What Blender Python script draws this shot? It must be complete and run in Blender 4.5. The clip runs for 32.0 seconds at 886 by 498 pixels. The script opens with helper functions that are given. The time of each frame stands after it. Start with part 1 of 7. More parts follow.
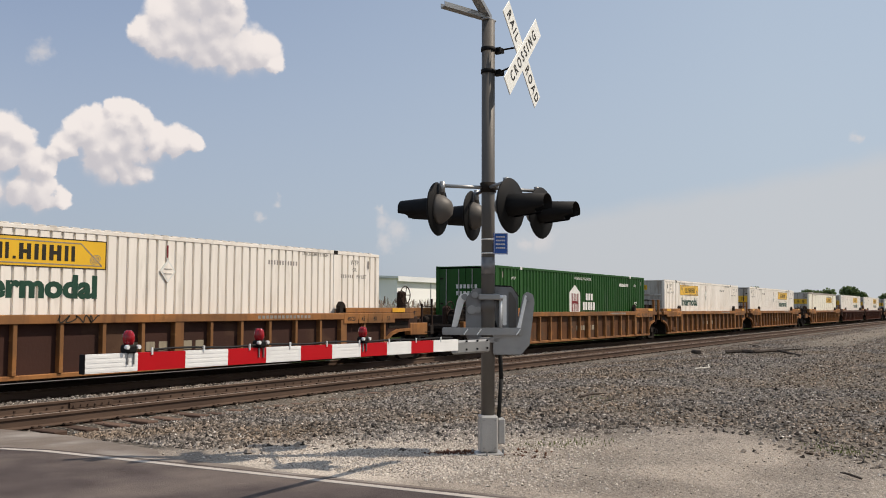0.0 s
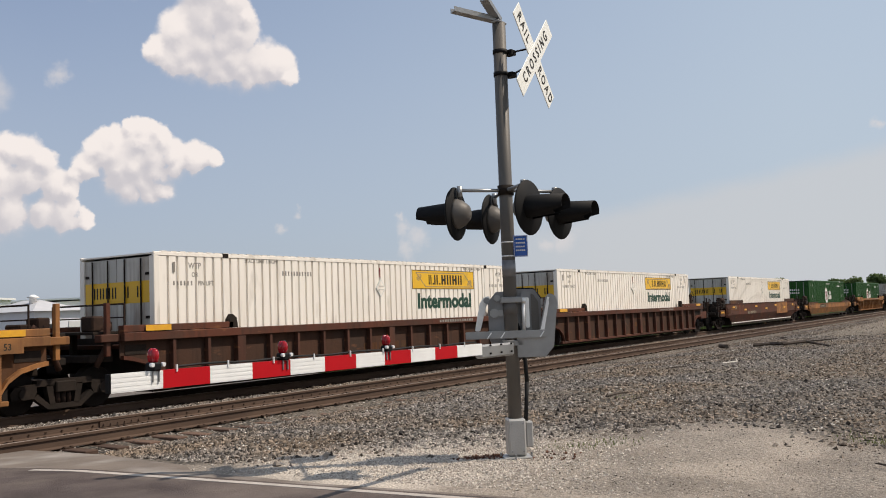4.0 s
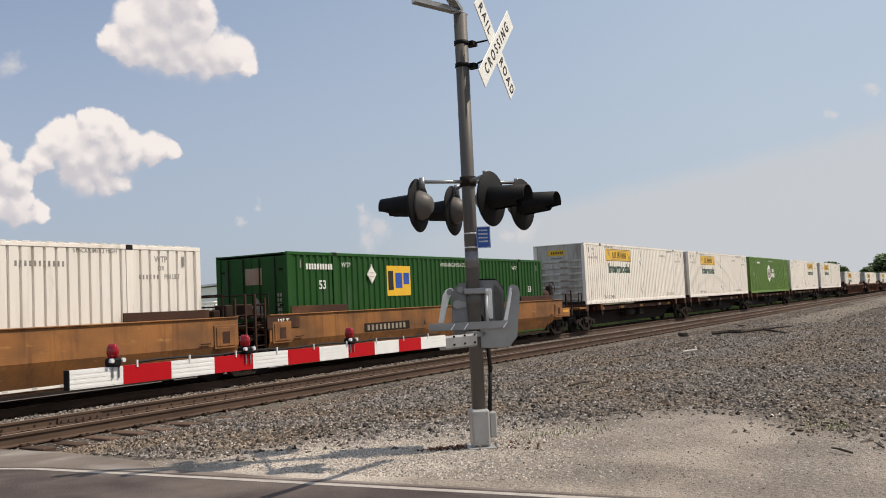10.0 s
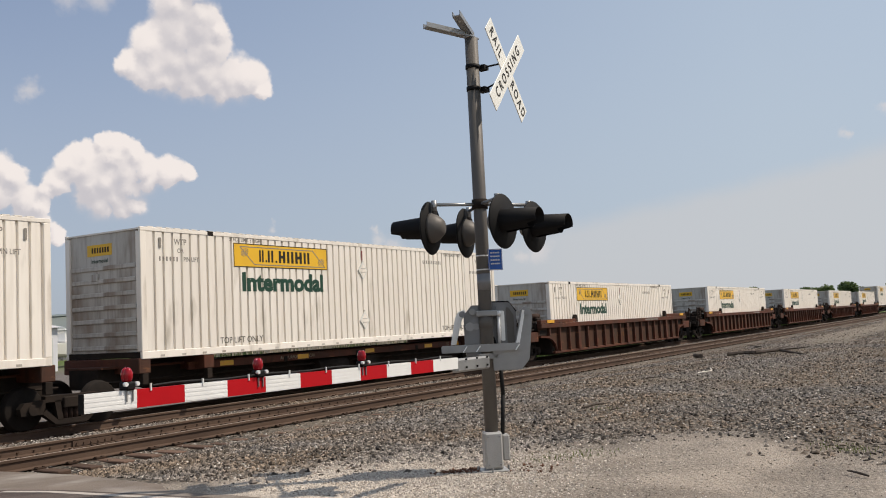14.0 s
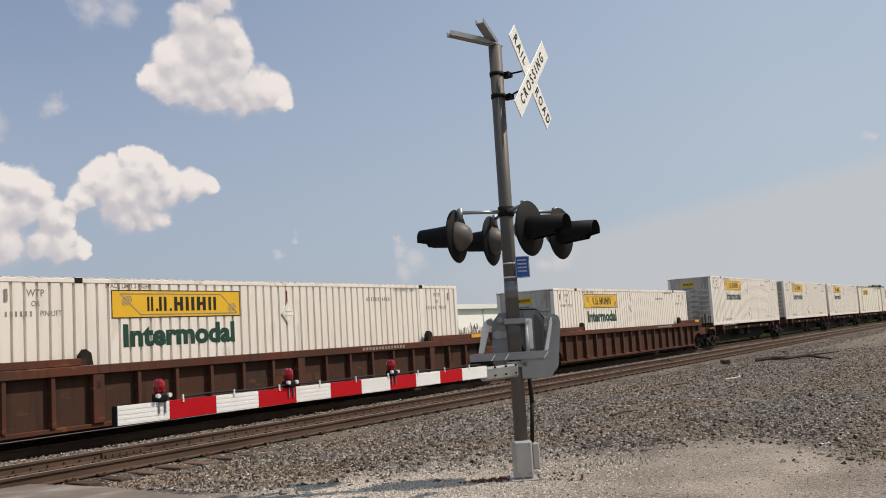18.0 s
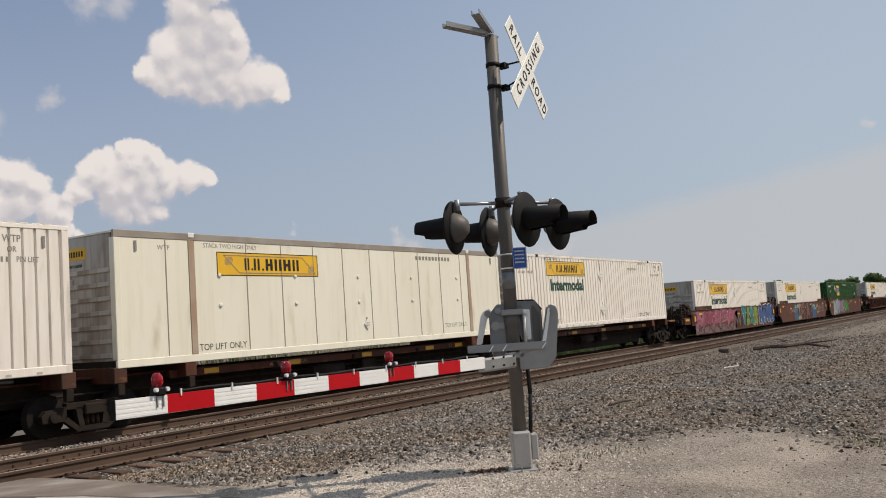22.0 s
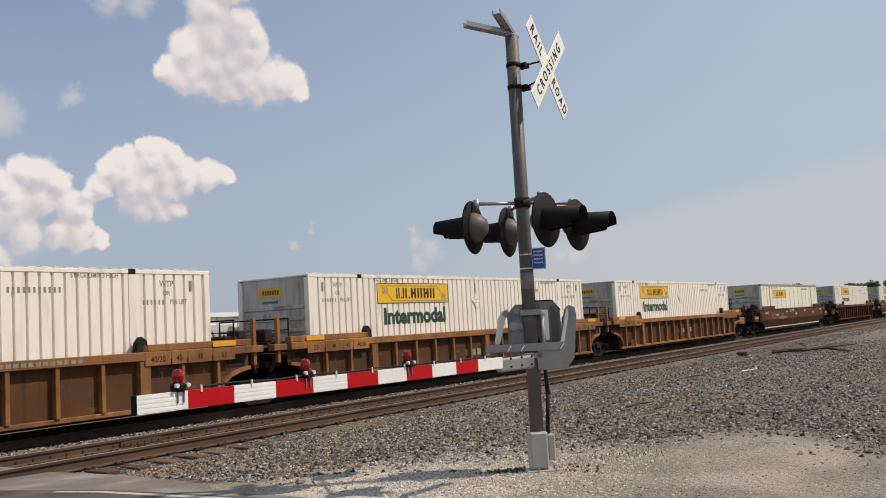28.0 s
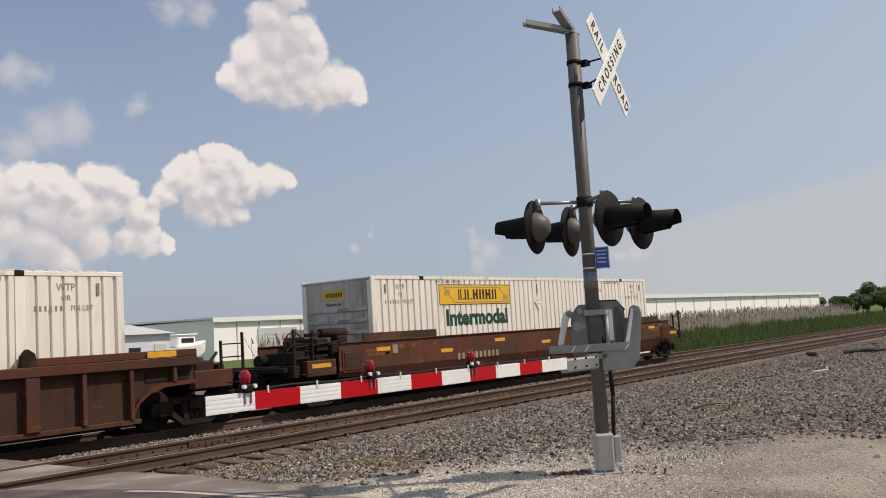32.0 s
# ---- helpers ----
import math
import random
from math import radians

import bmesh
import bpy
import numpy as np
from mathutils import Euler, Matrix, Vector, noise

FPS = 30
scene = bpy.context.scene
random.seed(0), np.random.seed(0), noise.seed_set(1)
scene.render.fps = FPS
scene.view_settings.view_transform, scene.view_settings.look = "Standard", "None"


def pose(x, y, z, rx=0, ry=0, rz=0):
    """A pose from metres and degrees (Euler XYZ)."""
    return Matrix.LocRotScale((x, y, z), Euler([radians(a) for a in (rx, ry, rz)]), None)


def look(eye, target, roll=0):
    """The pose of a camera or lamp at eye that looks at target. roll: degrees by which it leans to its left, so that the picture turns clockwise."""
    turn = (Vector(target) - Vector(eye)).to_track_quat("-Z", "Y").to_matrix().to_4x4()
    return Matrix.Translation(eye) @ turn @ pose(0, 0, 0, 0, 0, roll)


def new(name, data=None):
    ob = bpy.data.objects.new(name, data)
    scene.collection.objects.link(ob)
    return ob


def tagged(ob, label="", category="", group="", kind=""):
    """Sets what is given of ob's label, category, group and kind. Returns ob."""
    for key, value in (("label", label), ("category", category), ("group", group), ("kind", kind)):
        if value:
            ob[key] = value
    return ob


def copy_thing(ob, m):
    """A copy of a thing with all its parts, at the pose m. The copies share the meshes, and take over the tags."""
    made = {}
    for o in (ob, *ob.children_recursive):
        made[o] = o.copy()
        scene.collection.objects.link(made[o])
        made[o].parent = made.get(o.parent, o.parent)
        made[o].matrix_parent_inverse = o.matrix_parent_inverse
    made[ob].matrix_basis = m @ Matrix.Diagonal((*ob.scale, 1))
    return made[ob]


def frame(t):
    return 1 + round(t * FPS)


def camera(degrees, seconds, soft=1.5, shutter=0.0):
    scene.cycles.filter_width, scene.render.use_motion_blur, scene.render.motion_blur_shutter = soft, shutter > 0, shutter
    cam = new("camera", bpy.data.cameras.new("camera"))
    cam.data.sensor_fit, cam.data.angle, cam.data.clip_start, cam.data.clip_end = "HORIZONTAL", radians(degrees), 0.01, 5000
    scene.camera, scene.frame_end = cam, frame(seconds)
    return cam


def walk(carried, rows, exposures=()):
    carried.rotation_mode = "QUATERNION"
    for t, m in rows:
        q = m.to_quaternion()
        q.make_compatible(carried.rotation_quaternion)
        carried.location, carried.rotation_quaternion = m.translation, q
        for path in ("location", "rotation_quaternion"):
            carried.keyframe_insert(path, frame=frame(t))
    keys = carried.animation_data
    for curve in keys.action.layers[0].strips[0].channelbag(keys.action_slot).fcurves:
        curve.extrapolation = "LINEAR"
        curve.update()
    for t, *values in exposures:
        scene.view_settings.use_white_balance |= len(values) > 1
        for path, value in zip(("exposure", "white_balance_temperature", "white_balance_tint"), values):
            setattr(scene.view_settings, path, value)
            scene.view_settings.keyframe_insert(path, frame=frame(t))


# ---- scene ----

cam = camera(52.0, 32.0, soft=1.0)
PATH = [
    (0.0, pose(-0.002, -0.020, 1.555, 93.653, -0.247, -58.237)),
    (0.5, pose(0.007, -0.026, 1.560, 93.625, -0.123, -57.963)),
    (1.0, pose(0.001, -0.033, 1.559, 93.773, 0.239, -58.544)),
    (1.5, pose(-0.004, -0.053, 1.551, 93.098, 0.386, -59.044)),
    (2.0, pose(0.001, -0.041, 1.557, 92.530, 0.773, -58.627)),
    (2.5, pose(0.011, -0.029, 1.556, 92.698, 1.376, -57.911)),
    (3.0, pose(0.030, -0.014, 1.562, 93.223, 2.015, -57.967)),
    (3.5, pose(0.024, -0.026, 1.558, 93.904, 2.182, -57.250)),
    (5.5, pose(0.005, -0.018, 1.577, 93.750, 1.888, -56.217)),
    (6.0, pose(0.008, -0.015, 1.572, 94.044, 1.900, -57.140)),
    (6.5, pose(0.019, -0.011, 1.571, 93.666, 1.936, -57.832)),
    (7.0, pose(0.014, -0.017, 1.571, 93.212, 2.152, -58.232)),
    (7.5, pose(0.022, -0.019, 1.576, 92.930, 2.256, -58.459)),
    (8.0, pose(0.024, -0.008, 1.574, 93.065, 2.162, -58.786)),
    (8.5, pose(0.018, -0.009, 1.575, 93.164, 1.947, -58.951)),
    (9.0, pose(0.010, -0.014, 1.573, 93.201, 2.218, -58.995)),
    (9.5, pose(0.015, -0.015, 1.576, 93.184, 2.468, -59.065)),
    (10.0, pose(0.021, -0.009, 1.565, 93.326, 2.636, -59.124)),
    (10.5, pose(0.010, -0.022, 1.572, 93.370, 2.492, -59.204)),
    (11.0, pose(0.014, -0.013, 1.568, 93.314, 2.401, -59.364)),
    (11.5, pose(0.017, -0.009, 1.568, 93.151, 2.702, -59.434)),
    (12.0, pose(0.013, -0.005, 1.570, 93.323, 2.567, -59.388)),
    (12.5, pose(0.007, -0.004, 1.576, 93.419, 2.566, -59.087)),
    (13.0, pose(0.006, -0.021, 1.570, 93.904, 2.585, -58.781)),
    (13.5, pose(0.019, -0.031, 1.571, 94.222, 2.172, -58.597)),
    (14.0, pose(0.000, -0.045, 1.576, 94.701, 2.785, -58.232)),
    (14.5, pose(-0.011, -0.015, 1.579, 95.230, 3.314, -57.942)),
    (16.5, pose(-0.008, -0.026, 1.573, 95.418, 4.040, -56.940)),
    (17.0, pose(-0.002, -0.004, 1.572, 95.405, 3.829, -56.768)),
    (17.5, pose(-0.001, -0.013, 1.582, 95.306, 3.531, -56.636)),
    (18.0, pose(-0.003, 0.011, 1.574, 95.341, 3.423, -56.781)),
    (18.5, pose(-0.007, 0.007, 1.583, 95.267, 3.367, -56.864)),
    (19.0, pose(-0.012, -0.007, 1.582, 95.209, 3.609, -56.902)),
    (19.5, pose(-0.026, -0.015, 1.580, 95.230, 3.652, -56.997)),
    (20.0, pose(-0.007, -0.001, 1.576, 95.173, 3.662, -57.062)),
    (20.5, pose(0.003, 0.012, 1.574, 95.092, 3.760, -57.065)),
    (21.0, pose(-0.002, 0.005, 1.574, 94.981, 3.928, -57.017)),
    (21.5, pose(-0.005, 0.003, 1.571, 94.909, 4.094, -56.901)),
    (22.0, pose(0.000, -0.001, 1.581, 94.758, 3.842, -56.848)),
    (22.5, pose(0.007, 0.013, 1.575, 94.751, 3.711, -56.910)),
    (23.0, pose(0.004, 0.012, 1.580, 94.737, 3.622, -56.905)),
    (23.5, pose(-0.000, 0.016, 1.573, 94.586, 3.813, -56.982)),
    (24.0, pose(-0.010, 0.019, 1.579, 94.462, 3.568, -56.769)),
    (24.5, pose(-0.022, 0.013, 1.572, 94.559, 3.470, -56.313)),
    (25.0, pose(-0.014, 0.028, 1.578, 94.473, 3.286, -55.778)),
    (25.5, pose(-0.010, 0.042, 1.577, 94.524, 3.167, -55.267)),
    (27.5, pose(-0.016, 0.006, 1.578, 94.809, 3.157, -55.422)),
    (28.0, pose(-0.013, 0.015, 1.578, 94.814, 3.231, -55.829)),
    (28.5, pose(-0.010, 0.028, 1.572, 94.594, 2.844, -56.210)),
    (29.0, pose(-0.016, 0.041, 1.562, 94.504, 2.901, -56.187)),
    (29.5, pose(-0.019, 0.041, 1.565, 94.171, 2.328, -55.969)),
    (30.0, pose(-0.003, 0.037, 1.572, 93.652, 3.008, -55.268)),
    (30.5, pose(-0.002, 0.049, 1.574, 94.248, 2.418, -54.566)),
    (31.0, pose(0.007, 0.058, 1.573, 94.843, 3.573, -53.348)),
    (31.5, pose(0.004, 0.054, 1.565, 95.202, 3.372, -52.520)),
    (32.0, pose(0.001, 0.054, 1.572, 95.141, 3.541, -52.028)),
]

walk(cam, PATH, exposures=[(0.0, -0.28, 6700, 12), (1.0, -0.07, 6700, 12), (2.0, -0.23, 6700, 12), (3.0, -0.23, 6700, 12), (5.5, -0.26, 6700, 12), (7.0, -0.08, 6700, 12), (8.0, -0.01, 6700, 12), (9.0, -0.24, 6700, 12), (12.0, -0.22, 6700, 12), (13.0, -0.08, 6700, 12), (14.0, -0.28, 6700, 12), (17.0, -0.35, 6700, 12), (19.0, -0.37, 6700, 12), (21.0, -0.42, 6700, 12), (23.0, -0.40, 6700, 12), (25.0, -0.29, 6700, 12), (28.0, -0.34, 6700, 12), (29.0, -0.35, 6700, 12), (30.0, -0.28, 6700, 12), (32.0, -0.38, 6700, 12)])

# ---- world, sun ----
SUN_TO = Vector((0.48, -0.636, 1.0)).normalized()


def sky_world():
    world = bpy.data.worlds.new("sky")
    scene.world = world
    world.use_nodes = True
    nt = world.node_tree
    nt.nodes.clear()
    out = nt.nodes.new("ShaderNodeOutputWorld")
    bg = nt.nodes.new("ShaderNodeBackground")
    sky = nt.nodes.new("ShaderNodeTexSky")
    sky.sky_type, sky.sun_disc = "NISHITA", False
    sky.sun_elevation = math.asin(SUN_TO.z)
    sky.sun_rotation = math.atan2(SUN_TO.x, SUN_TO.y)
    sky.air_density, sky.dust_density, sky.ozone_density = 1.0, 1.6, 1.0
    bg.inputs[1].default_value = 0.090
    tc = nt.nodes.new("ShaderNodeTexCoord")

    def math_node(op, a, b=None, clamp=False):
        n = nt.nodes.new("ShaderNodeMath")
        n.operation, n.use_clamp = op, clamp
        for k, v in enumerate((a, b)):
            if v is None:
                continue
            if isinstance(v, (int, float)):
                n.inputs[k].default_value = v
            else:
                nt.links.new(v, n.inputs[k])
        return n.outputs[0]

    def vmath(op, a, b):
        n = nt.nodes.new("ShaderNodeVectorMath")
        n.operation = op
        for k, v in enumerate((a, b)):
            if isinstance(v, (tuple, Vector)):
                n.inputs[k].default_value = v
            else:
                nt.links.new(v, n.inputs[k])
        return n.outputs[1] if op == "DISTANCE" else n.outputs[0]

    def noise_node(vec, scale, detail=5.0):
        n = nt.nodes.new("ShaderNodeTexNoise")
        n.inputs["Scale"].default_value, n.inputs["Detail"].default_value = scale, detail
        nt.links.new(vec, n.inputs["Vector"])
        return n

    def mix(fac, a, b):
        n = nt.nodes.new("ShaderNodeMix")
        n.data_type = "RGBA"
        nt.links.new(fac, n.inputs[0])
        for k, v in ((6, a), (7, b)):
            if isinstance(v, tuple):
                n.inputs[k].default_value = (*v, 1)
            else:
                nt.links.new(v, n.inputs[k])
        return n.outputs[2]

    gen = tc.outputs["Generated"]
    wob = noise_node(gen, 22.0, 6.0)
    off = vmath("MULTIPLY", vmath("SUBTRACT", wob.outputs["Color"], (0.5, 0.5, 0.5)), (0.020, 0.020, 0.020))
    fine = noise_node(gen, 85.0, 5.0)
    off = vmath("ADD", off, vmath("MULTIPLY", vmath("SUBTRACT", fine.outputs["Color"], (0.5, 0.5, 0.5)), (0.010, 0.010, 0.010)))
    curl = noise_node(gen, 210.0, 4.0)
    off = vmath("ADD", off, vmath("MULTIPLY", vmath("SUBTRACT", curl.outputs["Color"], (0.5, 0.5, 0.5)), (0.003, 0.003, 0.003)))
    warped = vmath("ADD", gen, off)

    def clumps(vec, puffs):
        best = None
        for az, el, r in puffs:
            a, e = radians(az), radians(el)
            c = Vector((math.cos(e) * math.cos(a), math.cos(e) * math.sin(a), math.sin(e)))
            d = math_node("SUBTRACT", 1.0, math_node("DIVIDE", vmath("DISTANCE", vec, c), radians(r)))
            if best is None:
                best = d
            else:
                best = math_node("SMOOTH_MAX", best, d)
                best.node.inputs[2].default_value = 0.22
        return best

    def swell(vec):
        # round heads on the clumps, two sizes of them
        out = clumps(vec, CLOUDS)
        for size, amount in ((26.0, 0.22), (62.0, 0.085), (150.0, 0.035)):
            cell = nt.nodes.new("ShaderNodeTexVoronoi")
            cell.feature = "SMOOTH_F1"
            cell.inputs["Scale"].default_value, cell.inputs["Smoothness"].default_value = size, 0.12
            nt.links.new(vec, cell.inputs["Vector"])
            out = math_node("ADD", out, math_node("MULTIPLY", math_node("SUBTRACT", 0.42, cell.outputs["Distance"]), amount))
        return out

    dens = swell(warped)
    towards = swell(vmath("ADD", warped, (0.003, -0.004, 0.010)))
    above = clumps(vmath("ADD", warped, (-0.004, 0.006, 0.026)), CLOUDS)
    cover = nt.nodes.new("ShaderNodeMapRange")
    cover.interpolation_type = "SMOOTHSTEP"
    base = math_node("MULTIPLY", math_node("SUBTRACT", above, dens), 2.0, True)
    width = math_node("ADD", 0.27, math_node("MULTIPLY", base, 1.25))
    nt.links.new(math_node("DIVIDE", math_node("SUBTRACT", dens, 0.12), width), cover.inputs[0])
    shade = nt.nodes.new("ShaderNodeMapRange")
    shade.interpolation_type = "SMOOTHSTEP"
    slope = math_node("MULTIPLY", math_node("SUBTRACT", towards, dens), 1.4)
    nt.links.new(math_node("ADD", slope, math_node("MULTIPLY", above, 0.62)), shade.inputs[0])
    shade.inputs[1].default_value, shade.inputs[2].default_value = -0.42, 0.78
    wisps = clumps(vmath("ADD", gen, vmath("MULTIPLY", off, (1.6, 1.6, 1.6))), WISPS)
    wcover = nt.nodes.new("ShaderNodeMapRange")
    wcover.interpolation_type = "SMOOTHSTEP"
    nt.links.new(wisps, wcover.inputs[0])
    wcover.inputs[1].default_value, wcover.inputs[2].default_value, wcover.inputs[4].default_value = 0.0, 0.9, 0.62
    sep = nt.nodes.new("ShaderNodeSeparateXYZ")
    nt.links.new(gen, sep.inputs[0])
    low = nt.nodes.new("ShaderNodeMapRange")
    low.interpolation_type = "SMOOTHERSTEP"
    nt.links.new(sep.outputs[2], low.inputs[0])
    low.inputs[1].default_value, low.inputs[2].default_value = 0.50, 0.02
    low.inputs[3].default_value, low.inputs[4].default_value = 0.26, 0.76
    # a milky bank low over the eastern horizon, under a slanting edge
    top = math_node("ADD", 0.098, math_node("MULTIPLY", math_node("SUBTRACT", 0.452, sep.outputs[1]), 0.172))
    wsep = nt.nodes.new("ShaderNodeSeparateXYZ")
    nt.links.new(off, wsep.inputs[0])
    depth = math_node("ADD", math_node("SUBTRACT", top, sep.outputs[2]), math_node("MULTIPLY", wsep.outputs[0], 0.5))
    bcover = nt.nodes.new("ShaderNodeMapRange")
    bcover.interpolation_type = "SMOOTHSTEP"
    nt.links.new(depth, bcover.inputs[0])
    bcover.inputs[1].default_value, bcover.inputs[2].default_value, bcover.inputs[4].default_value = -0.006, 0.022, 0.62
    fade = nt.nodes.new("ShaderNodeMapRange")
    nt.links.new(sep.outputs[1], fade.inputs[0])
    fade.inputs[1].default_value, fade.inputs[2].default_value = 0.60, 0.40
    bank = math_node("MULTIPLY", bcover.outputs[0], fade.outputs[0])
    east = nt.nodes.new("ShaderNodeMapRange")
    nt.links.new(sep.outputs[1], east.inputs[0])
    east.inputs[1].default_value, east.inputs[2].default_value, east.inputs[4].default_value = 0.80, 0.20, 0.52
    col = mix(low.outputs[0], vmath("MULTIPLY", sky.outputs[0], SKY_GAIN), HAZE)
    col = mix(east.outputs[0], col, (6.9, 8.3, 9.4))
    col = mix(bank, col, (7.8, 8.0, 8.2))
    col = mix(wcover.outputs[0], col, (9.0, 8.8, 8.9))
    cloud = mix(shade.outputs[0], (11.7, 11.1, 10.8), (7.7, 7.6, 8.1))
    col = mix(cover.outputs[0], col, cloud)
    nt.links.new(col, bg.inputs[0])
    nt.links.new(bg.outputs[0], out.inputs[0])


SKY_GAIN = (1.42, 1.50, 1.67)
HAZE = (5.45, 6.4, 7.8)
TOWER = [(47.59, 19.84, 2.11), (46.54, 20.83, 2.11), (45.94, 19.09, 1.66), (45.28, 18.45, 1.05), (47.49, 18.07, 2.12), (49.18, 17.38, 1.78), (50.35, 16.43, 1.31), (50.83, 16.29, 0.84), (48.89, 16.25, 1.89), (46.54, 16.79, 1.91), (45.9, 15.81, 2.3), (44.55, 15.65, 2.03), (43.53, 15.48, 1.75), (42.69, 14.87, 0.98), (47.26, 15.46, 1.67), (44.94, 14.64, 1.06), (47.5, 22.21, 2.31), (45.61, 22.6, 2.1), (48.26, 15.51, 1.8), (45.25, 15.14, 1.83), (49.39, 15.81, 1.41), (46.78, 14.97, 1.63), (44.07, 14.81, 1.46), (47.72, 16.6, 2.28), (45.84, 17.29, 2.0), (46.3, 18.43, 1.9)]
HEAP = [(53.56, 11.1, 0.84), (53.01, 10.94, 1.03), (53.94, 10.44, 1.11), (51.9, 11.61, 0.75), (51.27, 11.61, 0.85), (50.73, 11.52, 0.85), (50.33, 11.12, 0.85), (51.45, 10.79, 1.65), (53.19, 10.12, 1.86), (54.58, 9.3, 1.29), (55.19, 8.81, 0.83), (51.81, 9.46, 2.26), (49.56, 10.12, 1.43), (48.26, 10.04, 1.25), (47.44, 9.93, 0.87), (51.21, 8.3, 1.66), (50.27, 8.11, 1.05), (52.76, 8.81, 1.87), (51.86, 7.54, 0.75), (50.55, 9.12, 1.52), (49.42, 9.51, 1.24), (52.32, 7.88, 1.6), (51.07, 7.63, 1.23), (48.44, 9.6, 1.15), (50.78, 9.96, 1.99), (52.74, 9.3, 1.97)]
LEFT_HEAP = [(62.63, 10.16, 1.36), (61.91, 10.33, 1.09), (60.75, 10.41, 0.99), (61.2, 9.55, 1.92), (62.65, 9.05, 2.17), (60.03, 9.4, 1.55), (58.65, 10.38, 1.23), (57.9, 10.06, 1.58), (56.98, 9.57, 1.25), (59.45, 8.75, 1.23), (61.52, 8.11, 2.47), (59.77, 7.78, 2.51), (57.94, 8.42, 1.69), (56.4, 8.08, 1.6), (55.62, 7.9, 0.92), (55.82, 6.4, 1.61), (54.72, 6.21, 0.92), (56.91, 6.59, 1.42), (58.9, 6.47, 2.25), (61.55, 6.51, 2.75), (63.25, 7.16, 2.71), (60.42, 5.2, 2.22), (64.88, 9.02, 3.19), (64.64, 6.23, 3.21)]
SCRAPS = [(35.63, 5.4, 0.89), (34.58, 4.97, 1.07), (35.35, 4.24, 0.98), (35.76, 6.19, 0.45), (42.19, 6.5, 0.4), (43.31, 5.67, 0.44), (25.66, 4.32, 0.96), (26.71, 4.19, 0.7), (4.92, 10.95, 0.56), (7.02, 9.71, 0.49)]
CLOUDS = TOWER + HEAP + LEFT_HEAP
VEILS = [(62.7, 16.15, 1.35), (61.64, 16.31, 1.04), (61.25, 12.98, 1.7), (59.71, 13.28, 1.72), (62.63, 11.91, 1.45), (53.97, 20.01, 1.24), (52.26, 20.22, 1.42), (55.9, 14.41, 0.84)]
WISPS = SCRAPS + VEILS
sky_world()
sun = new("sun", bpy.data.lights.new("sun", "SUN"))
sun.data.energy, sun.data.angle, sun.data.color = 5.0, radians(0.55), (1.0, 0.91, 0.78)
sun.matrix_basis = look((60, -80, 120), Vector((60, -80, 120)) - SUN_TO)
scene.view_settings.exposure = 0.0


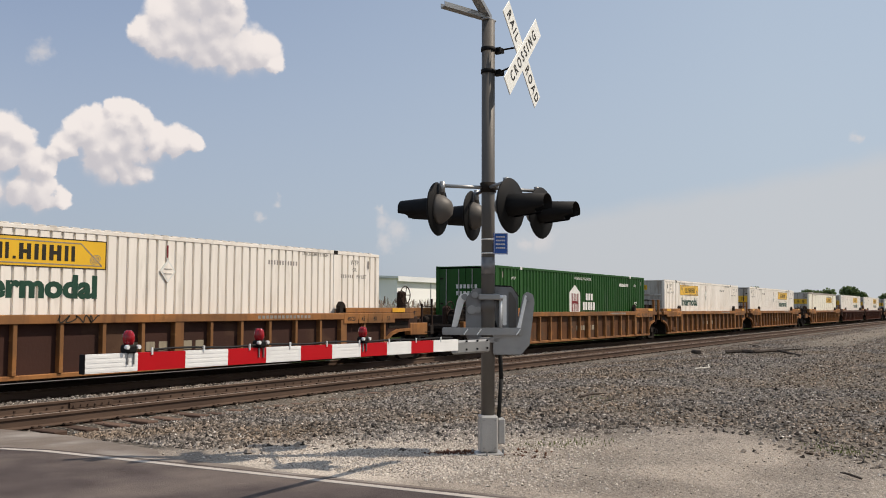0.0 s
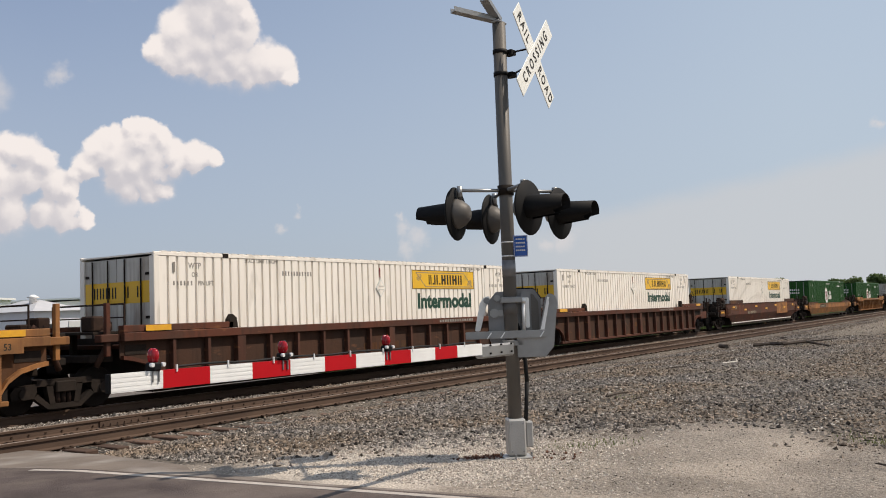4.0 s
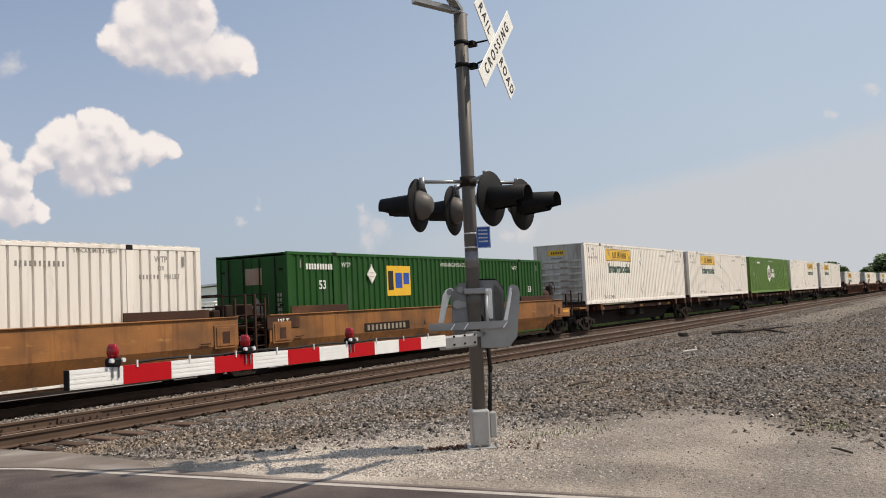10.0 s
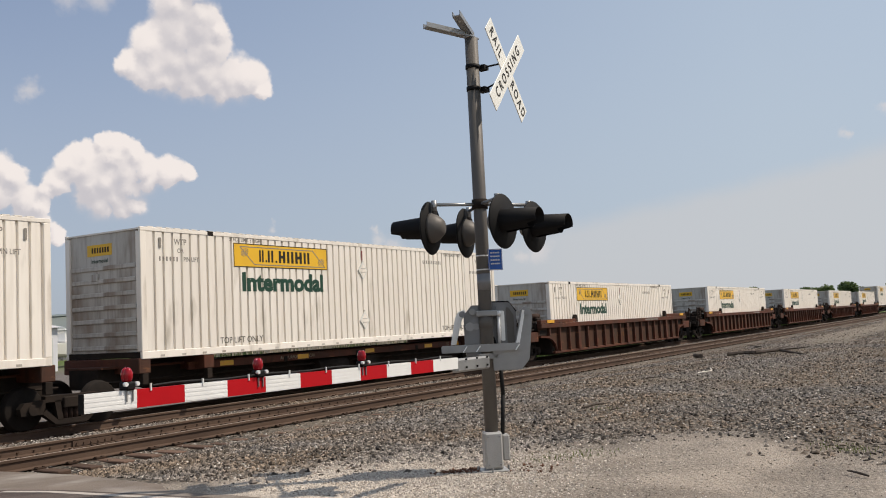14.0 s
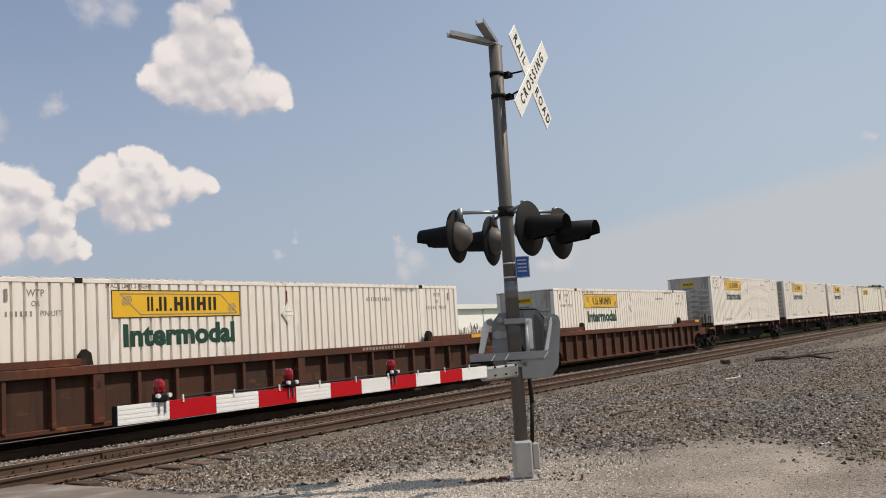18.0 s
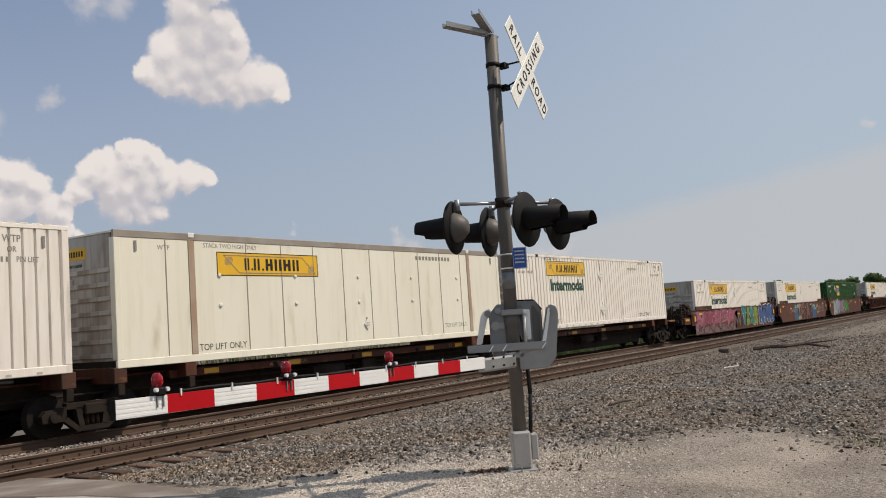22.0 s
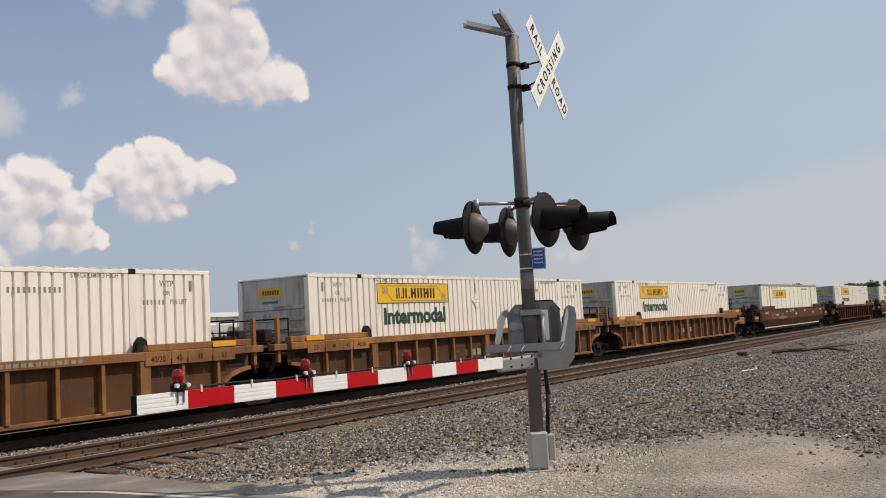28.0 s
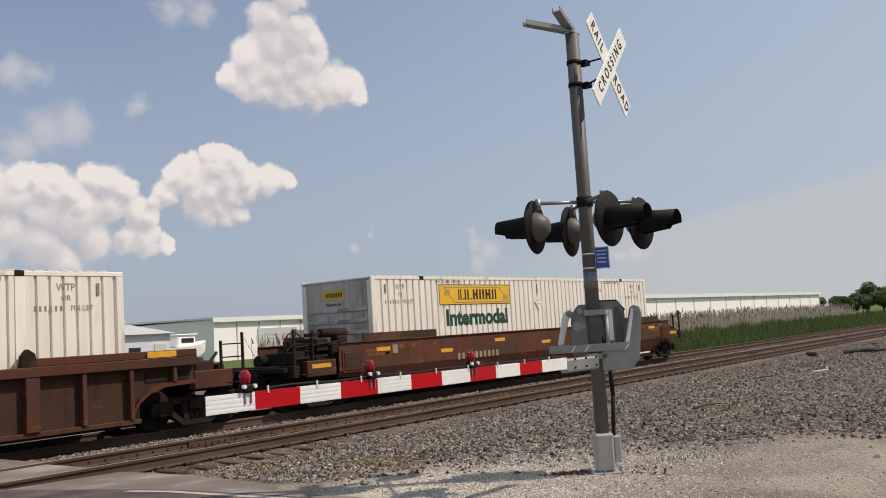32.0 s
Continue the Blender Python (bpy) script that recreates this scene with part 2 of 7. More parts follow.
# ---- materials ----
def material(name, color, rough=0.6, metal=0.0, color2=None, scale=3.0, stretch=(1, 1, 1), spread=0.5, bump=0.0, bump_scale=40.0,
             stain=None, stain_scale=1.2, stain_amount=0.35, vary=0.0, streak=None, streak_amount=0.5, scuff=None, emit=0.0):
    """A surface with broad variation, fine grain and stains, in object space."""
    mat = bpy.data.materials.new(name)
    mat.use_nodes = True
    nt = mat.node_tree
    bsdf = nt.nodes["Principled BSDF"]
    bsdf.inputs["Roughness"].default_value, bsdf.inputs["Metallic"].default_value = rough, metal
    bsdf.inputs["Specular IOR Level"].default_value = 0.5 if rough < 0.5 else 0.18
    tc = nt.nodes.new("ShaderNodeTexCoord")
    mp = nt.nodes.new("ShaderNodeMapping")
    mp.inputs["Scale"].default_value = stretch
    nt.links.new(tc.outputs["Object"], mp.inputs[0])

    def noise_fac(s, detail, lo, hi):
        n = nt.nodes.new("ShaderNodeTexNoise")
        n.inputs["Scale"].default_value, n.inputs["Detail"].default_value = s, detail
        nt.links.new(mp.outputs[0], n.inputs["Vector"])
        r = nt.nodes.new("ShaderNodeMapRange")
        nt.links.new(n.outputs[0], r.inputs[0])
        r.inputs[1].default_value, r.inputs[2].default_value = lo, hi
        return r.outputs[0], n

    def mix(fac, a, b):
        n = nt.nodes.new("ShaderNodeMix")
        n.data_type = "RGBA"
        nt.links.new(fac, n.inputs[0])
        for k, v in ((6, a), (7, b)):
            if isinstance(v, tuple):
                n.inputs[k].default_value = (*v, 1)
            else:
                nt.links.new(v, n.inputs[k])
        return n.outputs[2]

    second = color2 or tuple(c * 0.72 for c in color)
    f1, _ = noise_fac(scale, 6.0, 0.5 - spread * 0.5, 0.5 + spread * 0.5)
    col = mix(f1, color, second)
    if stain:
        f2, _ = noise_fac(stain_scale, 8.0, 0.62 - stain_amount * 0.3, 0.80 - stain_amount * 0.1)
        col = mix(f2, col, stain)
    def worn(scales, lo, hi, amount, colour, base):
        m2 = nt.nodes.new("ShaderNodeMapping")
        m2.inputs["Scale"].default_value = scales
        nt.links.new(tc.outputs["Object"], m2.inputs[0])
        n = nt.nodes.new("ShaderNodeTexNoise")
        n.inputs["Scale"].default_value, n.inputs["Detail"].default_value, n.inputs["Roughness"].default_value = 1.0, 7.0, 0.62
        nt.links.new(m2.outputs[0], n.inputs["Vector"])
        r = nt.nodes.new("ShaderNodeMapRange")
        nt.links.new(n.outputs[0], r.inputs[0])
        r.inputs[1].default_value, r.inputs[2].default_value, r.inputs[4].default_value = lo, hi, amount
        return mix(r.outputs[0], base, colour)

    if streak:
        col = worn((5.0, 5.0, 0.45), 0.50, 0.74, streak_amount, streak, col)
    if scuff:
        col = worn((1.3, 1.3, 4.5), 0.60, 0.70, 0.7, scuff, col)
    if vary:
        info = nt.nodes.new("ShaderNodeObjectInfo")
        r = nt.nodes.new("ShaderNodeMapRange")
        nt.links.new(info.outputs["Random"], r.inputs[0])
        r.inputs[3].default_value, r.inputs[4].default_value = 1 - vary, 1 + vary
        hsv = nt.nodes.new("ShaderNodeHueSaturation")
        nt.links.new(r.outputs[0], hsv.inputs["Value"])
        nt.links.new(col, hsv.inputs["Color"])
        col = hsv.outputs[0]
    nt.links.new(col, bsdf.inputs["Base Color"])
    if bump:
        n = nt.nodes.new("ShaderNodeTexNoise")
        n.inputs["Scale"].default_value, n.inputs["Detail"].default_value = bump_scale, 5.0
        nt.links.new(tc.outputs["Object"], n.inputs["Vector"])
        b = nt.nodes.new("ShaderNodeBump")
        b.inputs["Strength"].default_value, b.inputs["Distance"].default_value = bump, 0.02
        nt.links.new(n.outputs[0], b.inputs["Height"])
        nt.links.new(b.outputs[0], bsdf.inputs["Normal"])
    if emit:
        bsdf.inputs["Emission Color"].default_value = (*color, 1)
        bsdf.inputs["Emission Strength"].default_value = emit
    return mat


M = {}
M["white"] = material("white_paint", (0.86, 0.81, 0.735), 0.45, 0, (0.78, 0.72, 0.645), 1.3, (1, 1, 0.25), 0.6, stain=(0.45, 0.40, 0.33), stain_scale=2.2, stain_amount=0.12, vary=0.05, streak=(0.50, 0.42, 0.33), streak_amount=0.30)
M["cream"] = material("cream_paint", (0.82, 0.79, 0.67), 0.4, 0, (0.75, 0.71, 0.58), 0.8, (1, 1, 0.3), 0.6, stain=(0.56, 0.49, 0.37), stain_scale=1.6, stain_amount=0.02, vary=0.04, streak=(0.52, 0.43, 0.30), streak_amount=0.25)
M["end_grey"] = material("end_wall_paint", (0.58, 0.56, 0.52), 0.5, 0, (0.44, 0.41, 0.37), 2.0, (1, 1, 0.4), 0.6, stain=(0.22, 0.15, 0.10), stain_scale=1.4, stain_amount=0.45, vary=0.08, streak=(0.16, 0.11, 0.08), streak_amount=0.65)
M["green"] = material("dark_green_paint", (0.019, 0.086, 0.015), 0.5, 0, (0.014, 0.066, 0.012), 1.5, (1, 1, 0.3), 0.6, stain=(0.05, 0.10, 0.05), stain_amount=0.15, vary=0.08, streak=(0.035, 0.065, 0.03), streak_amount=0.4)
M["leaf_green"] = material("bright_green_paint", (0.118, 0.225, 0.022), 0.42, 0, (0.095, 0.185, 0.020), 1.5, (1, 1, 0.3), 0.6, stain=(0.12, 0.2, 0.06), stain_amount=0.15)
M["top_grey"] = material("grey_top_rail", (0.36, 0.33, 0.29), 0.5, 0.2, (0.27, 0.22, 0.18), 2.0, bump=0.1)
M["rust_post"] = material("rusty_post", (0.26, 0.13, 0.07), 0.8, 0, (0.45, 0.38, 0.30), 2.5, (1, 1, 0.5), 0.8)
M["yellow"] = material("yellow_logo", (0.80, 0.47, 0.02), 0.4, 0, (0.72, 0.41, 0.02), 2.0, stain=(0.4, 0.27, 0.05), stain_amount=0.1)
M["ink"] = material("dark_ink", (0.035, 0.03, 0.022), 0.5)
M["ink_green"] = material("green_ink", (0.009, 0.055, 0.030), 0.45)
M["small_ink"] = material("worn_black_ink", (0.15, 0.14, 0.125), 0.6, 0, (0.34, 0.31, 0.275), 20.0)
M["white_ink"] = material("white_ink", (0.76, 0.76, 0.72), 0.5, 0, (0.62, 0.62, 0.58), 8.0)
M["maroon"] = material("maroon_ink", (0.20, 0.025, 0.03), 0.5)
M["blue_ink"] = material("blue_ink", (0.04, 0.10, 0.42), 0.5)
M["tan"] = material("tan_car_paint", (0.37, 0.162, 0.050), 0.66, 0, (0.22, 0.096, 0.037), 0.9, (0.6, 1, 1), 0.7, bump=0.15, bump_scale=18, stain=(0.13, 0.07, 0.035), stain_scale=1.4, stain_amount=0.7, vary=0.10, streak=(0.115, 0.050, 0.026), streak_amount=0.85, scuff=(0.46, 0.24, 0.09))
# tan and brown panel colours hold the ribs' shade as well as dirt
M["tan_panel"] = material("dusty_rib_shaded_tan", (0.145, 0.062, 0.025), 0.9, 0, (0.058, 0.026, 0.014), 0.9, (0.8, 1, 1), 0.8, bump=0.2, bump_scale=15, stain=(0.07, 0.045, 0.03), stain_scale=1.3, stain_amount=0.55, vary=0.15, streak=(0.030, 0.016, 0.011), streak_amount=0.7, scuff=(0.21, 0.095, 0.04))
M["brown"] = material("brown_car_paint", (0.124, 0.041, 0.023), 0.7, 0, (0.072, 0.026, 0.017), 0.8, (0.6, 1, 1), 0.7, bump=0.15, bump_scale=18, stain=(0.06, 0.035, 0.025), stain_scale=1.4, stain_amount=0.6, vary=0.12, streak=(0.045, 0.024, 0.016), streak_amount=0.85, scuff=(0.25, 0.105, 0.045))
M["brown_panel"] = material("dusty_rib_shaded_brown", (0.085, 0.040, 0.024), 0.9, 0, (0.05, 0.027, 0.019), 1.0, (0.8, 1, 1), 0.8, bump=0.2, bump_scale=15, stain=(0.05, 0.032, 0.024), stain_amount=0.5, vary=0.15, streak=(0.026, 0.016, 0.012), streak_amount=0.7, scuff=(0.15, 0.065, 0.033))
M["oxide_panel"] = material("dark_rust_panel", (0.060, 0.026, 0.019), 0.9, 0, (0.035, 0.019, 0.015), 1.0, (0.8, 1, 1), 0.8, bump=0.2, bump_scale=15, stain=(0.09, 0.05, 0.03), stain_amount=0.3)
M["oxide"] = material("red_oxide_paint", (0.125, 0.048, 0.030), 0.7, 0, (0.080, 0.032, 0.022), 0.8, (0.6, 1, 1), 0.7, bump=0.15, bump_scale=18, stain=(0.06, 0.035, 0.03), stain_amount=0.4, vary=0.1, streak=(0.045, 0.022, 0.018), streak_amount=0.7, scuff=(0.20, 0.08, 0.05))
for nm, c in (("spray_dark", (0.050, 0.034, 0.034)), ("spray_pink", (0.40, 0.115, 0.175)), ("spray_rose", (0.30, 0.075, 0.125)), ("spray_mauve", (0.23, 0.15, 0.15)), ("spray_teal", (0.062, 0.260, 0.248)), ("spray_lime", (0.260, 0.341, 0.062)), ("spray_blue", (0.062, 0.136, 0.341)), ("spray_pale", (0.341, 0.422, 0.422)),
              ("spray_violet", (0.248, 0.155, 0.279)), ("spray_green", (0.050, 0.260, 0.050)), ("spray_cyan", (0.037, 0.174, 0.236)), ("spray_cream", (0.372, 0.322, 0.236))):
    M[nm] = material(nm, c, 0.75, 0, tuple(v * 0.62 for v in c), 0.9, (1, 1, 1), 0.8, stain=(0.11, 0.06, 0.035), stain_scale=2.2, stain_amount=0.35, streak=(0.06, 0.032, 0.024), streak_amount=0.5)
M["faded_yellow"] = material("faded_yellow_paint", (0.27, 0.125, 0.030), 0.8, 0, (0.15, 0.065, 0.025), 6.0, stain=(0.09, 0.04, 0.025), stain_amount=0.4)
M["under"] = material("grimy_undergear", (0.014, 0.011, 0.009), 0.9, 0, (0.030, 0.021, 0.016), 4.0, bump=0.3)
M["lip"] = material("rust_dark_lip", (0.070, 0.034, 0.022), 0.85, 0, (0.040, 0.022, 0.016), 2.0, (0.5, 1, 1), 0.8, bump=0.2, bump_scale=20, stain=(0.16, 0.075, 0.035), stain_amount=0.3)
M["truck"] = material("rusty_truck_casting", (0.022, 0.014, 0.011), 0.85, 0.1, (0.048, 0.027, 0.019), 5.0, bump=0.3, bump_scale=25, vary=0.2)
M["wheel"] = material("wheel_steel", (0.010, 0.008, 0.007), 0.75, 0.1, (0.020, 0.015, 0.012), 6.0)
M["reflector"] = material("yellow_reflector", (0.75, 0.38, 0.02), 0.4, 0, (0.6, 0.30, 0.03), 9.0)
M["galv"] = material("galvanised_steel", (0.37, 0.37, 0.365), 0.40, 0.6, (0.25, 0.25, 0.25), 3.0, bump=0.08, bump_scale=60)
M["mast"] = material("weathered_aluminium_mast", (0.150, 0.138, 0.126), 0.5, 0.1, (0.100, 0.092, 0.084), 2.0, (1, 1, 0.5), 0.7, bump=0.1, bump_scale=50)
M["foot"] = material("bright_cast_aluminium", (0.48, 0.47, 0.455), 0.38, 0.35, (0.34, 0.335, 0.32), 4.0, (1, 1, 0.5), 0.7, bump=0.1, bump_scale=40)
M["cast"] = material("weathered_cast_housing", (0.27, 0.27, 0.275), 0.42, 0.45, (0.17, 0.17, 0.175), 2.5, (1, 1, 0.6), 0.8, bump=0.1, bump_scale=40, stain=(0.10, 0.095, 0.09), stain_scale=2.0, stain_amount=0.4)
# near-white base colour paints in the metal's specular glint
M["alu"] = material("aluminium_glint_white", (0.86, 0.86, 0.85), 0.30, 0.3, (0.74, 0.74, 0.73), 5.0, bump=0.06)
M["black"] = material("black_signal_paint", (0.005, 0.005, 0.0055), 0.68, 0, (0.009, 0.008, 0.008), 6.0, vary=0.1)
M["lens"] = material("red_lens", (0.40, 0.02, 0.014), 0.12)
M["red_lamp"] = material("red_gate_lamp", (0.33, 0.003, 0.010), 0.10, 0, (0.20, 0.002, 0.007), 3.0)
M["red_tape"] = material("red_reflective_tape", (0.45, 0.003, 0.008), 0.6, 0, (0.39, 0.003, 0.008), 6.0)
M["white_tape"] = material("white_gate_board", (0.80, 0.80, 0.78), 0.4, 0, (0.72, 0.72, 0.70), 6.0)
M["sign_white"] = material("white_sign_sheet", (0.84, 0.83, 0.78), 0.4, 0, (0.78, 0.77, 0.71), 4.0)
M["sign_blue"] = material("blue_sign_sheet", (0.025, 0.12, 0.50), 0.4)
M["rubber"] = material("black_rubber", (0.02, 0.02, 0.02), 0.7)
M["rail"] = material("rusty_rail", (0.052, 0.033, 0.025), 0.85, 0.0, (0.125, 0.082, 0.058), 3.0, (0.3, 1, 1), 0.8, bump=0.2, bump_scale=30)
M["rail_head"] = material("worn_rail_head", (0.27, 0.215, 0.175), 0.5, 0.2, (0.36, 0.29, 0.24), 2.0, (0.2, 1, 1))
M["tie"] = material("creosoted_tie", (0.075, 0.044, 0.032), 0.92, 0, (0.15, 0.10, 0.075), 3.0, (1, 0.4, 1), 0.8, bump=0.4, bump_scale=20, vary=0.3)
M["spike"] = material("rusty_spike", (0.05, 0.03, 0.02), 0.8)
M["asphalt"] = material("worn_asphalt", (0.118, 0.094, 0.088), 0.92, 0, (0.060, 0.047, 0.045), 1.6, bump=0.7, bump_scale=140, stain=(0.19, 0.155, 0.135), stain_scale=0.9, stain_amount=0.55)
M["dusty_asphalt"] = material("dusty_asphalt", (0.22, 0.182, 0.152), 0.94, 0, (0.15, 0.125, 0.107), 1.4, bump=0.5, bump_scale=120, stain=(0.36, 0.33, 0.30), stain_scale=0.9, stain_amount=0.4)
M["road_paint"] = material("worn_white_line", (0.54, 0.49, 0.44), 0.85, 0, (0.30, 0.265, 0.235), 5.0, spread=0.8, bump=0.3, bump_scale=90)
M["shed_wall"] = material("white_metal_siding", (0.92, 0.90, 0.87), 0.5, 0, (0.86, 0.84, 0.81), 0.3, vary=0.03)
M["shed_roof"] = material("light_metal_roof", (0.80, 0.80, 0.79), 0.5, 0.0, (0.70, 0.71, 0.71), 0.3)
M["shed_door"] = material("grey_roller_door", (0.55, 0.56, 0.55), 0.5, 0, (0.48, 0.49, 0.48), 1.0)
M["hut_roof"] = material("grey_metal_roof", (0.52, 0.52, 0.53), 0.5, 0, (0.44, 0.44, 0.46), 0.8)
M["hut"] = material("grey_siding", (0.66, 0.67, 0.70), 0.6, 0, (0.58, 0.59, 0.62), 1.0)
M["glass"] = material("dark_window", (0.03, 0.035, 0.04), 0.1)
M["bark"] = material("bark", (0.09, 0.065, 0.045), 0.9, 0, (0.05, 0.038, 0.028), 3.0, bump=0.5)
M["dead_wood"] = material("dead_wood", (0.055, 0.042, 0.034), 0.9, 0, (0.11, 0.09, 0.075), 6.0, bump=0.5)
M["pale_wood"] = material("bleached_wood", (0.70, 0.67, 0.60), 0.8, 0, (0.55, 0.5, 0.44), 8.0)


def leaf_material(name, a, b, rough=0.6, drift=None):
    mat = bpy.data.materials.new(name)
    mat.use_nodes = True
    nt = mat.node_tree
    bsdf = nt.nodes["Principled BSDF"]
    bsdf.inputs["Roughness"].default_value = rough
    bsdf.inputs["Specular IOR Level"].default_value = 0.25
    geo = nt.nodes.new("ShaderNodeNewGeometry")
    ramp = nt.nodes.new("ShaderNodeMix")
    ramp.data_type = "RGBA"
    ramp.inputs[6].default_value, ramp.inputs[7].default_value = (*a, 1), (*b, 1)
    nt.links.new(geo.outputs["Random Per Island"], ramp.inputs[0])
    shade = ramp.outputs[2]
    if drift:
        # broad drifts of one colour of stone among the other
        n = nt.nodes.new("ShaderNodeTexNoise")
        n.inputs["Scale"].default_value, n.inputs["Detail"].default_value = 0.42, 5.0
        nt.links.new(geo.outputs["Position"], n.inputs["Vector"])
        r = nt.nodes.new("ShaderNodeMapRange")
        nt.links.new(n.outputs[0], r.inputs[0])
        r.inputs[1].default_value, r.inputs[2].default_value = 0.42, 0.60
        tint = nt.nodes.new("ShaderNodeMix")
        tint.data_type, tint.blend_type = "RGBA", "MULTIPLY"
        tint.inputs[7].default_value = (*drift, 1)
        nt.links.new(r.outputs[0], tint.inputs[0])
        nt.links.new(shade, tint.inputs[6])
        shade = tint.outputs[2]
    nt.links.new(shade, bsdf.inputs["Base Color"])
    tr = nt.nodes.new("ShaderNodeBsdfTranslucent")
    nt.links.new(ramp.outputs[2], tr.inputs[0])
    mx = nt.nodes.new("ShaderNodeMixShader")
    mx.inputs[0].default_value = 0.25
    nt.links.new(bsdf.outputs[0], mx.inputs[1])
    nt.links.new(tr.outputs[0], mx.inputs[2])
    nt.links.new(mx.outputs[0], nt.nodes["Material Output"].inputs[0])
    return mat


M["leaf"] = leaf_material("tree_leaves", (0.10, 0.15, 0.06), (0.17, 0.22, 0.095))
M["leaf_dark"] = leaf_material("dark_tree_leaves", (0.08, 0.125, 0.05), (0.13, 0.18, 0.08))
M["grass"] = leaf_material("bank_grass", (0.055, 0.085, 0.028), (0.13, 0.165, 0.058), 0.8)
M["reed"] = leaf_material("dry_reeds", (0.36, 0.31, 0.24), (0.58, 0.52, 0.44), 0.8)
M["reed_head"] = leaf_material("reed_plumes", (0.20, 0.14, 0.105), (0.34, 0.26, 0.21), 0.9)
M["weed"] = leaf_material("weeds", (0.10, 0.15, 0.035), (0.20, 0.22, 0.07), 0.8)
M["stone"] = leaf_material("ballast_stone", (0.042, 0.036, 0.032), (0.43, 0.385, 0.345), 0.8, (1.0, 0.86, 0.71))
M["bright_stone"] = leaf_material("pale_ballast_stone", (0.55, 0.50, 0.44), (0.82, 0.77, 0.70), 0.7)
M["dead_leaf"] = leaf_material("dead_leaves", (0.075, 0.034, 0.022), (0.24, 0.125, 0.085), 0.9)
M["pale_stone"] = leaf_material("pale_limestone", (0.36, 0.31, 0.265), (0.78, 0.71, 0.63), 0.95)


def ground_material():
    """Dirt and crushed stone by the track, grass beyond it; places fit the camera's view."""
    mat = bpy.data.materials.new("ground_cover")
    mat.use_nodes = True
    nt = mat.node_tree
    bsdf = nt.nodes["Principled BSDF"]
    bsdf.inputs["Roughness"].default_value = 0.95
    bsdf.inputs["Specular IOR Level"].default_value = 0.2
    geo = nt.nodes.new("ShaderNodeNewGeometry")
    pos = geo.outputs["Position"]

    def noise_out(scale, detail=6.0):
        n = nt.nodes.new("ShaderNodeTexNoise")
        n.inputs["Scale"].default_value, n.inputs["Detail"].default_value = scale, detail
        nt.links.new(pos, n.inputs["Vector"])
        return n.outputs[0]

    def ranged(v, lo, hi, a=0.0, b=1.0):
        r = nt.nodes.new("ShaderNodeMapRange")
        nt.links.new(v, r.inputs[0])
        for k, x in ((1, lo), (2, hi), (3, a), (4, b)):
            r.inputs[k].default_value = x
        return r.outputs[0]

    def calc(op, a, b, clamp=False):
        n = nt.nodes.new("ShaderNodeMath")
        n.operation, n.use_clamp = op, clamp
        for k, v in enumerate((a, b)):
            if isinstance(v, (int, float)):
                n.inputs[k].default_value = v
            else:
                nt.links.new(v, n.inputs[k])
        return n.outputs[0]

    def mix(fac, a, b):
        n = nt.nodes.new("ShaderNodeMix")
        n.data_type = "RGBA"
        nt.links.new(fac, n.inputs[0])
        for k, v in ((6, a), (7, b)):
            if isinstance(v, tuple):
                n.inputs[k].default_value = (*v, 1)
            else:
                nt.links.new(v, n.inputs[k])
        return n.outputs[2]

    sep = nt.nodes.new("ShaderNodeSeparateXYZ")
    nt.links.new(pos, sep.inputs[0])
    # undoes lay(): the patches are placed to fit the camera's view
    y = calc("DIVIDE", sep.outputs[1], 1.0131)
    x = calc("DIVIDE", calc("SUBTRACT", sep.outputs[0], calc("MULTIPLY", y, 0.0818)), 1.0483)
    vor = nt.nodes.new("ShaderNodeTexVoronoi")
    vor.inputs["Scale"].default_value = 17.0
    nt.links.new(pos, vor.inputs["Vector"])
    vsep = nt.nodes.new("ShaderNodeSeparateColor")
    nt.links.new(vor.outputs["Color"], vsep.inputs[0])
    stone = mix(vsep.outputs[0], (0.050, 0.041, 0.033), (0.31, 0.255, 0.205))
    stone = mix(ranged(vsep.outputs[1], 0.86, 0.97), stone, (0.52, 0.48, 0.43))
    stone = mix(ranged(vor.outputs["Distance"], 0.30, 0.62), stone, (0.035, 0.033, 0.03))
    brown = mix(ranged(noise_out(0.9), 0.45, 0.7, 0.0, 0.8), stone, (0.175, 0.148, 0.122))
    brown = mix(ranged(noise_out(0.16, 4.0), 0.45, 0.62, 0.0, 0.45), brown, (0.23, 0.19, 0.147))
    dirt = mix(ranged(noise_out(1.1), 0.38, 0.62), (0.335, 0.279, 0.226), (0.150, 0.127, 0.106))
    dirt = mix(ranged(noise_out(28.0), 0.35, 0.75), dirt, (0.42, 0.368, 0.312))
    dirt = mix(ranged(noise_out(75.0, 3.0), 0.55, 0.75), dirt, (0.12, 0.10, 0.08))
    chips = nt.nodes.new("ShaderNodeTexVoronoi")
    chips.inputs["Scale"].default_value = 48.0
    nt.links.new(pos, chips.inputs["Vector"])
    csep = nt.nodes.new("ShaderNodeSeparateColor")
    nt.links.new(chips.outputs["Color"], csep.inputs[0])
    grit = calc("MULTIPLY", ranged(csep.outputs[0], 0.60, 0.72), ranged(chips.outputs["Distance"], 0.5, 0.3))
    dirt = mix(grit, dirt, mix(csep.outputs[1], (0.11, 0.09, 0.075), (0.50, 0.45, 0.39)))
    dirt = mix(ranged(noise_out(0.45, 8.0), 0.49, 0.60, 0.0, 0.50), dirt, (0.155, 0.129, 0.107))
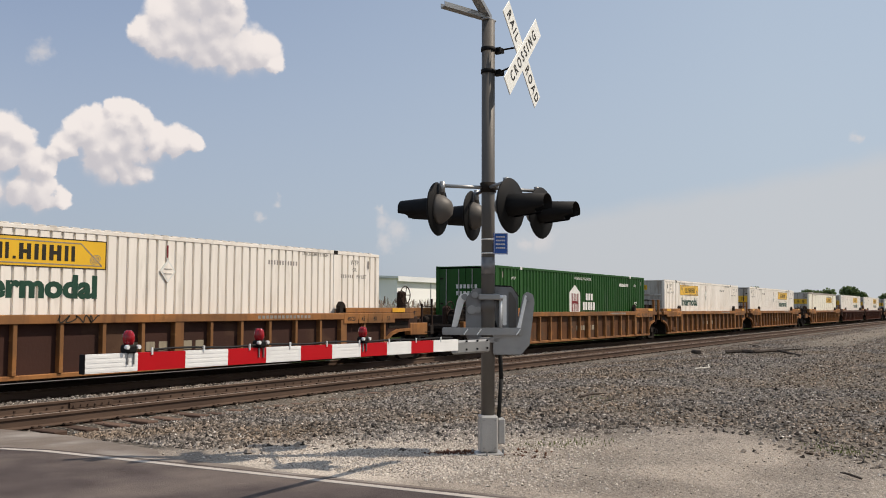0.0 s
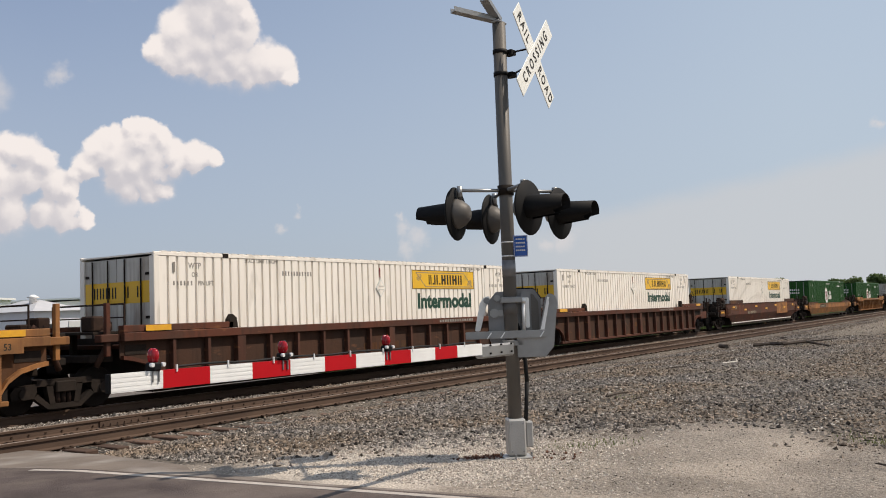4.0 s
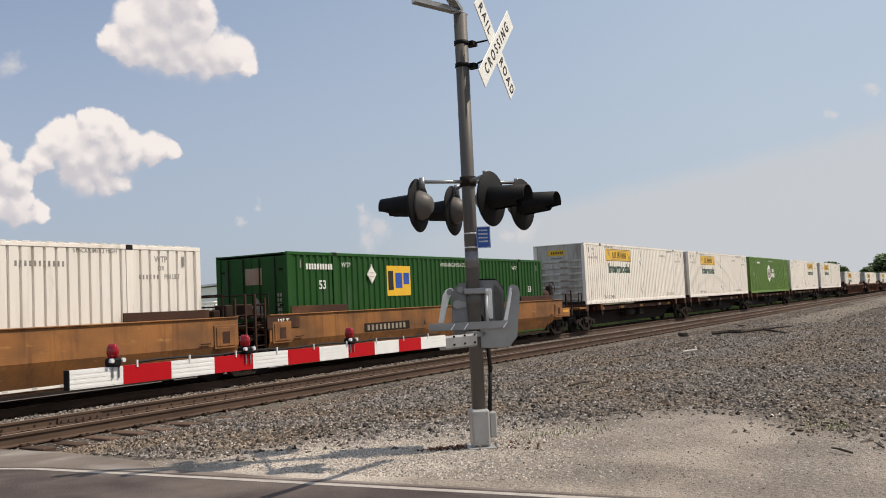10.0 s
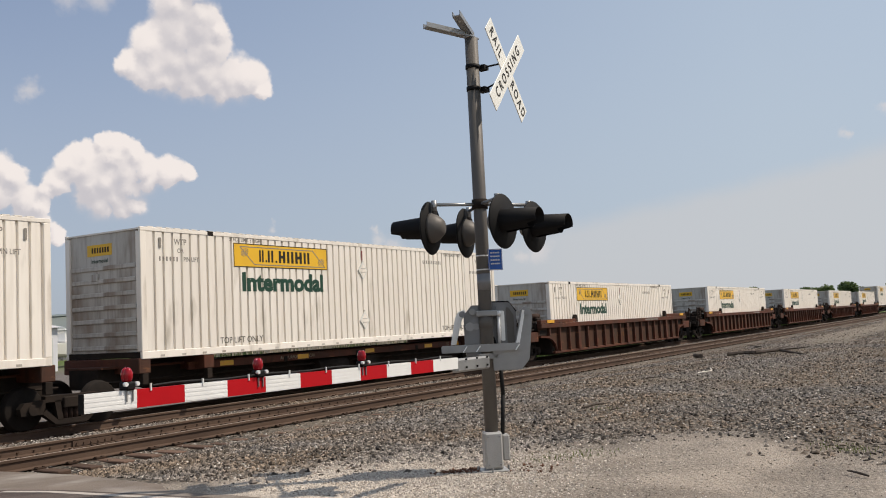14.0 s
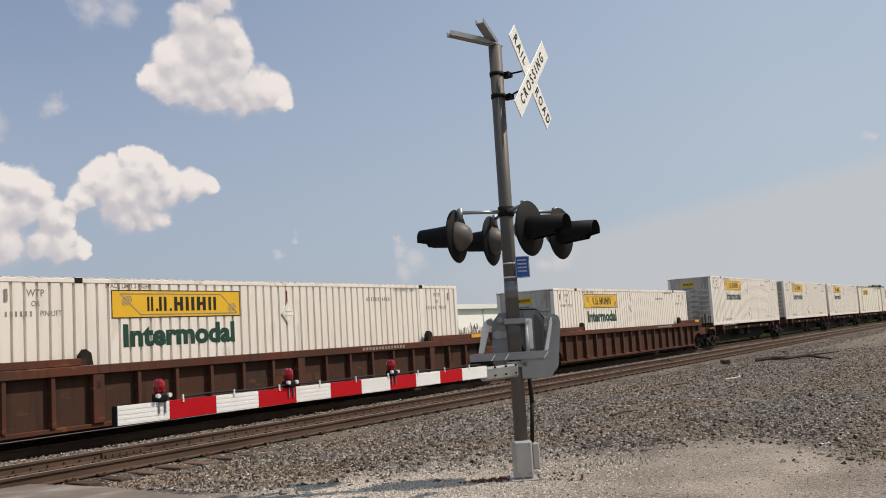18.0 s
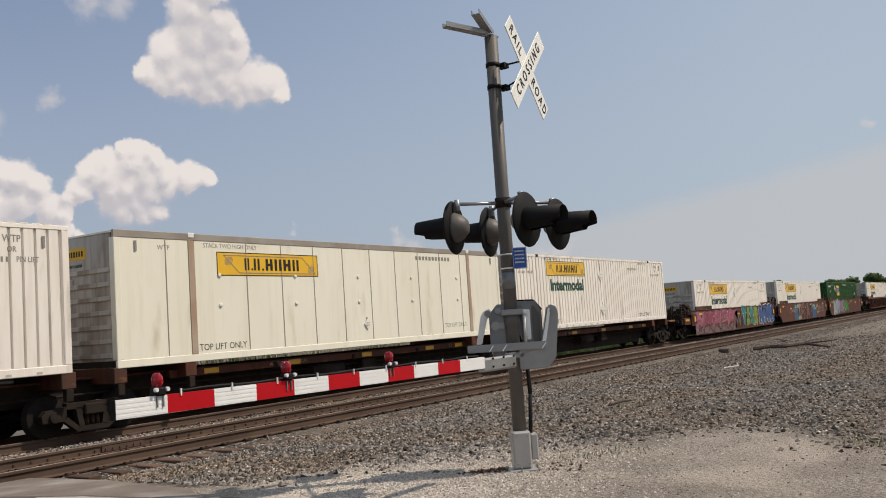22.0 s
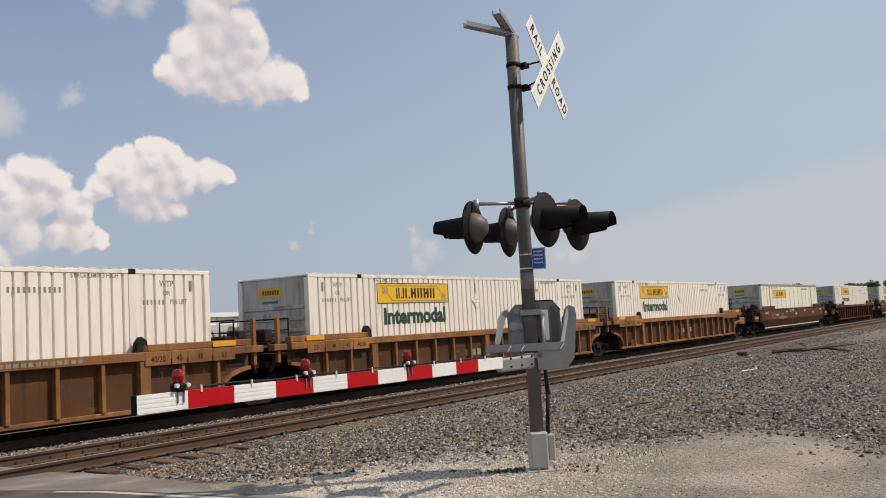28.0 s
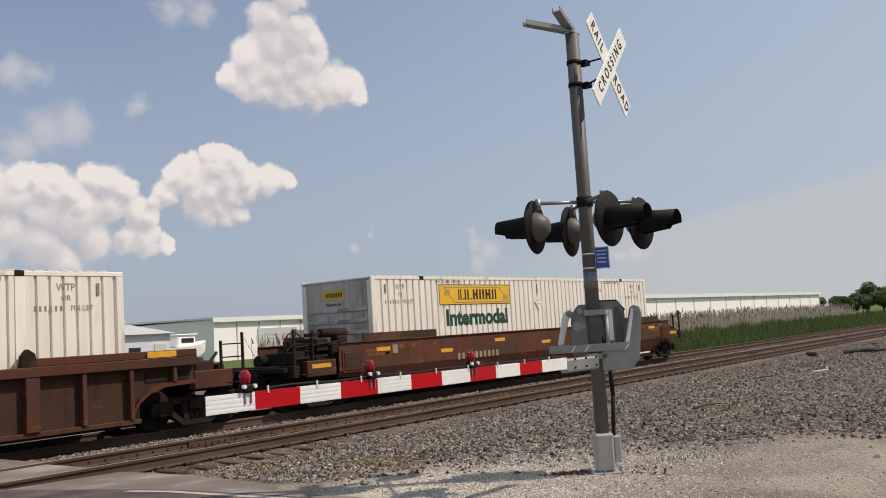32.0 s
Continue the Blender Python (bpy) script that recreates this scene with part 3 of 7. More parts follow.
    white = mix(ranged(noise_out(40.0), 0.35, 0.65), (0.70, 0.62, 0.53), (0.38, 0.325, 0.27))
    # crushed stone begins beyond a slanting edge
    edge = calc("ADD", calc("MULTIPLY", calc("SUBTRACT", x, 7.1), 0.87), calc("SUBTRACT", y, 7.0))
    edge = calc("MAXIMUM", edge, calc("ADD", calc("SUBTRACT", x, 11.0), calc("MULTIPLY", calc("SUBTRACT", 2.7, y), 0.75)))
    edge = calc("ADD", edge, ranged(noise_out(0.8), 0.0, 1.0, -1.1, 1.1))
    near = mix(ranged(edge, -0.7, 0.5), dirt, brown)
    # pale fresh gravel round the mast
    n = nt.nodes.new("ShaderNodeVectorMath")
    n.operation = "DISTANCE"
    nt.links.new(pos, n.inputs[0])
    n.inputs[1].default_value = (7.59, 5.67, 0)
    pale = calc("ADD", n.outputs["Value"], ranged(noise_out(1.3), 0, 1, -1.2, 1.2))
    near = mix(ranged(pale, 1.7, 0.8), near, white)
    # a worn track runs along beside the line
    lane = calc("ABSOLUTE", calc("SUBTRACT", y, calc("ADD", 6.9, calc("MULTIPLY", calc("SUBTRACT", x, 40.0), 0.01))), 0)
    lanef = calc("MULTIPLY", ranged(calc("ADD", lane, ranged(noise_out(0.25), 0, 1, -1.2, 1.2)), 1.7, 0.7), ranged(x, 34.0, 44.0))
    near = mix(calc("MULTIPLY", lanef, 0.6), near, (0.25, 0.21, 0.165))
    # shade under the train, painted into the ground colour as a dark band
    train_shade = calc("MULTIPLY", ranged(y, 14.9, 15.5), ranged(y, 18.9, 18.4))
    near = mix(calc("MULTIPLY", train_shade, 0.8), near, (0.035, 0.03, 0.026))
    green = mix(ranged(noise_out(0.5), 0.35, 0.65), (0.075, 0.115, 0.03), (0.13, 0.15, 0.05))
    far = mix(ranged(calc("ADD", y, ranged(noise_out(0.7), 0, 1, -0.5, 0.5)), 19.2, 19.9), near, mix(ranged(x, 26.0, 40.0), (0.15, 0.132, 0.12), green))
    south = mix(ranged(y, -14.0, -24.0), far, green)
    east = mix(ranged(calc("ADD", calc("MULTIPLY", y, -1.0), calc("MULTIPLY", x, 0.02)), 3.0, 8.0), south, mix(ranged(x, 30.0, 60.0), south, green))
    nt.links.new(east, bsdf.inputs["Base Color"])
    b = nt.nodes.new("ShaderNodeBump")
    b.inputs["Strength"].default_value, b.inputs["Distance"].default_value = 0.8, 0.03
    h = calc("ADD", calc("MULTIPLY", vor.outputs["Distance"], -0.8), noise_out(60.0))
    nt.links.new(h, b.inputs["Height"])
    nt.links.new(b.outputs[0], bsdf.inputs["Normal"])
    return mat


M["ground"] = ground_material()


# ---- mesh helpers ----
def mesh_of(bm, mat):
    me = bpy.data.meshes.new("mesh")
    bm.normal_update()
    bm.to_mesh(me)
    bm.free()
    me.materials.append(M[mat])
    return me


TINY = ("number_stencil", "size_stencil", "notice_stencil", "stencil_block", "name_stencil", "door_stencil", "rail_mark", "roof_edge", "stencil", "logo_flourish", "faded_notice", "spray_paint", "spray_outline", "ladder_rungs", "band_lettering", "logo_lettering", "end_logo_lettering", "spray_line")


def put(name, me, parent=None, at=None, label=""):
    ob = new(name, me)
    if parent is not None:
        ob.parent = parent
    if at is not None:
        ob.matrix_basis = at if isinstance(at, Matrix) else Matrix.Translation(at)
    if label:
        tagged(ob, label)
    if name in TINY:
        tagged(ob, label, kind="stuff")
    return ob


def part(name, bm, material_name, parent, label="", at=None):
    return put(name, mesh_of(bm, material_name), parent, at, label)


def box(bm, x0, x1, y0, y1, z0, z1, bevel=0.0):
    vs = [bm.verts.new((x, y, z)) for x in (x0, x1) for y in (y0, y1) for z in (z0, z1)]
    fs = [bm.faces.new([vs[i] for i in q]) for q in ((0, 1, 3, 2), (4, 6, 7, 5), (0, 4, 5, 1), (2, 3, 7, 6), (0, 2, 6, 4), (1, 5, 7, 3))]
    if bevel:
        edges = list({e for f in fs for e in f.edges})
        bmesh.ops.bevel(bm, geom=edges, offset=bevel, segments=1, affect="EDGES")


def boxes(*rows, bevel=0.0):
    bm = bmesh.new()
    for r in rows:
        box(bm, *r, bevel=bevel)
    return bm


def tube(bm, p0, p1, r, n=10, r2=None, caps=True):
    p0, p1 = Vector(p0), Vector(p1)
    q = (p1 - p0).to_track_quat("Z", "Y")
    r2 = r if r2 is None else r2
    a, b = [], []
    for k in range(n):
        c = Vector((math.cos(2 * math.pi * k / n), math.sin(2 * math.pi * k / n), 0))
        a.append(bm.verts.new(p0 + q @ (c * r)))
        b.append(bm.verts.new(p1 + q @ (c * r2)))
    for k in range(n):
        f = bm.faces.new((a[k], a[(k + 1) % n], b[(k + 1) % n], b[k]))
        f.smooth = n > 6
    if caps:
        bm.faces.new(a[::-1])
        bm.faces.new(b)


def tubes(*rows, n=10):
    bm = bmesh.new()
    for p0, p1, r in rows:
        tube(bm, p0, p1, r, n)
    return bm


def prism(bm, pts, y0, y1):
    """An outline in x and z, given counter-clockwise, drawn out from y0 to y1."""
    a = [bm.verts.new((x, y0, z)) for x, z in pts]
    b = [bm.verts.new((x, y1, z)) for x, z in pts]
    bm.faces.new(a)
    bm.faces.new(b[::-1])
    n = len(pts)
    for k in range(n):
        bm.faces.new((a[(k + 1) % n], a[k], b[k], b[(k + 1) % n]))


def lathe(bm, rings, axis, origin=(0, 0, 0), n=20):
    """Rings of (distance along axis, radius), joined."""
    q = Vector(axis).to_track_quat("Z", "Y")
    o = Vector(origin)
    last = None
    for d, r in rings:
        ring = [bm.verts.new(o + q @ Vector((r * math.cos(2 * math.pi * k / n), r * math.sin(2 * math.pi * k / n), d))) for k in range(n)]
        if last:
            for k in range(n):
                f = bm.faces.new((last[k], last[(k + 1) % n], ring[(k + 1) % n], ring[k]))
                f.smooth = True
        else:
            bm.faces.new(ring[::-1])
        last = ring
    bm.faces.new(last)


TEXTS = {}


def text_mesh(words, size, mat, bold=0.0, squeeze=1.0, gap=1.0):
    key = (words, size, mat, bold, squeeze, gap)
    if key not in TEXTS:
        cu = bpy.data.curves.new("text", "FONT")
        cu.body, cu.size, cu.offset, cu.align_x, cu.align_y, cu.fill_mode = words, size, bold, "CENTER", "CENTER", "FRONT"
        cu.resolution_u, cu.space_character = 3, gap
        ob = bpy.data.objects.new("text", cu)
        scene.collection.objects.link(ob)
        bpy.context.view_layer.update()
        me = bpy.data.meshes.new_from_object(ob.evaluated_get(bpy.context.evaluated_depsgraph_get()))
        bpy.data.objects.remove(ob)
        me.transform(Matrix.Diagonal((squeeze, 1, 1, 1)))
        me.materials.clear()
        me.materials.append(M[mat])
        TEXTS[key] = me
    return TEXTS[key]


def words_on(name, words, size, mat, parent, x, y, z, bold=0.0, squeeze=1.0, turn=0.0):
    """Lettering on a face that looks along -y (turn 0) or -x (turn -90)."""
    return put(name, text_mesh(words, size, mat, bold, squeeze), parent, pose(x, y, z, 90, 0, turn))


def bars(rows, y, thick=0.003):
    """Flat bars on a face that looks along -y: rows of x0, x1, z0, z1."""
    bm = bmesh.new()
    for x0, x1, z0, z1 in rows:
        box(bm, x0, x1, y - thick, y, z0, z1)
    return bm


def row_of_bars(x0, x1, z0, z1, n, fill=0.68):
    w = (x1 - x0) / n
    return [(x0 + k * w, x0 + k * w + w * fill, z0, z1) for k in range(n)]


# ---- ground, road, tracks ----
NEAR_TRACK, FAR_TRACK = (13.322, -0.105), (17.21, -0.12)
CAR_Z = -0.045


def lay(x, y):
    """From layout points to the world, sheared and stretched to fit the camera's view."""
    return 1.0483 * x + 0.0818 * y, 1.0131 * y


def lie(x, y, z=0.0):
    return Vector((*lay(x, y), z))



def strip_mesh(xs, prof, mat):
    """A sheet with the cross-section prof (y, z) along the stations xs."""
    bm = bmesh.new()
    rows = [[bm.verts.new((x, y, z)) for y, z in prof] for x in xs]
    for a, b in zip(rows, rows[1:]):
        for k in range(len(prof) - 1):
            bm.faces.new((a[k], b[k], b[k + 1], a[k + 1]))
    return mesh_of(bm, mat)


def ground():
    prof = [(-3000, 0), (-60, 0), (-10, 0), (2, 0), (7.3, 0), (9.0, -0.07), (10.8, -0.24), (11.4, -0.34), (11.7, -0.36), (12.2, -0.32), (14.0, -0.315), (14.35, -0.19), (14.9, -0.18), (15.4, -0.39), (18.5, -0.37),
            (19.0, -0.42), (20.2, -0.7), (22.0, -0.75), (26.0, -0.4), (34, -0.2), (60, -0.2), (300, -0.2), (4000, -0.2)]
    xs = [-3000, -100, -20, 0, 5, 10, 15, 20, 30, 45, 70, 120, 300, 1000, 4500]
    prof = [(1.0131 * y, z) for y, z in prof]
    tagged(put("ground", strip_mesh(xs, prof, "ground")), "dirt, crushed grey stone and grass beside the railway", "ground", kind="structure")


def road_x(y):
    return 6.856 - 0.0900 * y


def road():
    st = [(-40, 0.012), (2, 0.012), (6, 0.012), (8.7, 0.010), (9.93, -0.035), (11.14, -0.09), (12.06, -0.125), (12.48, -0.125)]
    def ribbon(dx0, dx1, stations, lift, mat, name, label, cat):
        bm = bmesh.new()
        prev = None
        for y, z in stations:
            row = [bm.verts.new((road_x(y) + dx, y, z + lift)) for dx in (dx0, dx1)]
            low = [bm.verts.new((road_x(y) + dx, y, z + lift - 0.3)) for dx in (dx0, dx1)]
            if prev:
                bm.faces.new((prev[0], prev[1], row[1], row[0]))
                bm.faces.new((prev[1], prev[3], low[1], row[1]))
                bm.faces.new((prev[0], row[0], low[0], prev[2]))
            prev = row + low
        tagged(put(name, mesh_of(bm, mat)), label, cat, kind="structure")
    ribbon(-7.3, 0.12, st, 0.0, "asphalt", "road", "worn grey asphalt road climbing to the crossing", "road")
    line = [(-40, 0.012), (2, 0.012), (6, 0.012), (8.7, 0.010), (9.42, -0.0165)]
    ribbon(-0.045, 0.045, line, 0.004, "road_paint", "edge_line", "worn white painted edge line on the asphalt", "road marking")
    bm = bmesh.new()
    ys = [-40, 2.0, 5.9, 7.5, 8.7, 9.93, 11.14, 12.06]
    zs = [0.004, 0.004, 0.006, 0.008, 0.004, -0.041, -0.098, -0.14]
    outs = [0.42, 0.42, 0.50, 0.70, 0.95, 1.35, 1.65, 1.85]
    prev = None
    for y, z, o in zip(ys, zs, outs):
        row = [bm.verts.new((road_x(y) + 0.121, y, z + 0.006)), bm.verts.new((road_x(y) + o, y, z - 0.03)), bm.verts.new((road_x(y) + o + 0.3, y, -0.5))]
        if prev:
            bm.faces.new((prev[0], prev[1], row[1], row[0]))
            bm.faces.new((prev[1], prev[2], row[2], row[1]))
        prev = row
    tagged(put("pavement", mesh_of(bm, "dusty_asphalt")), "dusty crumbling asphalt apron beside the road", "pavement", kind="structure")
    # surface between and beside the rails
    for k, (y0, y1, z) in enumerate([(12.71, 13.94, -0.125), (14.15, 16.38, -0.125), (16.61, 17.79, -0.14), (18.04, 24.3, -0.14)]):
        bm = bmesh.new()
        e = 6.5 + 0.08 * y0
        prism(bm, [(-14, z - 0.25), (e, z - 0.25), (e, z), (-14, z)], y0, y1)
        tagged(put(f"pavement_{k + 1}", mesh_of(bm, "dusty_asphalt")), "asphalt crossing surface laid between the rails", "pavement", kind="structure")


RAIL_OUTLINE = [(-0.07, 0), (0.07, 0), (0.07, 0.012), (0.012, 0.034), (0.010, 0.135), (0.035, 0.145), (0.036, 0.178), (0.026, 0.186), (-0.026, 0.186), (-0.036, 0.178), (-0.035, 0.145),
                (-0.010, 0.135), (-0.012, 0.034), (-0.07, 0.012)]


def rail_mesh(x0, x1):
    bm = bmesh.new()
    n = len(RAIL_OUTLINE)
    a = [bm.verts.new((x0, y, z)) for y, z in RAIL_OUTLINE]
    b = [bm.verts.new((x1, y, z)) for y, z in RAIL_OUTLINE]
    for k in range(n):
        f = bm.faces.new((a[(k + 1) % n], a[k], b[k], b[(k + 1) % n]))
        if RAIL_OUTLINE[k][1] > 0.18 and RAIL_OUTLINE[(k + 1) % n][1] > 0.18:
            f.material_index = 1
    bm.faces.new(a)
    bm.faces.new(b[::-1])
    me = mesh_of(bm, "rail")
    me.materials.append(M["rail_head"])
    return me


def track(name, centre, top, ties_from, label, tie_len, detail):
    base = tagged(new(name), label, "railway track", kind="structure")
    base.location = (0, centre, top - 0.186)
    me = rail_mesh(-120, 900)
    for s in (-1, 1):
        put("rail", me, base, (0, s * 0.7525, 0))
    bm = boxes((-0.115, 0.115, -tie_len / 2, tie_len / 2, -0.19, -0.006), bevel=0.012)
    tie = mesh_of(bm, "tie")
    plate = boxes((-0.09, 0.09, -0.16, 0.16, -0.006, 0.012))
    for sx in (-0.06, 0.06):
        for sy in (-0.09, 0.09):
            box(plate, sx - 0.016, sx + 0.016, sy - 0.018, sy + 0.018, 0.0, 0.026)
    plate = mesh_of(plate, "spike")
    rnd = random.Random(5)
    for k in range(detail):
        x = ties_from + k * 0.53 + rnd.uniform(-0.03, 0.03)
        t = put("tie", tie, base, pose(x, rnd.uniform(-0.10, 0.10), -rnd.uniform(0.0, 0.02) - min(max((x - 10) * 0.012, 0), 0.045), 0, 0, rnd.uniform(-1.6, 1.6)))
        for s in (-1, 1):
            put("tie_plate", plate, base, (x, s * 0.7525, 0))
    bm = bmesh.new()
    for k in range(detail, 900):
        x = ties_from + k * 0.53
        box(bm, x - 0.115, x + 0.115, -tie_len / 2 + rnd.uniform(-0.1, 0.1), tie_len / 2, -0.23, -0.050)
    tagged(part("ties", bm, "tie", base), kind="stuff")
    if detail > 100:
        joint = boxes((-0.45, 0.45, -0.045, -0.012, 0.035, 0.13))
        for k in range(6):
            tube(joint, (-0.38 + k * 0.15, -0.07, 0.08), (-0.38 + k * 0.15, -0.04, 0.08), 0.018, 6)
        joint = mesh_of(joint, "rail")
        for x in (10.7, 25.6, 40.1, 54.5):
            put("joint_bar", joint, base, (x, 0.7525, 0))
        clip = boxes((-0.014, 0.014, -0.030, -0.008, 0.06, 0.088))
        clip = mesh_of(clip, "spike")
        for k in range(110):
            put("web_bolt", clip, base, (8.0 + k * 0.303, 0.7525, 0))
    return base


# ---- crossing signal ----
MAST = Vector((8.557, 4.711, 0))


def signal_lamp(c, out, name="signal_lamp"):
    """A flashing-light unit: disc, hood, housing and lens, looking along out."""
    o = Vector(out).normalized()
    root = new("lamp_unit")
    disc = bmesh.new()
    lathe(disc, [(-0.012, 0.02), (-0.012, 0.315), (0.0, 0.325), (0.012, 0.315), (0.012, 0.02)], o, (0, 0, 0), 28)
    d = part("background_disc", disc, "black", root)
    hood = bmesh.new()
    q = o.to_track_quat("Z", "Y")
    n = 22
    up = Vector((0, 0, 1))
    rows = []
    for k in range(n + 1):
        a = math.radians(-62 + 304 * k / n)
        side = o.cross(up).normalized()
        r0, r1 = 0.150, 0.118
        ln = 0.48 if 0.12 < k / n < 0.88 else 0.36
        p = lambda r, dd: side * (r * math.cos(a)) + up * (r * math.sin(a)) + o * dd
        rows.append([hood.verts.new(p(r0, 0.0)), hood.verts.new(p(r1, ln) - up * 0.0), hood.verts.new(p(r1 - 0.008, ln)), hood.verts.new(p(r0 - 0.01, 0.0))])
    for a, b in zip(rows, rows[1:]):
        for k in range(3):
            f = hood.faces.new((a[k], b[k], b[k + 1], a[k + 1]))
            f.smooth = True
    part("hood", hood, "black", root)
    lens = bmesh.new()
    lathe(lens, [(0.005, 0.108), (0.02, 0.105), (0.035, 0.07), (0.042, 0.02)], o, (0, 0, 0), 20)
    part("lens", lens, "lens", root, "dark red lens")
    house = bmesh.new()
    lathe(house, [(-0.012, 0.185), (-0.045, 0.18), (-0.10, 0.15), (-0.165, 0.095), (-0.185, 0.045), (-0.187, 0.01)], o, (0, 0, 0), 24)
    tube(house, o * -0.06 + up * 0.16, o * -0.06 + up * 0.30, 0.028, 8)
    tube(house, o * -0.16 + o.cross(up) * 0.03, o * -0.185 + o.cross(up) * 0.03, 0.022, 8)
    part("housing", house, "mast", root, "grey cast lamp housing")
    root.location = c
    return root


def crossing_signal():
    root = tagged(new("crossing_signal"), "grey metal crossing signal mast with crossbuck, flashing lights and lowered gate", "crossing signal")
    root.location = MAST
    root.rotation_euler = (0, 0, radians(-1.97))
    root.scale = (0.878, 0.878, 0.878)
    pole = tubes(((0, 0, 0.45), (0, 0, 5.33), 0.082), ((0, 0, 1.72), (0, 0, 1.86), 0.092), n=20)
    part("pole", pole, "mast", root)
    part("pole_sticker", tubes(((0, 0, 2.18), (0, 0, 2.38), 0.0835), n=20), "cast", root, "faded paper label round the pole")
    conduit = tubes(((0.10, -0.09, 0.40), (0.105, -0.125, 0.90), 0.026), ((0.105, -0.125, 0.90), (0.10, -0.11, 1.32), 0.026), ((0.10, -0.11, 1.32), (0.10, -0.02, 1.60), 0.026), n=8)
    part("conduit", conduit, "rubber", root, "black cable conduit")
    # foot
    u = math.radians(-50)
    turn = Matrix.Rotation(u, 4, "Z")
    part("base_plate", boxes((-0.17, 0.17, -0.17, 0.17, 0.0, 0.025), bevel=0.008), "foot", root, at=turn)
    part("junction_box", boxes((-0.11, 0.11, -0.11, 0.11, 0.025, 0.47), bevel=0.018), "foot", root, "silver cast junction box at the foot", at=turn)
    jb = boxes((-0.095, 0.095, -0.130, -0.111, 0.05, 0.455), bevel=0.008)
    part("box_cover", jb, "foot", root, at=turn)
    for sx in (-0.07, 0.07):
        for z in (0.09, 0.42):
            part("bolt", tubes(((sx, -0.145, z), (sx, -0.130, z), 0.013), n=6), "galv", root, at=turn)
    part("small_box", boxes((0.114, 0.205, -0.07, 0.08, 0.12, 0.43), bevel=0.016), "foot", root, "small silver box", at=turn)
    for a in range(4):
        d = Vector((math.cos(a * math.pi / 2 + 0.5), math.sin(a * math.pi / 2 + 0.5), 0)) * 0.185
        part("anchor_bolt", tubes((d + Vector((0, 0, 0.0)), d + Vector((0, 0, 0.06)), 0.012), n=6), "galv", root)
    # flashing lights
    ay = Vector((0.15, -1, 0)).normalized()
    ax = Vector((1, 0.09, 0))
    for side, off, face in ((ay, 0.50, (0.0, -1, 0)), (-ay, 0.44, (-0.2, 1, 0))):
        for s in (-0.46, 0.46):
            c = side * off + ax * s + Vector((0, 0, 2.95))
            lamp = signal_lamp(c, face)
            lamp.parent = root
            arm = tubes(((0, 0, 3.24), c - side * 0.06 + Vector((0, 0, 0.28)), 0.022), (c - side * 0.06 + Vector((0, 0, 0.20)), c - side * 0.06 + Vector((0, 0, 0.33)), 0.034), n=10)
            part("crossarm", arm, "galv", root)
    part("light_clamp", tubes(((0, 0, 3.18), (0, 0, 3.30), 0.10), n=16), "under", root, "dark clamp band")
    # crossbuck
    cu = math.radians(5.6)
    face = Matrix.Rotation(cu, 4, "Z")
    mid = Vector((0.238, -0.346, 4.896))
    for ang, words in ((-45, "RAIL   ROAD"), (45, "CROSSING")):
        front = 0.0 if ang < 0 else -0.014
        blade = boxes((-0.695, 0.695, front - 0.006, front + 0.006, -0.125, 0.125), bevel=0.003)
        m = Matrix.Translation(mid) @ face @ Matrix.Rotation(math.radians(-ang), 4, "Y")
        b = part("crossbuck_blade", blade, "sign_white", root, "white sheet blade with black letters", at=m)
        if ang < 0:
            for w, x in (("RAIL", -0.42), ("ROAD", 0.42)):
                put("lettering", text_mesh(w, 0.185, "ink", 0.004, 0.80, 1.42), b, pose(x, front - 0.009, 0.0, 90, 0, 0))
        else:
            put("lettering", text_mesh(words, 0.185, "ink", 0.004, 0.80, 1.66), b, pose(0, front - 0.009, 0.0, 90, 0, 0))
    for z in (4.97, 4.69):
        part("clamp_band", tubes(((0, 0, z - 0.025), (0, 0, z + 0.025), 0.092), n=16), "black", root)
        part("clamp_bracket", boxes((0.06, 0.17, -0.13, -0.02, z - 0.03, z + 0.03)), "black", root)
        part("sign_strut", tubes(((0.10, -0.10, z), (0.225, -0.325, z + 0.04 if z > 4.8 else z + 0.12), 0.012), n=6), "black", root)
    # channels at the top
    for tip, up in (((-0.53, 0.33, 5.42), 0.06), ((-0.36, -0.02, 5.53), 0.06)):
        a, b = Vector((0.02, 0.02, 5.35)), Vector(tip)
        d = (b - a).normalized()
        side = d.cross(Vector((0, 0, 1))).normalized()
        bm = bmesh.new()
        for o0, o1, h0, h1 in ((-0.055, 0.055, 0.0, 0.01), (-0.055, -0.045, 0.01, 0.06), (0.045, 0.055, 0.01, 0.06)):
            vs = []
            for q in (a, b):
                for o in (o0, o1):
                    for h in (h0, h1):
                        vs.append(bm.verts.new(q + side * o + Vector((0, 0, h))))
            for f in ((0, 1, 3, 2), (4, 6, 7, 5), (0, 4, 5, 1), (2, 3, 7, 6), (0, 2, 6, 4), (1, 5, 7, 3)):
                bm.faces.new([vs[i] for i in f])
        part("top_channel", bm, "galv", root, "bare aluminium channel bracket")
    part("pole_cap", boxes((-0.10, 0.10, -0.06, 0.06, 5.33, 5.36), bevel=0.01), "galv", root)
    # blue notice
    s = Matrix.Translation((0.03, -0.16, 2.545)) @ Matrix.Rotation(math.radians(-52), 4, "Z")
    sign = part("notice_plate", boxes((-0.087, 0.087, -0.004, 0.004, -0.13, 0.13), bevel=0.002), "sign_blue", root, "small blue notice plate", at=s)
    rows = []
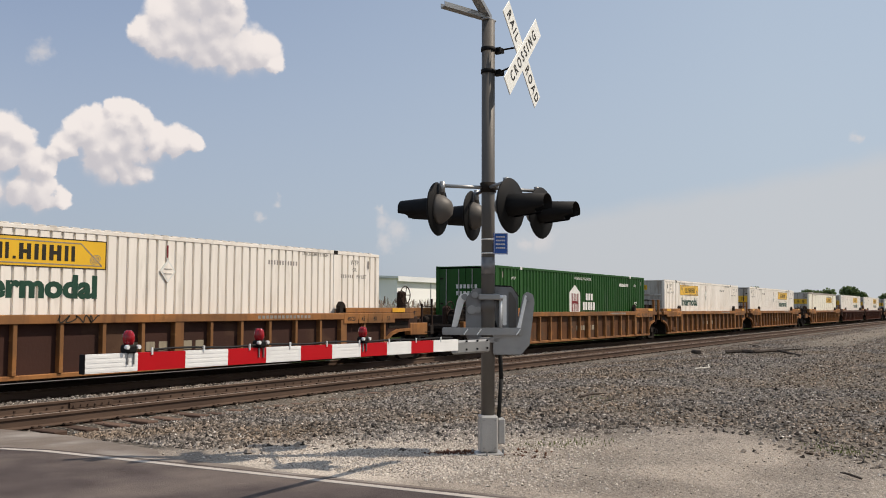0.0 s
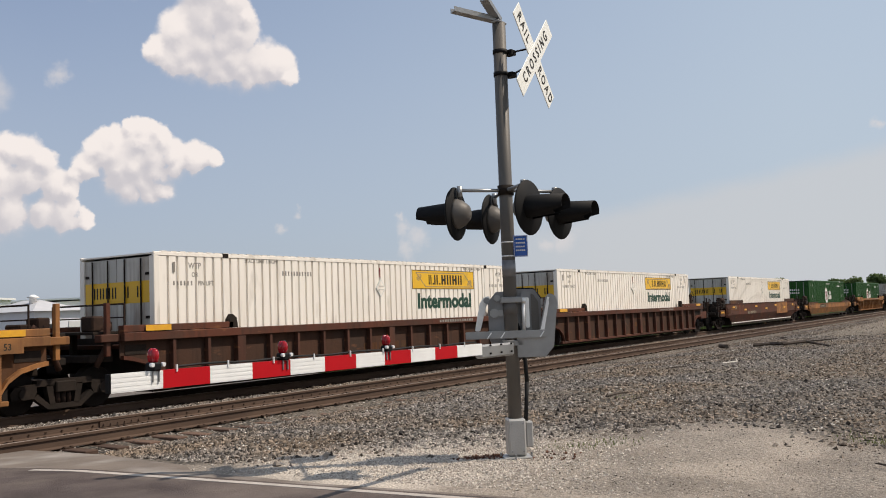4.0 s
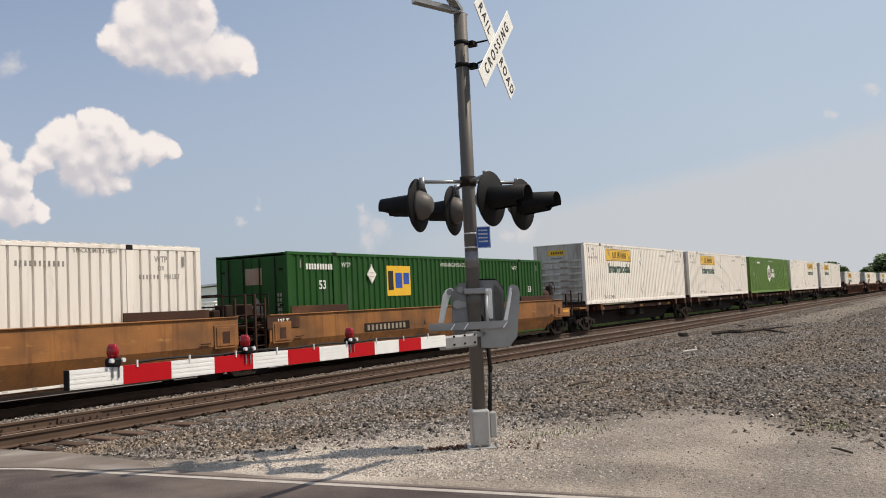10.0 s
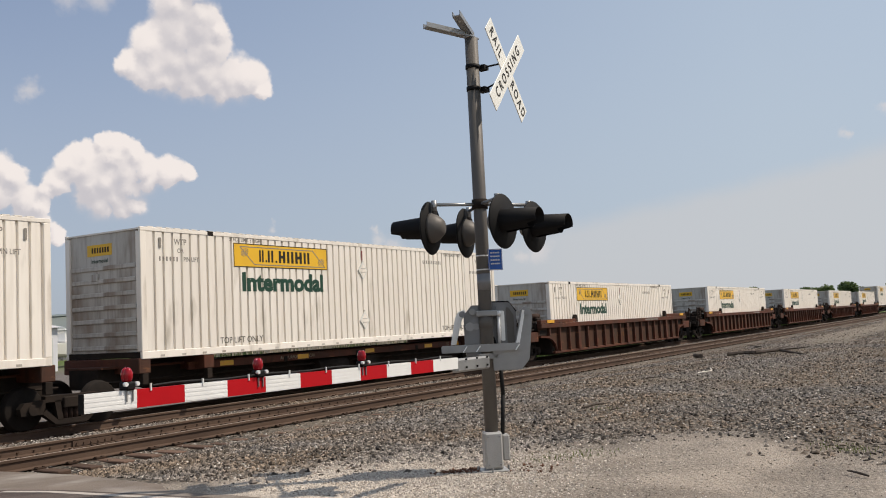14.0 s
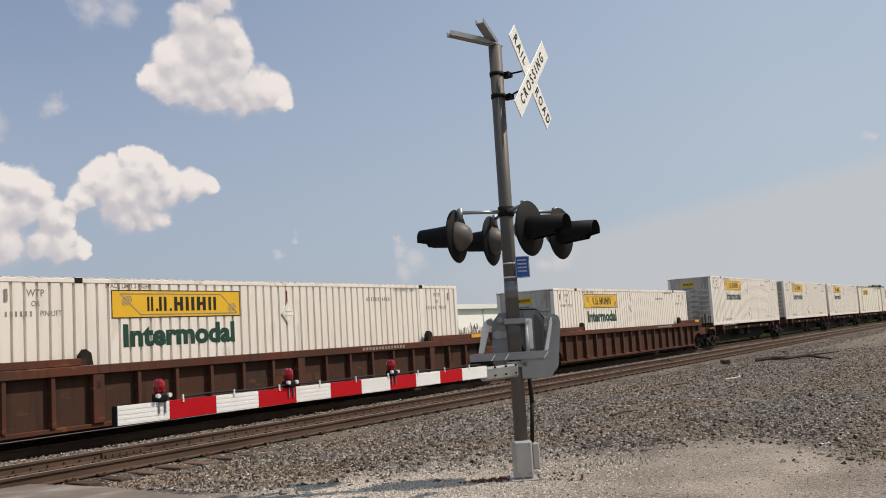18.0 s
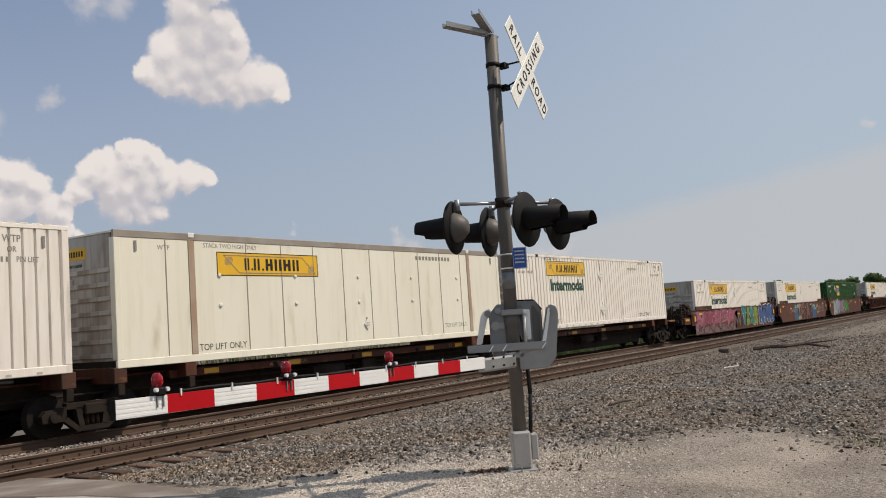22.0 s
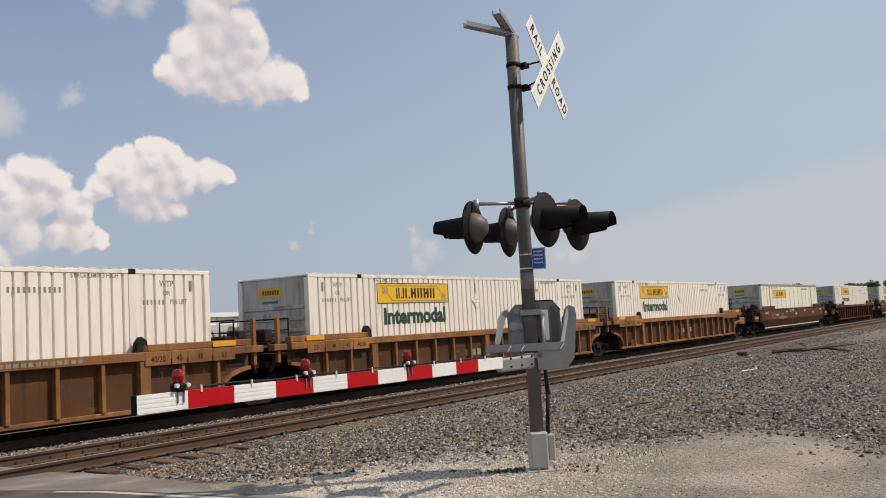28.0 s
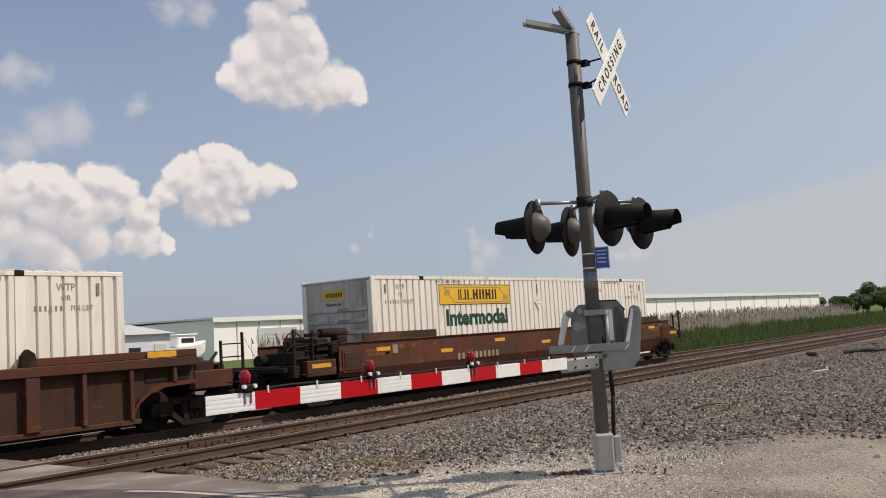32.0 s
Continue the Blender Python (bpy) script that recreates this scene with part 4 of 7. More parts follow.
    for k in range(4):
        rows += row_of_bars(-0.058, 0.058, 0.075 - k * 0.045, 0.093 - k * 0.045, 4 + k % 2, 0.8)
    rows += [(-0.081, 0.081, 0.120, 0.125), (-0.081, 0.081, -0.125, -0.120), (-0.081, -0.077, -0.12, 0.12), (0.077, 0.081, -0.12, 0.12)]
    part("notice_stencil", bars(rows, -0.0045, 0.002), "white_ink", sign)
    for z in (2.43, 2.60):
        part("notice_band", tubes(((0, 0, z - 0.008), (0, 0, z + 0.008), 0.0845), n=16), "alu", root)
    # gate mechanism, set square to the line of the gate
    mech = Matrix.Rotation(math.radians(-56), 4, "Z")

    def gear(name, outline, y0, y1, mat, label=""):
        bm = bmesh.new()
        prism(bm, outline, y0, y1)
        edges = [e for e in bm.edges]
        bmesh.ops.bevel(bm, geom=edges, offset=0.008, segments=2, affect="EDGES")
        return part(name, bm, mat, root, label, at=mech)

    gear("mechanism_box", [(-0.20, 1.26), (0.30, 1.26), (0.38, 1.46), (0.38, 1.90), (0.30, 2.02), (-0.02, 2.03), (-0.22, 1.92), (-0.25, 1.40)], 0.10, 0.46, "cast", "grey cast gate mechanism housing")
    gear("mechanism_door", [(0.13, 1.46), (0.36, 1.46), (0.36, 1.88), (0.29, 1.99), (0.13, 1.99)], 0.065, 0.098, "cast")
    gear("door_latch", [(0.18, 1.55), (0.23, 1.55), (0.23, 1.92), (0.18, 1.92)], 0.035, 0.063, "alu")
    gear("pivot_plate", [(-0.27, 1.45), (-0.21, 1.30), (-0.05, 1.30), (-0.05, 2.00), (-0.17, 2.00), (-0.27, 1.88)], 0.02, 0.085, "cast", "grey cast pivot plate")
    gear("counterweight_plate", [(0.06, 1.20), (0.40, 1.20), (0.50, 1.32), (0.56, 1.84), (0.54, 1.93), (0.47, 1.96), (0.42, 1.92), (0.345, 1.52), (0.30, 1.47), (0.06, 1.47)], -0.10, -0.06, "galv", "grey counterweight plate")
    # inner edge highlight of the arm, built as a near-white strip
    gear("counterweight_arm", [(0.20, 1.452), (0.335, 1.452), (0.385, 1.50), (0.472, 1.90), (0.440, 1.925), (0.355, 1.53), (0.315, 1.487), (0.20, 1.487)], -0.125, -0.102, "alu", "curved counterweight arm with its glint painted near-white")
    # darker plate paints the shade of a slot; it sits proud of the door
    gear("recess_panel", [(0.255, 1.52), (0.345, 1.52), (0.345, 1.86), (0.285, 1.96), (0.255, 1.96)], 0.050, 0.064, "mast", "dull plate standing in for a shaded slot")
    part("top_gasket", tubes(((-0.02, 0.12, 2.035), (0.29, 0.12, 2.028), 0.012), ((0.29, 0.12, 2.028), (0.385, 0.12, 1.905), 0.012), n=6), "black", root, "black rubber gasket", at=mech)
    part("buffer_tube", tubes(((0.155, 0.03, 1.50), (0.155, 0.03, 1.90), 0.022), ((0.155, 0.03, 1.86), (0.155, 0.03, 1.92), 0.034), n=12), "alu", root, "bright buffer tube", at=mech)
    gear("counterweight_arm", [(-0.44, 1.52), (-0.37, 1.52), (-0.29, 1.84), (-0.22, 1.89), (-0.25, 1.96), (-0.33, 1.93), (-0.37, 1.86)], 0.30, 0.34, "alu", "curved counterweight arm with its glint painted near-white")
    gear("gate_support", [(-0.56, 1.435), (0.40, 1.435), (0.40, 1.525), (-0.56, 1.525)], -0.17, -0.12, "galv", "flat grey support bar")
    for bx in (-0.30, -0.14, 0.33):
        part("support_clip", tubes(((bx, -0.185, 1.44), (bx + 0.05, -0.185, 1.51), 0.008), n=6), "alu", root, at=mech)
    for bx, bz, y0, y1, r in ((-0.20, 1.74, -0.03, 0.02, 0.055), (-0.16, 1.92, -0.03, 0.02, 0.04), (0.49, 1.88, -0.13, -0.10, 0.035), (-0.28, 1.90, 0.26, 0.30, 0.04), (-0.12, 1.74, -0.01, 0.02, 0.04)):
        part("pivot_bolt", tubes(((bx, y0, bz), (bx, y1, bz), r), n=12), "galv", root, at=mech)
    part("upper_bracket", boxes((-0.12, 0.14, -0.10, 0.10, 1.86, 1.93), bevel=0.01), "galv", root, at=mech)
    part("lower_bracket", boxes((-0.12, 0.14, -0.10, 0.10, 1.34, 1.41), bevel=0.01), "galv", root, at=mech)
    part("arm_adapter", boxes((-1.13, -0.42, -0.285, -0.195, 1.25, 1.40), bevel=0.02), "galv", root, "grey arm adapter plate")
    for x in (-0.95, -0.72, -0.5):
        for z in (1.30, 1.39):
            part("bolt", tubes(((x, -0.30, z), (x, -0.284, z), 0.012), n=6), "black", root)
    return root


def gate_arm():
    root = tagged(new("gate_arm"), "lowered gate arm in red and white stripes with three red lamps", "gate arm")
    root.location = (7.568, 4.527, 1.190)
    root.scale = (0.878, 0.878, 0.878)
    root.rotation_euler = (0, radians(-0.42), radians(181.0))
    # x runs from the mast towards the tip
    s5, pitch = 0.521, 0.4319
    edges = [0.0] + [s5 + pitch * k for k in range(10)] + [s5 + pitch * 9 + 0.425]
    for k, (a, b) in enumerate(zip(edges, edges[1:])):
        red = k % 2 == 1
        bm = boxes((a, b, 0.0, 0.038, -0.062, 0.062))
        for j in range(0 if red else 4):
            box(bm, a, b, 0.038, 0.0395, -0.055 + j * 0.030, -0.038 + j * 0.030)
        part("red_stripe" if red else "white_stripe", bm, "red_tape" if red else "white_tape", root, "red reflective stripe" if red else "ribbed white stripe")
    end = edges[-1]
    part("end_cap", boxes((end, end + 0.014, -0.004, 0.042, -0.064, 0.064), bevel=0.003), "black", root, "dark rubber end cap")
    for lx in (4.474, 3.178, 1.764):
        lamp = new("gate_lamp")
        lamp.parent = root
        lamp.location = (lx, 0.02, 0.115)
        for s in (-1, 1):
            bm = bmesh.new()
            lathe(bm, [(0.0, 0.030), (0.014, 0.034), (0.030, 0.030), (0.040, 0.018), (0.044, 0.004)], (0.25, s, 0), (0, 0, 0.030), 16)
            ob = part("lens", bm, "red_lamp", lamp, "clear red lamp lens")
            ob.scale = (0.95, 1, 1.6)
        part("lamp_base", boxes((-0.040, 0.040, -0.045, 0.045, -0.055, 0.004), bevel=0.012), "black", lamp)
        part("lamp_collar", boxes((-0.020, 0.020, -0.03, 0.03, 0.0, 0.09), bevel=0.008), "red_lamp", lamp)
        part("lamp_clip", boxes((-0.030, -0.022, 0.018, 0.030, -0.13, -0.04), (0.022, 0.030, 0.018, 0.030, -0.13, -0.04), (-0.030, 0.030, 0.018, 0.030, -0.056, -0.045)), "galv", lamp)
        for sx in (-0.048, 0.048):
            part("lamp_screw", tubes(((sx, 0.03, -0.012), (sx, 0.055, -0.012), 0.015), n=8), "alu", lamp)
    bm = bmesh.new()
    rings = []
    for k in range(23):
        c = Vector((0.1 + k * 0.189, 0.02, 0.080 + 0.006 * math.sin(k * 1.3)))
        rings.append([bm.verts.new(c + Vector((0, 0.009 * math.cos(q * math.pi / 3), 0.009 * math.sin(q * math.pi / 3)))) for q in range(6)])
    for p, q in zip(rings, rings[1:]):
        for j in range(6):
            bm.faces.new((p[j], p[(j + 1) % 6], q[(j + 1) % 6], q[j]))
    part("cable", bm, "rubber", root, "black lamp cable along the top")
    for k in range(9):
        part("cable_clip", boxes((0.37 + k * 0.489, 0.382 + k * 0.489, 0.036, 0.046, 0.045, 0.095)), "alu", root)
    return root


# ---- containers ----
CL, CW, CH = 16.15, 2.59, 2.90


def fluted_side(mat, flat, slope, deep, depth, flip=False):
    """A corrugated wall between the rails, on the plane y = 0 looking along -y."""
    bm = bmesh.new()
    pitch = flat + 2 * slope + deep
    pts = []
    x = 0.16
    end = CL - 0.16
    n = int((end - x) / pitch)
    pitch_real = (end - x) / n
    k = pitch_real / pitch
    for _ in range(n):
        pts += [(x, 0), (x + flat * k, 0), (x + (flat + slope) * k, depth), (x + (flat + slope + deep) * k, depth)]
        x += pitch_real
    pts.append((end, 0))
    z0, z1 = 0.17, CH - 0.09
    low = [bm.verts.new((a, b, z0)) for a, b in pts]
    top = [bm.verts.new((a, b, z1)) for a, b in pts]
    for j in range(len(pts) - 1):
        bm.faces.new((low[j], low[j + 1], top[j + 1], top[j]))
    return mesh_of(bm, mat)


SIDES = {}


def logo_panel(parent, x0, x1, z0, z1, y, lettered=True):
    p = part("logo_panel", bars([(x0, x1, z0, z1)], y, 0.004), "yellow", parent, "yellow logo panel with dark bars")
    w, h = x1 - x0, z1 - z0
    rows = [(x0, x1, z1 - 0.02, z1), (x0, x1, z0, z0 + 0.02), (x0, x0 + 0.02, z0 + 0.02, z1 - 0.02), (x1 - 0.02, x1, z0 + 0.02, z1 - 0.02)]
    part("logo_border", bars(rows, y - 0.004), "ink", p)
    a, b = x0 + w * 0.25, x0 + w * 0.81
    zs, ze = z0 + h * 0.24, z0 + h * 0.76
    cells = [0.10, 0.055, 0.13, 0.055, 0.02, 0.16, 0.16, 0.17, 0.15]
    rows, x = [], a
    for k, c in enumerate(cells):
        wd = (b - a) * c
        if k in (1, 3):
            rows.append((x + wd * 0.2, x + wd * 0.75, zs, zs + h * 0.09))
        elif k != 4:
            st = wd * 0.27
            rows += [(x, x + st, zs, ze), (x + wd * 0.50, x + wd * 0.50 + st, zs, ze)]
            if k % 2:
                rows.append((x + st, x + wd * 0.50, zs + h * 0.20, zs + h * 0.32))
        x += wd
    part("logo_lettering", bars(rows, y - 0.0045), "ink", p)
    # a slanting surround with a looped ribbon at two corners
    bm = bmesh.new()
    thin = 0.011
    corners = [(x0 + w * 0.06, z1 - h * 0.14), (x0 + w * 0.20, z0 + h * 0.12), (x0 + w * 0.97, z0 + h * 0.12), (x0 + w * 0.83, z1 - h * 0.14)]
    for (ax, az), (bx, bz) in zip(corners, corners[1:] + corners[:1]):
        dx, dz = bx - ax, bz - az
        ln = math.hypot(dx, dz)
        ox, oz = -dz / ln * thin, dx / ln * thin
        prism(bm, [(ax - ox, az - oz), (bx - ox, bz - oz), (bx + ox, bz + oz), (ax + ox, az + oz)], y - 0.0075, y - 0.0045)
    for cx, cz in ((x0 + w * 0.105, z0 + h * 0.62), (x0 + w * 0.925, z0 + h * 0.34)):
        for j in range(3):
            rr = 0.035 + 0.030 * j
            for q in range(12):
                t0, t1 = q * math.pi / 6, (q + 1) * math.pi / 6
                e = [(cx + m * math.cos(v) * 1.25 + m * 0.4 * math.sin(v), cz + m * math.sin(v)) for v, m in ((t0, rr - thin / 2), (t0, rr + thin / 2), (t1, rr + thin / 2), (t1, rr - thin / 2))]
                prism(bm, e, y - 0.0075, y - 0.0045)
    part("logo_flourish", bm, "small_ink", p)
    return p


def hazard_diamond(parent, x, z, y, r=0.26):
    bm = bmesh.new()
    prism(bm, [(x, z - r), (x + r * 0.86, z), (x, z + r), (x - r * 0.86, z)], y - 0.030, y)
    d = part("placard_holder", bm, "white_ink", parent, "white diamond placard holder")
    bm = bmesh.new()
    q = r * 0.78
    prism(bm, [(x, z - q), (x + q * 0.86, z), (x, z + q), (x - q * 0.86, z)], y - 0.034, y - 0.0305)
    part("placard_sheet", bm, "white", d)
    for k in (-1, 1):
        part("placard_slat", bars([(x - r * 0.42, x + r * 0.42, z + k * r * 0.20 - 0.010, z + k * r * 0.20 + 0.010)], y - 0.0345, 0.008), "end_grey", d)
    part("placard_clip", bars([(x - 0.03, x + 0.03, z + r * 0.92, z + r * 1.16)], y, 0.02), "end_grey", d)


def container(kind, reverse=False):
    """kind: ribbed white, smooth cream, dark or bright green. The far end of x trails."""
    cols = {"white": "white", "smooth": "cream", "hexagon": "green", "square": "green", "bright": "leaf_green"}
    labels = {"white": "white corrugated freight container with a yellow logo panel and green lettering", "smooth": "cream smooth-sided freight container with grey top rail and yellow logo",
              "hexagon": "dark green corrugated freight container with a white hexagon logo", "square": "dark green corrugated freight container with a square yellow logo",
              "bright": "bright green corrugated freight container with a white hexagon logo"}
    col = cols[kind]
    root = tagged(new("freight_container"), labels[kind], "container", "containers on the train")
    if kind not in SIDES:
        if kind == "smooth":
            bm = bmesh.new()
            box(bm, 0.16, CL - 0.16, 0.0, 0.03, 0.17, CH - 0.16)
            SIDES[kind] = mesh_of(bm, col)
        elif kind == "white":
            SIDES[kind] = fluted_side(col, 0.192, 0.011, 0.046, 0.042)
        else:
            SIDES[kind] = fluted_side(col, 0.105, 0.035, 0.10, 0.036)
    y = -CW / 2
    put("side_wall", SIDES[kind], root, (0, y + 0.012, 0))
    put("side_wall", SIDES[kind], root, pose(CL, -y - 0.012, 0, 0, 0, 180))
    part("bottom_rail", boxes((0.0, CL, y, y + 0.07, 0.0, 0.168), bevel=0.012), col, root)
    part("bottom_rail", boxes((0.0, CL, -y - 0.07, -y, 0.0, 0.168), bevel=0.012), col, root)
    if kind == "white" or kind == "bright":
        rows = [(0.5 + 0.62 * k, 0.62 + 0.62 * k, 0.03, 0.075) for k in range(25)]
        part("rail_mark", bars(rows, y - 0.0005, 0.002), "end_grey" if kind == "white" else "leaf_green", root)
    top = "top_grey" if kind == "smooth" else col
    hi = 0.16 if kind == "smooth" else 0.09
    part("top_rail", boxes((0.0, CL, y, y + 0.07, CH - hi, CH), bevel=0.01), top, root)
    part("top_rail", boxes((0.0, CL, -y - 0.07, -y, CH - hi, CH), bevel=0.01), top, root)
    if kind == "white":
        bm = bmesh.new()
        for k in range(61):
            box(bm, 0.22 + k * 0.257, 0.38 + k * 0.257, y + 0.002, y + 0.10, CH, CH + 0.022)
        part("roof_edge", bm, col, root)
    part("roof", boxes((0.02, CL - 0.02, y + 0.07, -y - 0.07, CH - 0.05, CH - 0.015)), col, root)
    part("floor", boxes((0.02, CL - 0.02, y + 0.07, -y - 0.07, 0.03, 0.16)), "under", root)
    post = boxes((0.0, 0.16, y, y + 0.16, 0.168, CH - hi), bevel=0.012)
    pm = mesh_of(post, col)
    for a in (0, CL - 0.16):
        for b in (0, CW - 0.16):
            put("corner_post", pm, root, (a, b, 0))
    # lifting posts and their castings
    lift = boxes((-0.09, 0.09, y - 0.004, y + 0.06, 0.168, CH - hi), bevel=0.006)
    lm = mesh_of(lift, "rust_post" if kind == "smooth" else col)
    cast = boxes((-0.09, 0.09, y - 0.012, y + 0.12, CH - 0.10, CH + 0.012), bevel=0.01)
    cm = mesh_of(cast, "white_ink" if kind in ("hexagon", "bright", "smooth") else "under")
    for x in (2.08, CL - 2.08):
        put("lifting_post", lm, root, (x, 0, 0))
        put("corner_casting", cm, root, (x, 0, 0))
    slot = boxes((-0.03, 0.03, y - 0.006, y + 0.001, 2.45, 2.68))
    sm = mesh_of(slot, "small_ink")
    for x in (0.55, CL - 0.55):
        put("vent_slot", sm, root, (x, 0, 0))
    # trailing end
    part("end_wall", boxes((CL - 0.10, CL - 0.04, y + 0.16, -y - 0.16, 0.10, CH - 0.05)), "end_grey" if kind in ("white", "smooth") else col, root)
    # leading end
    if reverse or kind in ("hexagon", "square", "bright"):
        ec = {"white": "end_grey", "smooth": "end_grey"}.get(kind, col)
        for s in (0, 1):
            a = y + 0.16 + s * (CW / 2 - 0.16)
            part("door", boxes((0.03, 0.08, a + 0.01, a + CW / 2 - 0.17, 0.10, CH - 0.10), bevel=0.008), ec, root)
            for q in (0.25, 0.75):
                part("lock_rod", tubes(((0.0, a + q * 1.1, 0.12), (0.0, a + q * 1.1, CH - 0.12), 0.018), n=6), "galv" if kind in ("hexagon", "bright") else "under", root)
            for z in (0.5, 1.45, 2.4):
                part("hinge", boxes((0.01, 0.05, (a + 0.02) if s == 0 else (a + 0.98), (a + 0.14) if s == 0 else (a + 1.10), z, z + 0.06)), "under", root)
        if kind in ("white", "smooth"):
            band = boxes((0.024, 0.029, y + 0.18, -y - 0.18, 1.80, 2.28))
            b = part("door_band", band, "yellow", root, "yellow band with dark bars on the doors")
            bm = bmesh.new()
            for k in range(8):
                ya = -0.85 + k * 0.215
                if k not in (1, 3):
                    for o in (0, 0.10):
                        box(bm, 0.019, 0.0235, ya + o, ya + o + 0.045, 1.92, 2.17)
            part("band_lettering", bm, "ink", b)
        else:
            bm = bmesh.new()
            for k in range(6):
                if kind == "square":
                    for o in (0.0, 0.09):
                        box(bm, 0.019, 0.0235, -1.06 + o, -1.0 + o, 1.05 + k * 0.13, 1.14 + k * 0.13)
                else:
                    box(bm, 0.019, 0.0235, -0.5 + k * 0.16, -0.4 + k * 0.16, 2.05, 2.2)
                    box(bm, 0.019, 0.0235, -0.5 + k * 0.16, -0.4 + k * 0.16, 1.8, 1.95)
            part("door_stencil", bm, "white_ink" if kind == "hexagon" else "top_grey", root)
            if kind == "square":
                put("door_lettering", text_mesh("53", 0.34, "top_grey", 0.004), root, pose(0.022, -0.25, 1.22, 90, 0, -90))
                bm = bmesh.new()
                prism(bm, [(0.62, 1.10), (0.86, 1.40), (0.62, 1.70), (0.38, 1.40)], 0.0, 0.004)
                ob = part("door_diamond", bm, "top_grey", root, "pale diamond placard on the door")
                ob.matrix_basis = pose(0.024, 0, 0, 0, 0, -90) @ Matrix.Translation((-0.45, 0, 0))
                ob = part("door_logo", boxes((0.02, 0.024, -0.38, 0.22, 2.05, 2.50)), "rust_post", root, "faded square logo on the doors")
    else:
        part("front_wall", boxes((0.05, 0.09, y + 0.16, -y - 0.16, 0.10, CH - 0.05)), "end_grey", root, "grey-white ribbed front wall")
        rib = boxes((0.015, 0.05, y + 0.20, -y - 0.20, 0, 0.10), bevel=0.012)
        rm = mesh_of(rib, "end_grey")
        for z in (0.22, 0.52, 0.82, 1.12, 1.42, 1.72, 2.02):
            put("wall_rib", rm, root, (0, 0, z))
        p = part("end_logo", boxes((0.044, 0.049, -0.30, 0.55, 2.36, 2.62)), "yellow", root, "small yellow logo plate")
        bm = bmesh.new()
        for k in range(7):
            box(bm, 0.040, 0.0435, -0.20 + k * 0.09, -0.15 + k * 0.09, 2.43, 2.55)
        part("end_logo_lettering", bm, "ink", p)
        put("end_lettering", text_mesh("Intermodal", 0.13, "ink_green", 0.002), root, pose(0.043, 0.12, 2.24, 90, 0, -90))
        part("document_box", boxes((0.0, 0.05, 0.15, 0.40, 1.78, 1.95), bevel=0.01), "end_grey", root)
    # near side markings
    f = y + (0.011 if kind != "smooth" else 0.011)
    if kind == "white":
        x0 = 9.68 if reverse else 2.84
        logo_panel(root, x0, x0 + 3.60, 2.09, 2.68, f)
        words_on("lettering", "Intermodal", 0.62, "ink_green", root, x0 + 1.83, f - 0.003, 1.70, 0.027, 1.15)
        hazard_diamond(root, 8.07, 2.12, f)
        hazard_diamond(root, 8.07, 0.66, f)
        for x in (3.05, 13.1):
            words_on("stencil", "TOP LIFT ONLY", 0.21, "ink", root, x, f - 0.002, 0.30)
        for x in (3.25, 13.2):
            words_on("stencil", "STACK LIMIT 3 HIGH", 0.145, "small_ink", root, x, f - 0.002, 2.76, 0.002, 0.82)
        for x in (1.15, 14.95):
            words_on("stencil", "WTP", 0.19, "small_ink", root, x, f - 0.002, 2.60, 0.003, 0.9)
            words_on("stencil", "OR", 0.15, "small_ink", root, x, f - 0.002, 2.40, 0.002, 0.9)
            words_on("stencil", "PIN LIFT", 0.15, "small_ink", root, x + 0.32, f - 0.002, 2.21, 0.002, 0.85)
            part("stencil_block", bars(row_of_bars(x - 0.62, x - 0.02, 2.16, 2.26, 6, 0.42), f, 0.002), "small_ink", root)
        nx = 4.0 if reverse else 11.35
        part("number_stencil", bars(row_of_bars(nx, nx + 1.15, 2.42, 2.53, 11, 0.45), f, 0.002), "small_ink", root)
        part("red_strip", bars([(8.045, 8.095, 2.40, 2.70)], f, 0.004), "maroon", root)
    elif kind == "smooth":
        x0 = 9.70 if reverse else 2.84
        logo_panel(root, x0, x0 + 3.56, 1.95, 2.51, f)
        seam = boxes((-0.012, 0.012, y + 0.004, y + 0.012, 0.18, CH - 0.17))
        se = mesh_of(seam, "top_grey")
        for k in range(12):
            if k not in (1, 11):
                put("panel_seam", se, root, (1.05 + k * 1.22 + 0.3, 0, 0))
        eye = bmesh.new()
        lathe(eye, [(0, 0.05), (0.02, 0.05), (0.025, 0.02)], (0, -1, 0), (0, y + 0.012, 0), 10)
        em = mesh_of(eye, "white_ink")
        for k in range(5):
            for z in (1.25, 1.95):
                put("rivet_plate", em, root, (2.9 + k * 2.6, 0, z))
        words_on("stencil", "TOP LIFT ONLY", 0.21, "ink", root, 2.95, f - 0.002, 0.30)
        words_on("stencil", "TOP LIFT ONLY", 0.19, "small_ink", root, 13.1, f - 0.002, 0.42)
        words_on("stencil", "STACK TWO HIGH ONLY", 0.15, "small_ink", root, 3.3, f - 0.002, 2.64)
        words_on("stencil", "WTP", 0.16, "small_ink", root, 1.3, f - 0.002, 2.55)
        part("number_stencil", bars(row_of_bars(11.0, 13.0, 2.5, 2.62, 11), f, 0.002), "small_ink", root)
        hazard_diamond(root, 8.4, 0.62, f, 0.16)
    elif kind in ("hexagon", "bright"):
        cx, cz = 7.25, 1.60
        hexa = [(cx, cz - 0.74), (cx + 0.58, cz - 0.40), (cx + 0.58, cz + 0.40), (cx, cz + 0.74), (cx - 0.58, cz + 0.40), (cx - 0.58, cz - 0.40)]
        bm = bmesh.new()
        prism(bm, hexa, f - 0.004, f)
        p = part("logo_hexagon", bm, "white_ink", root, "white hexagon logo")
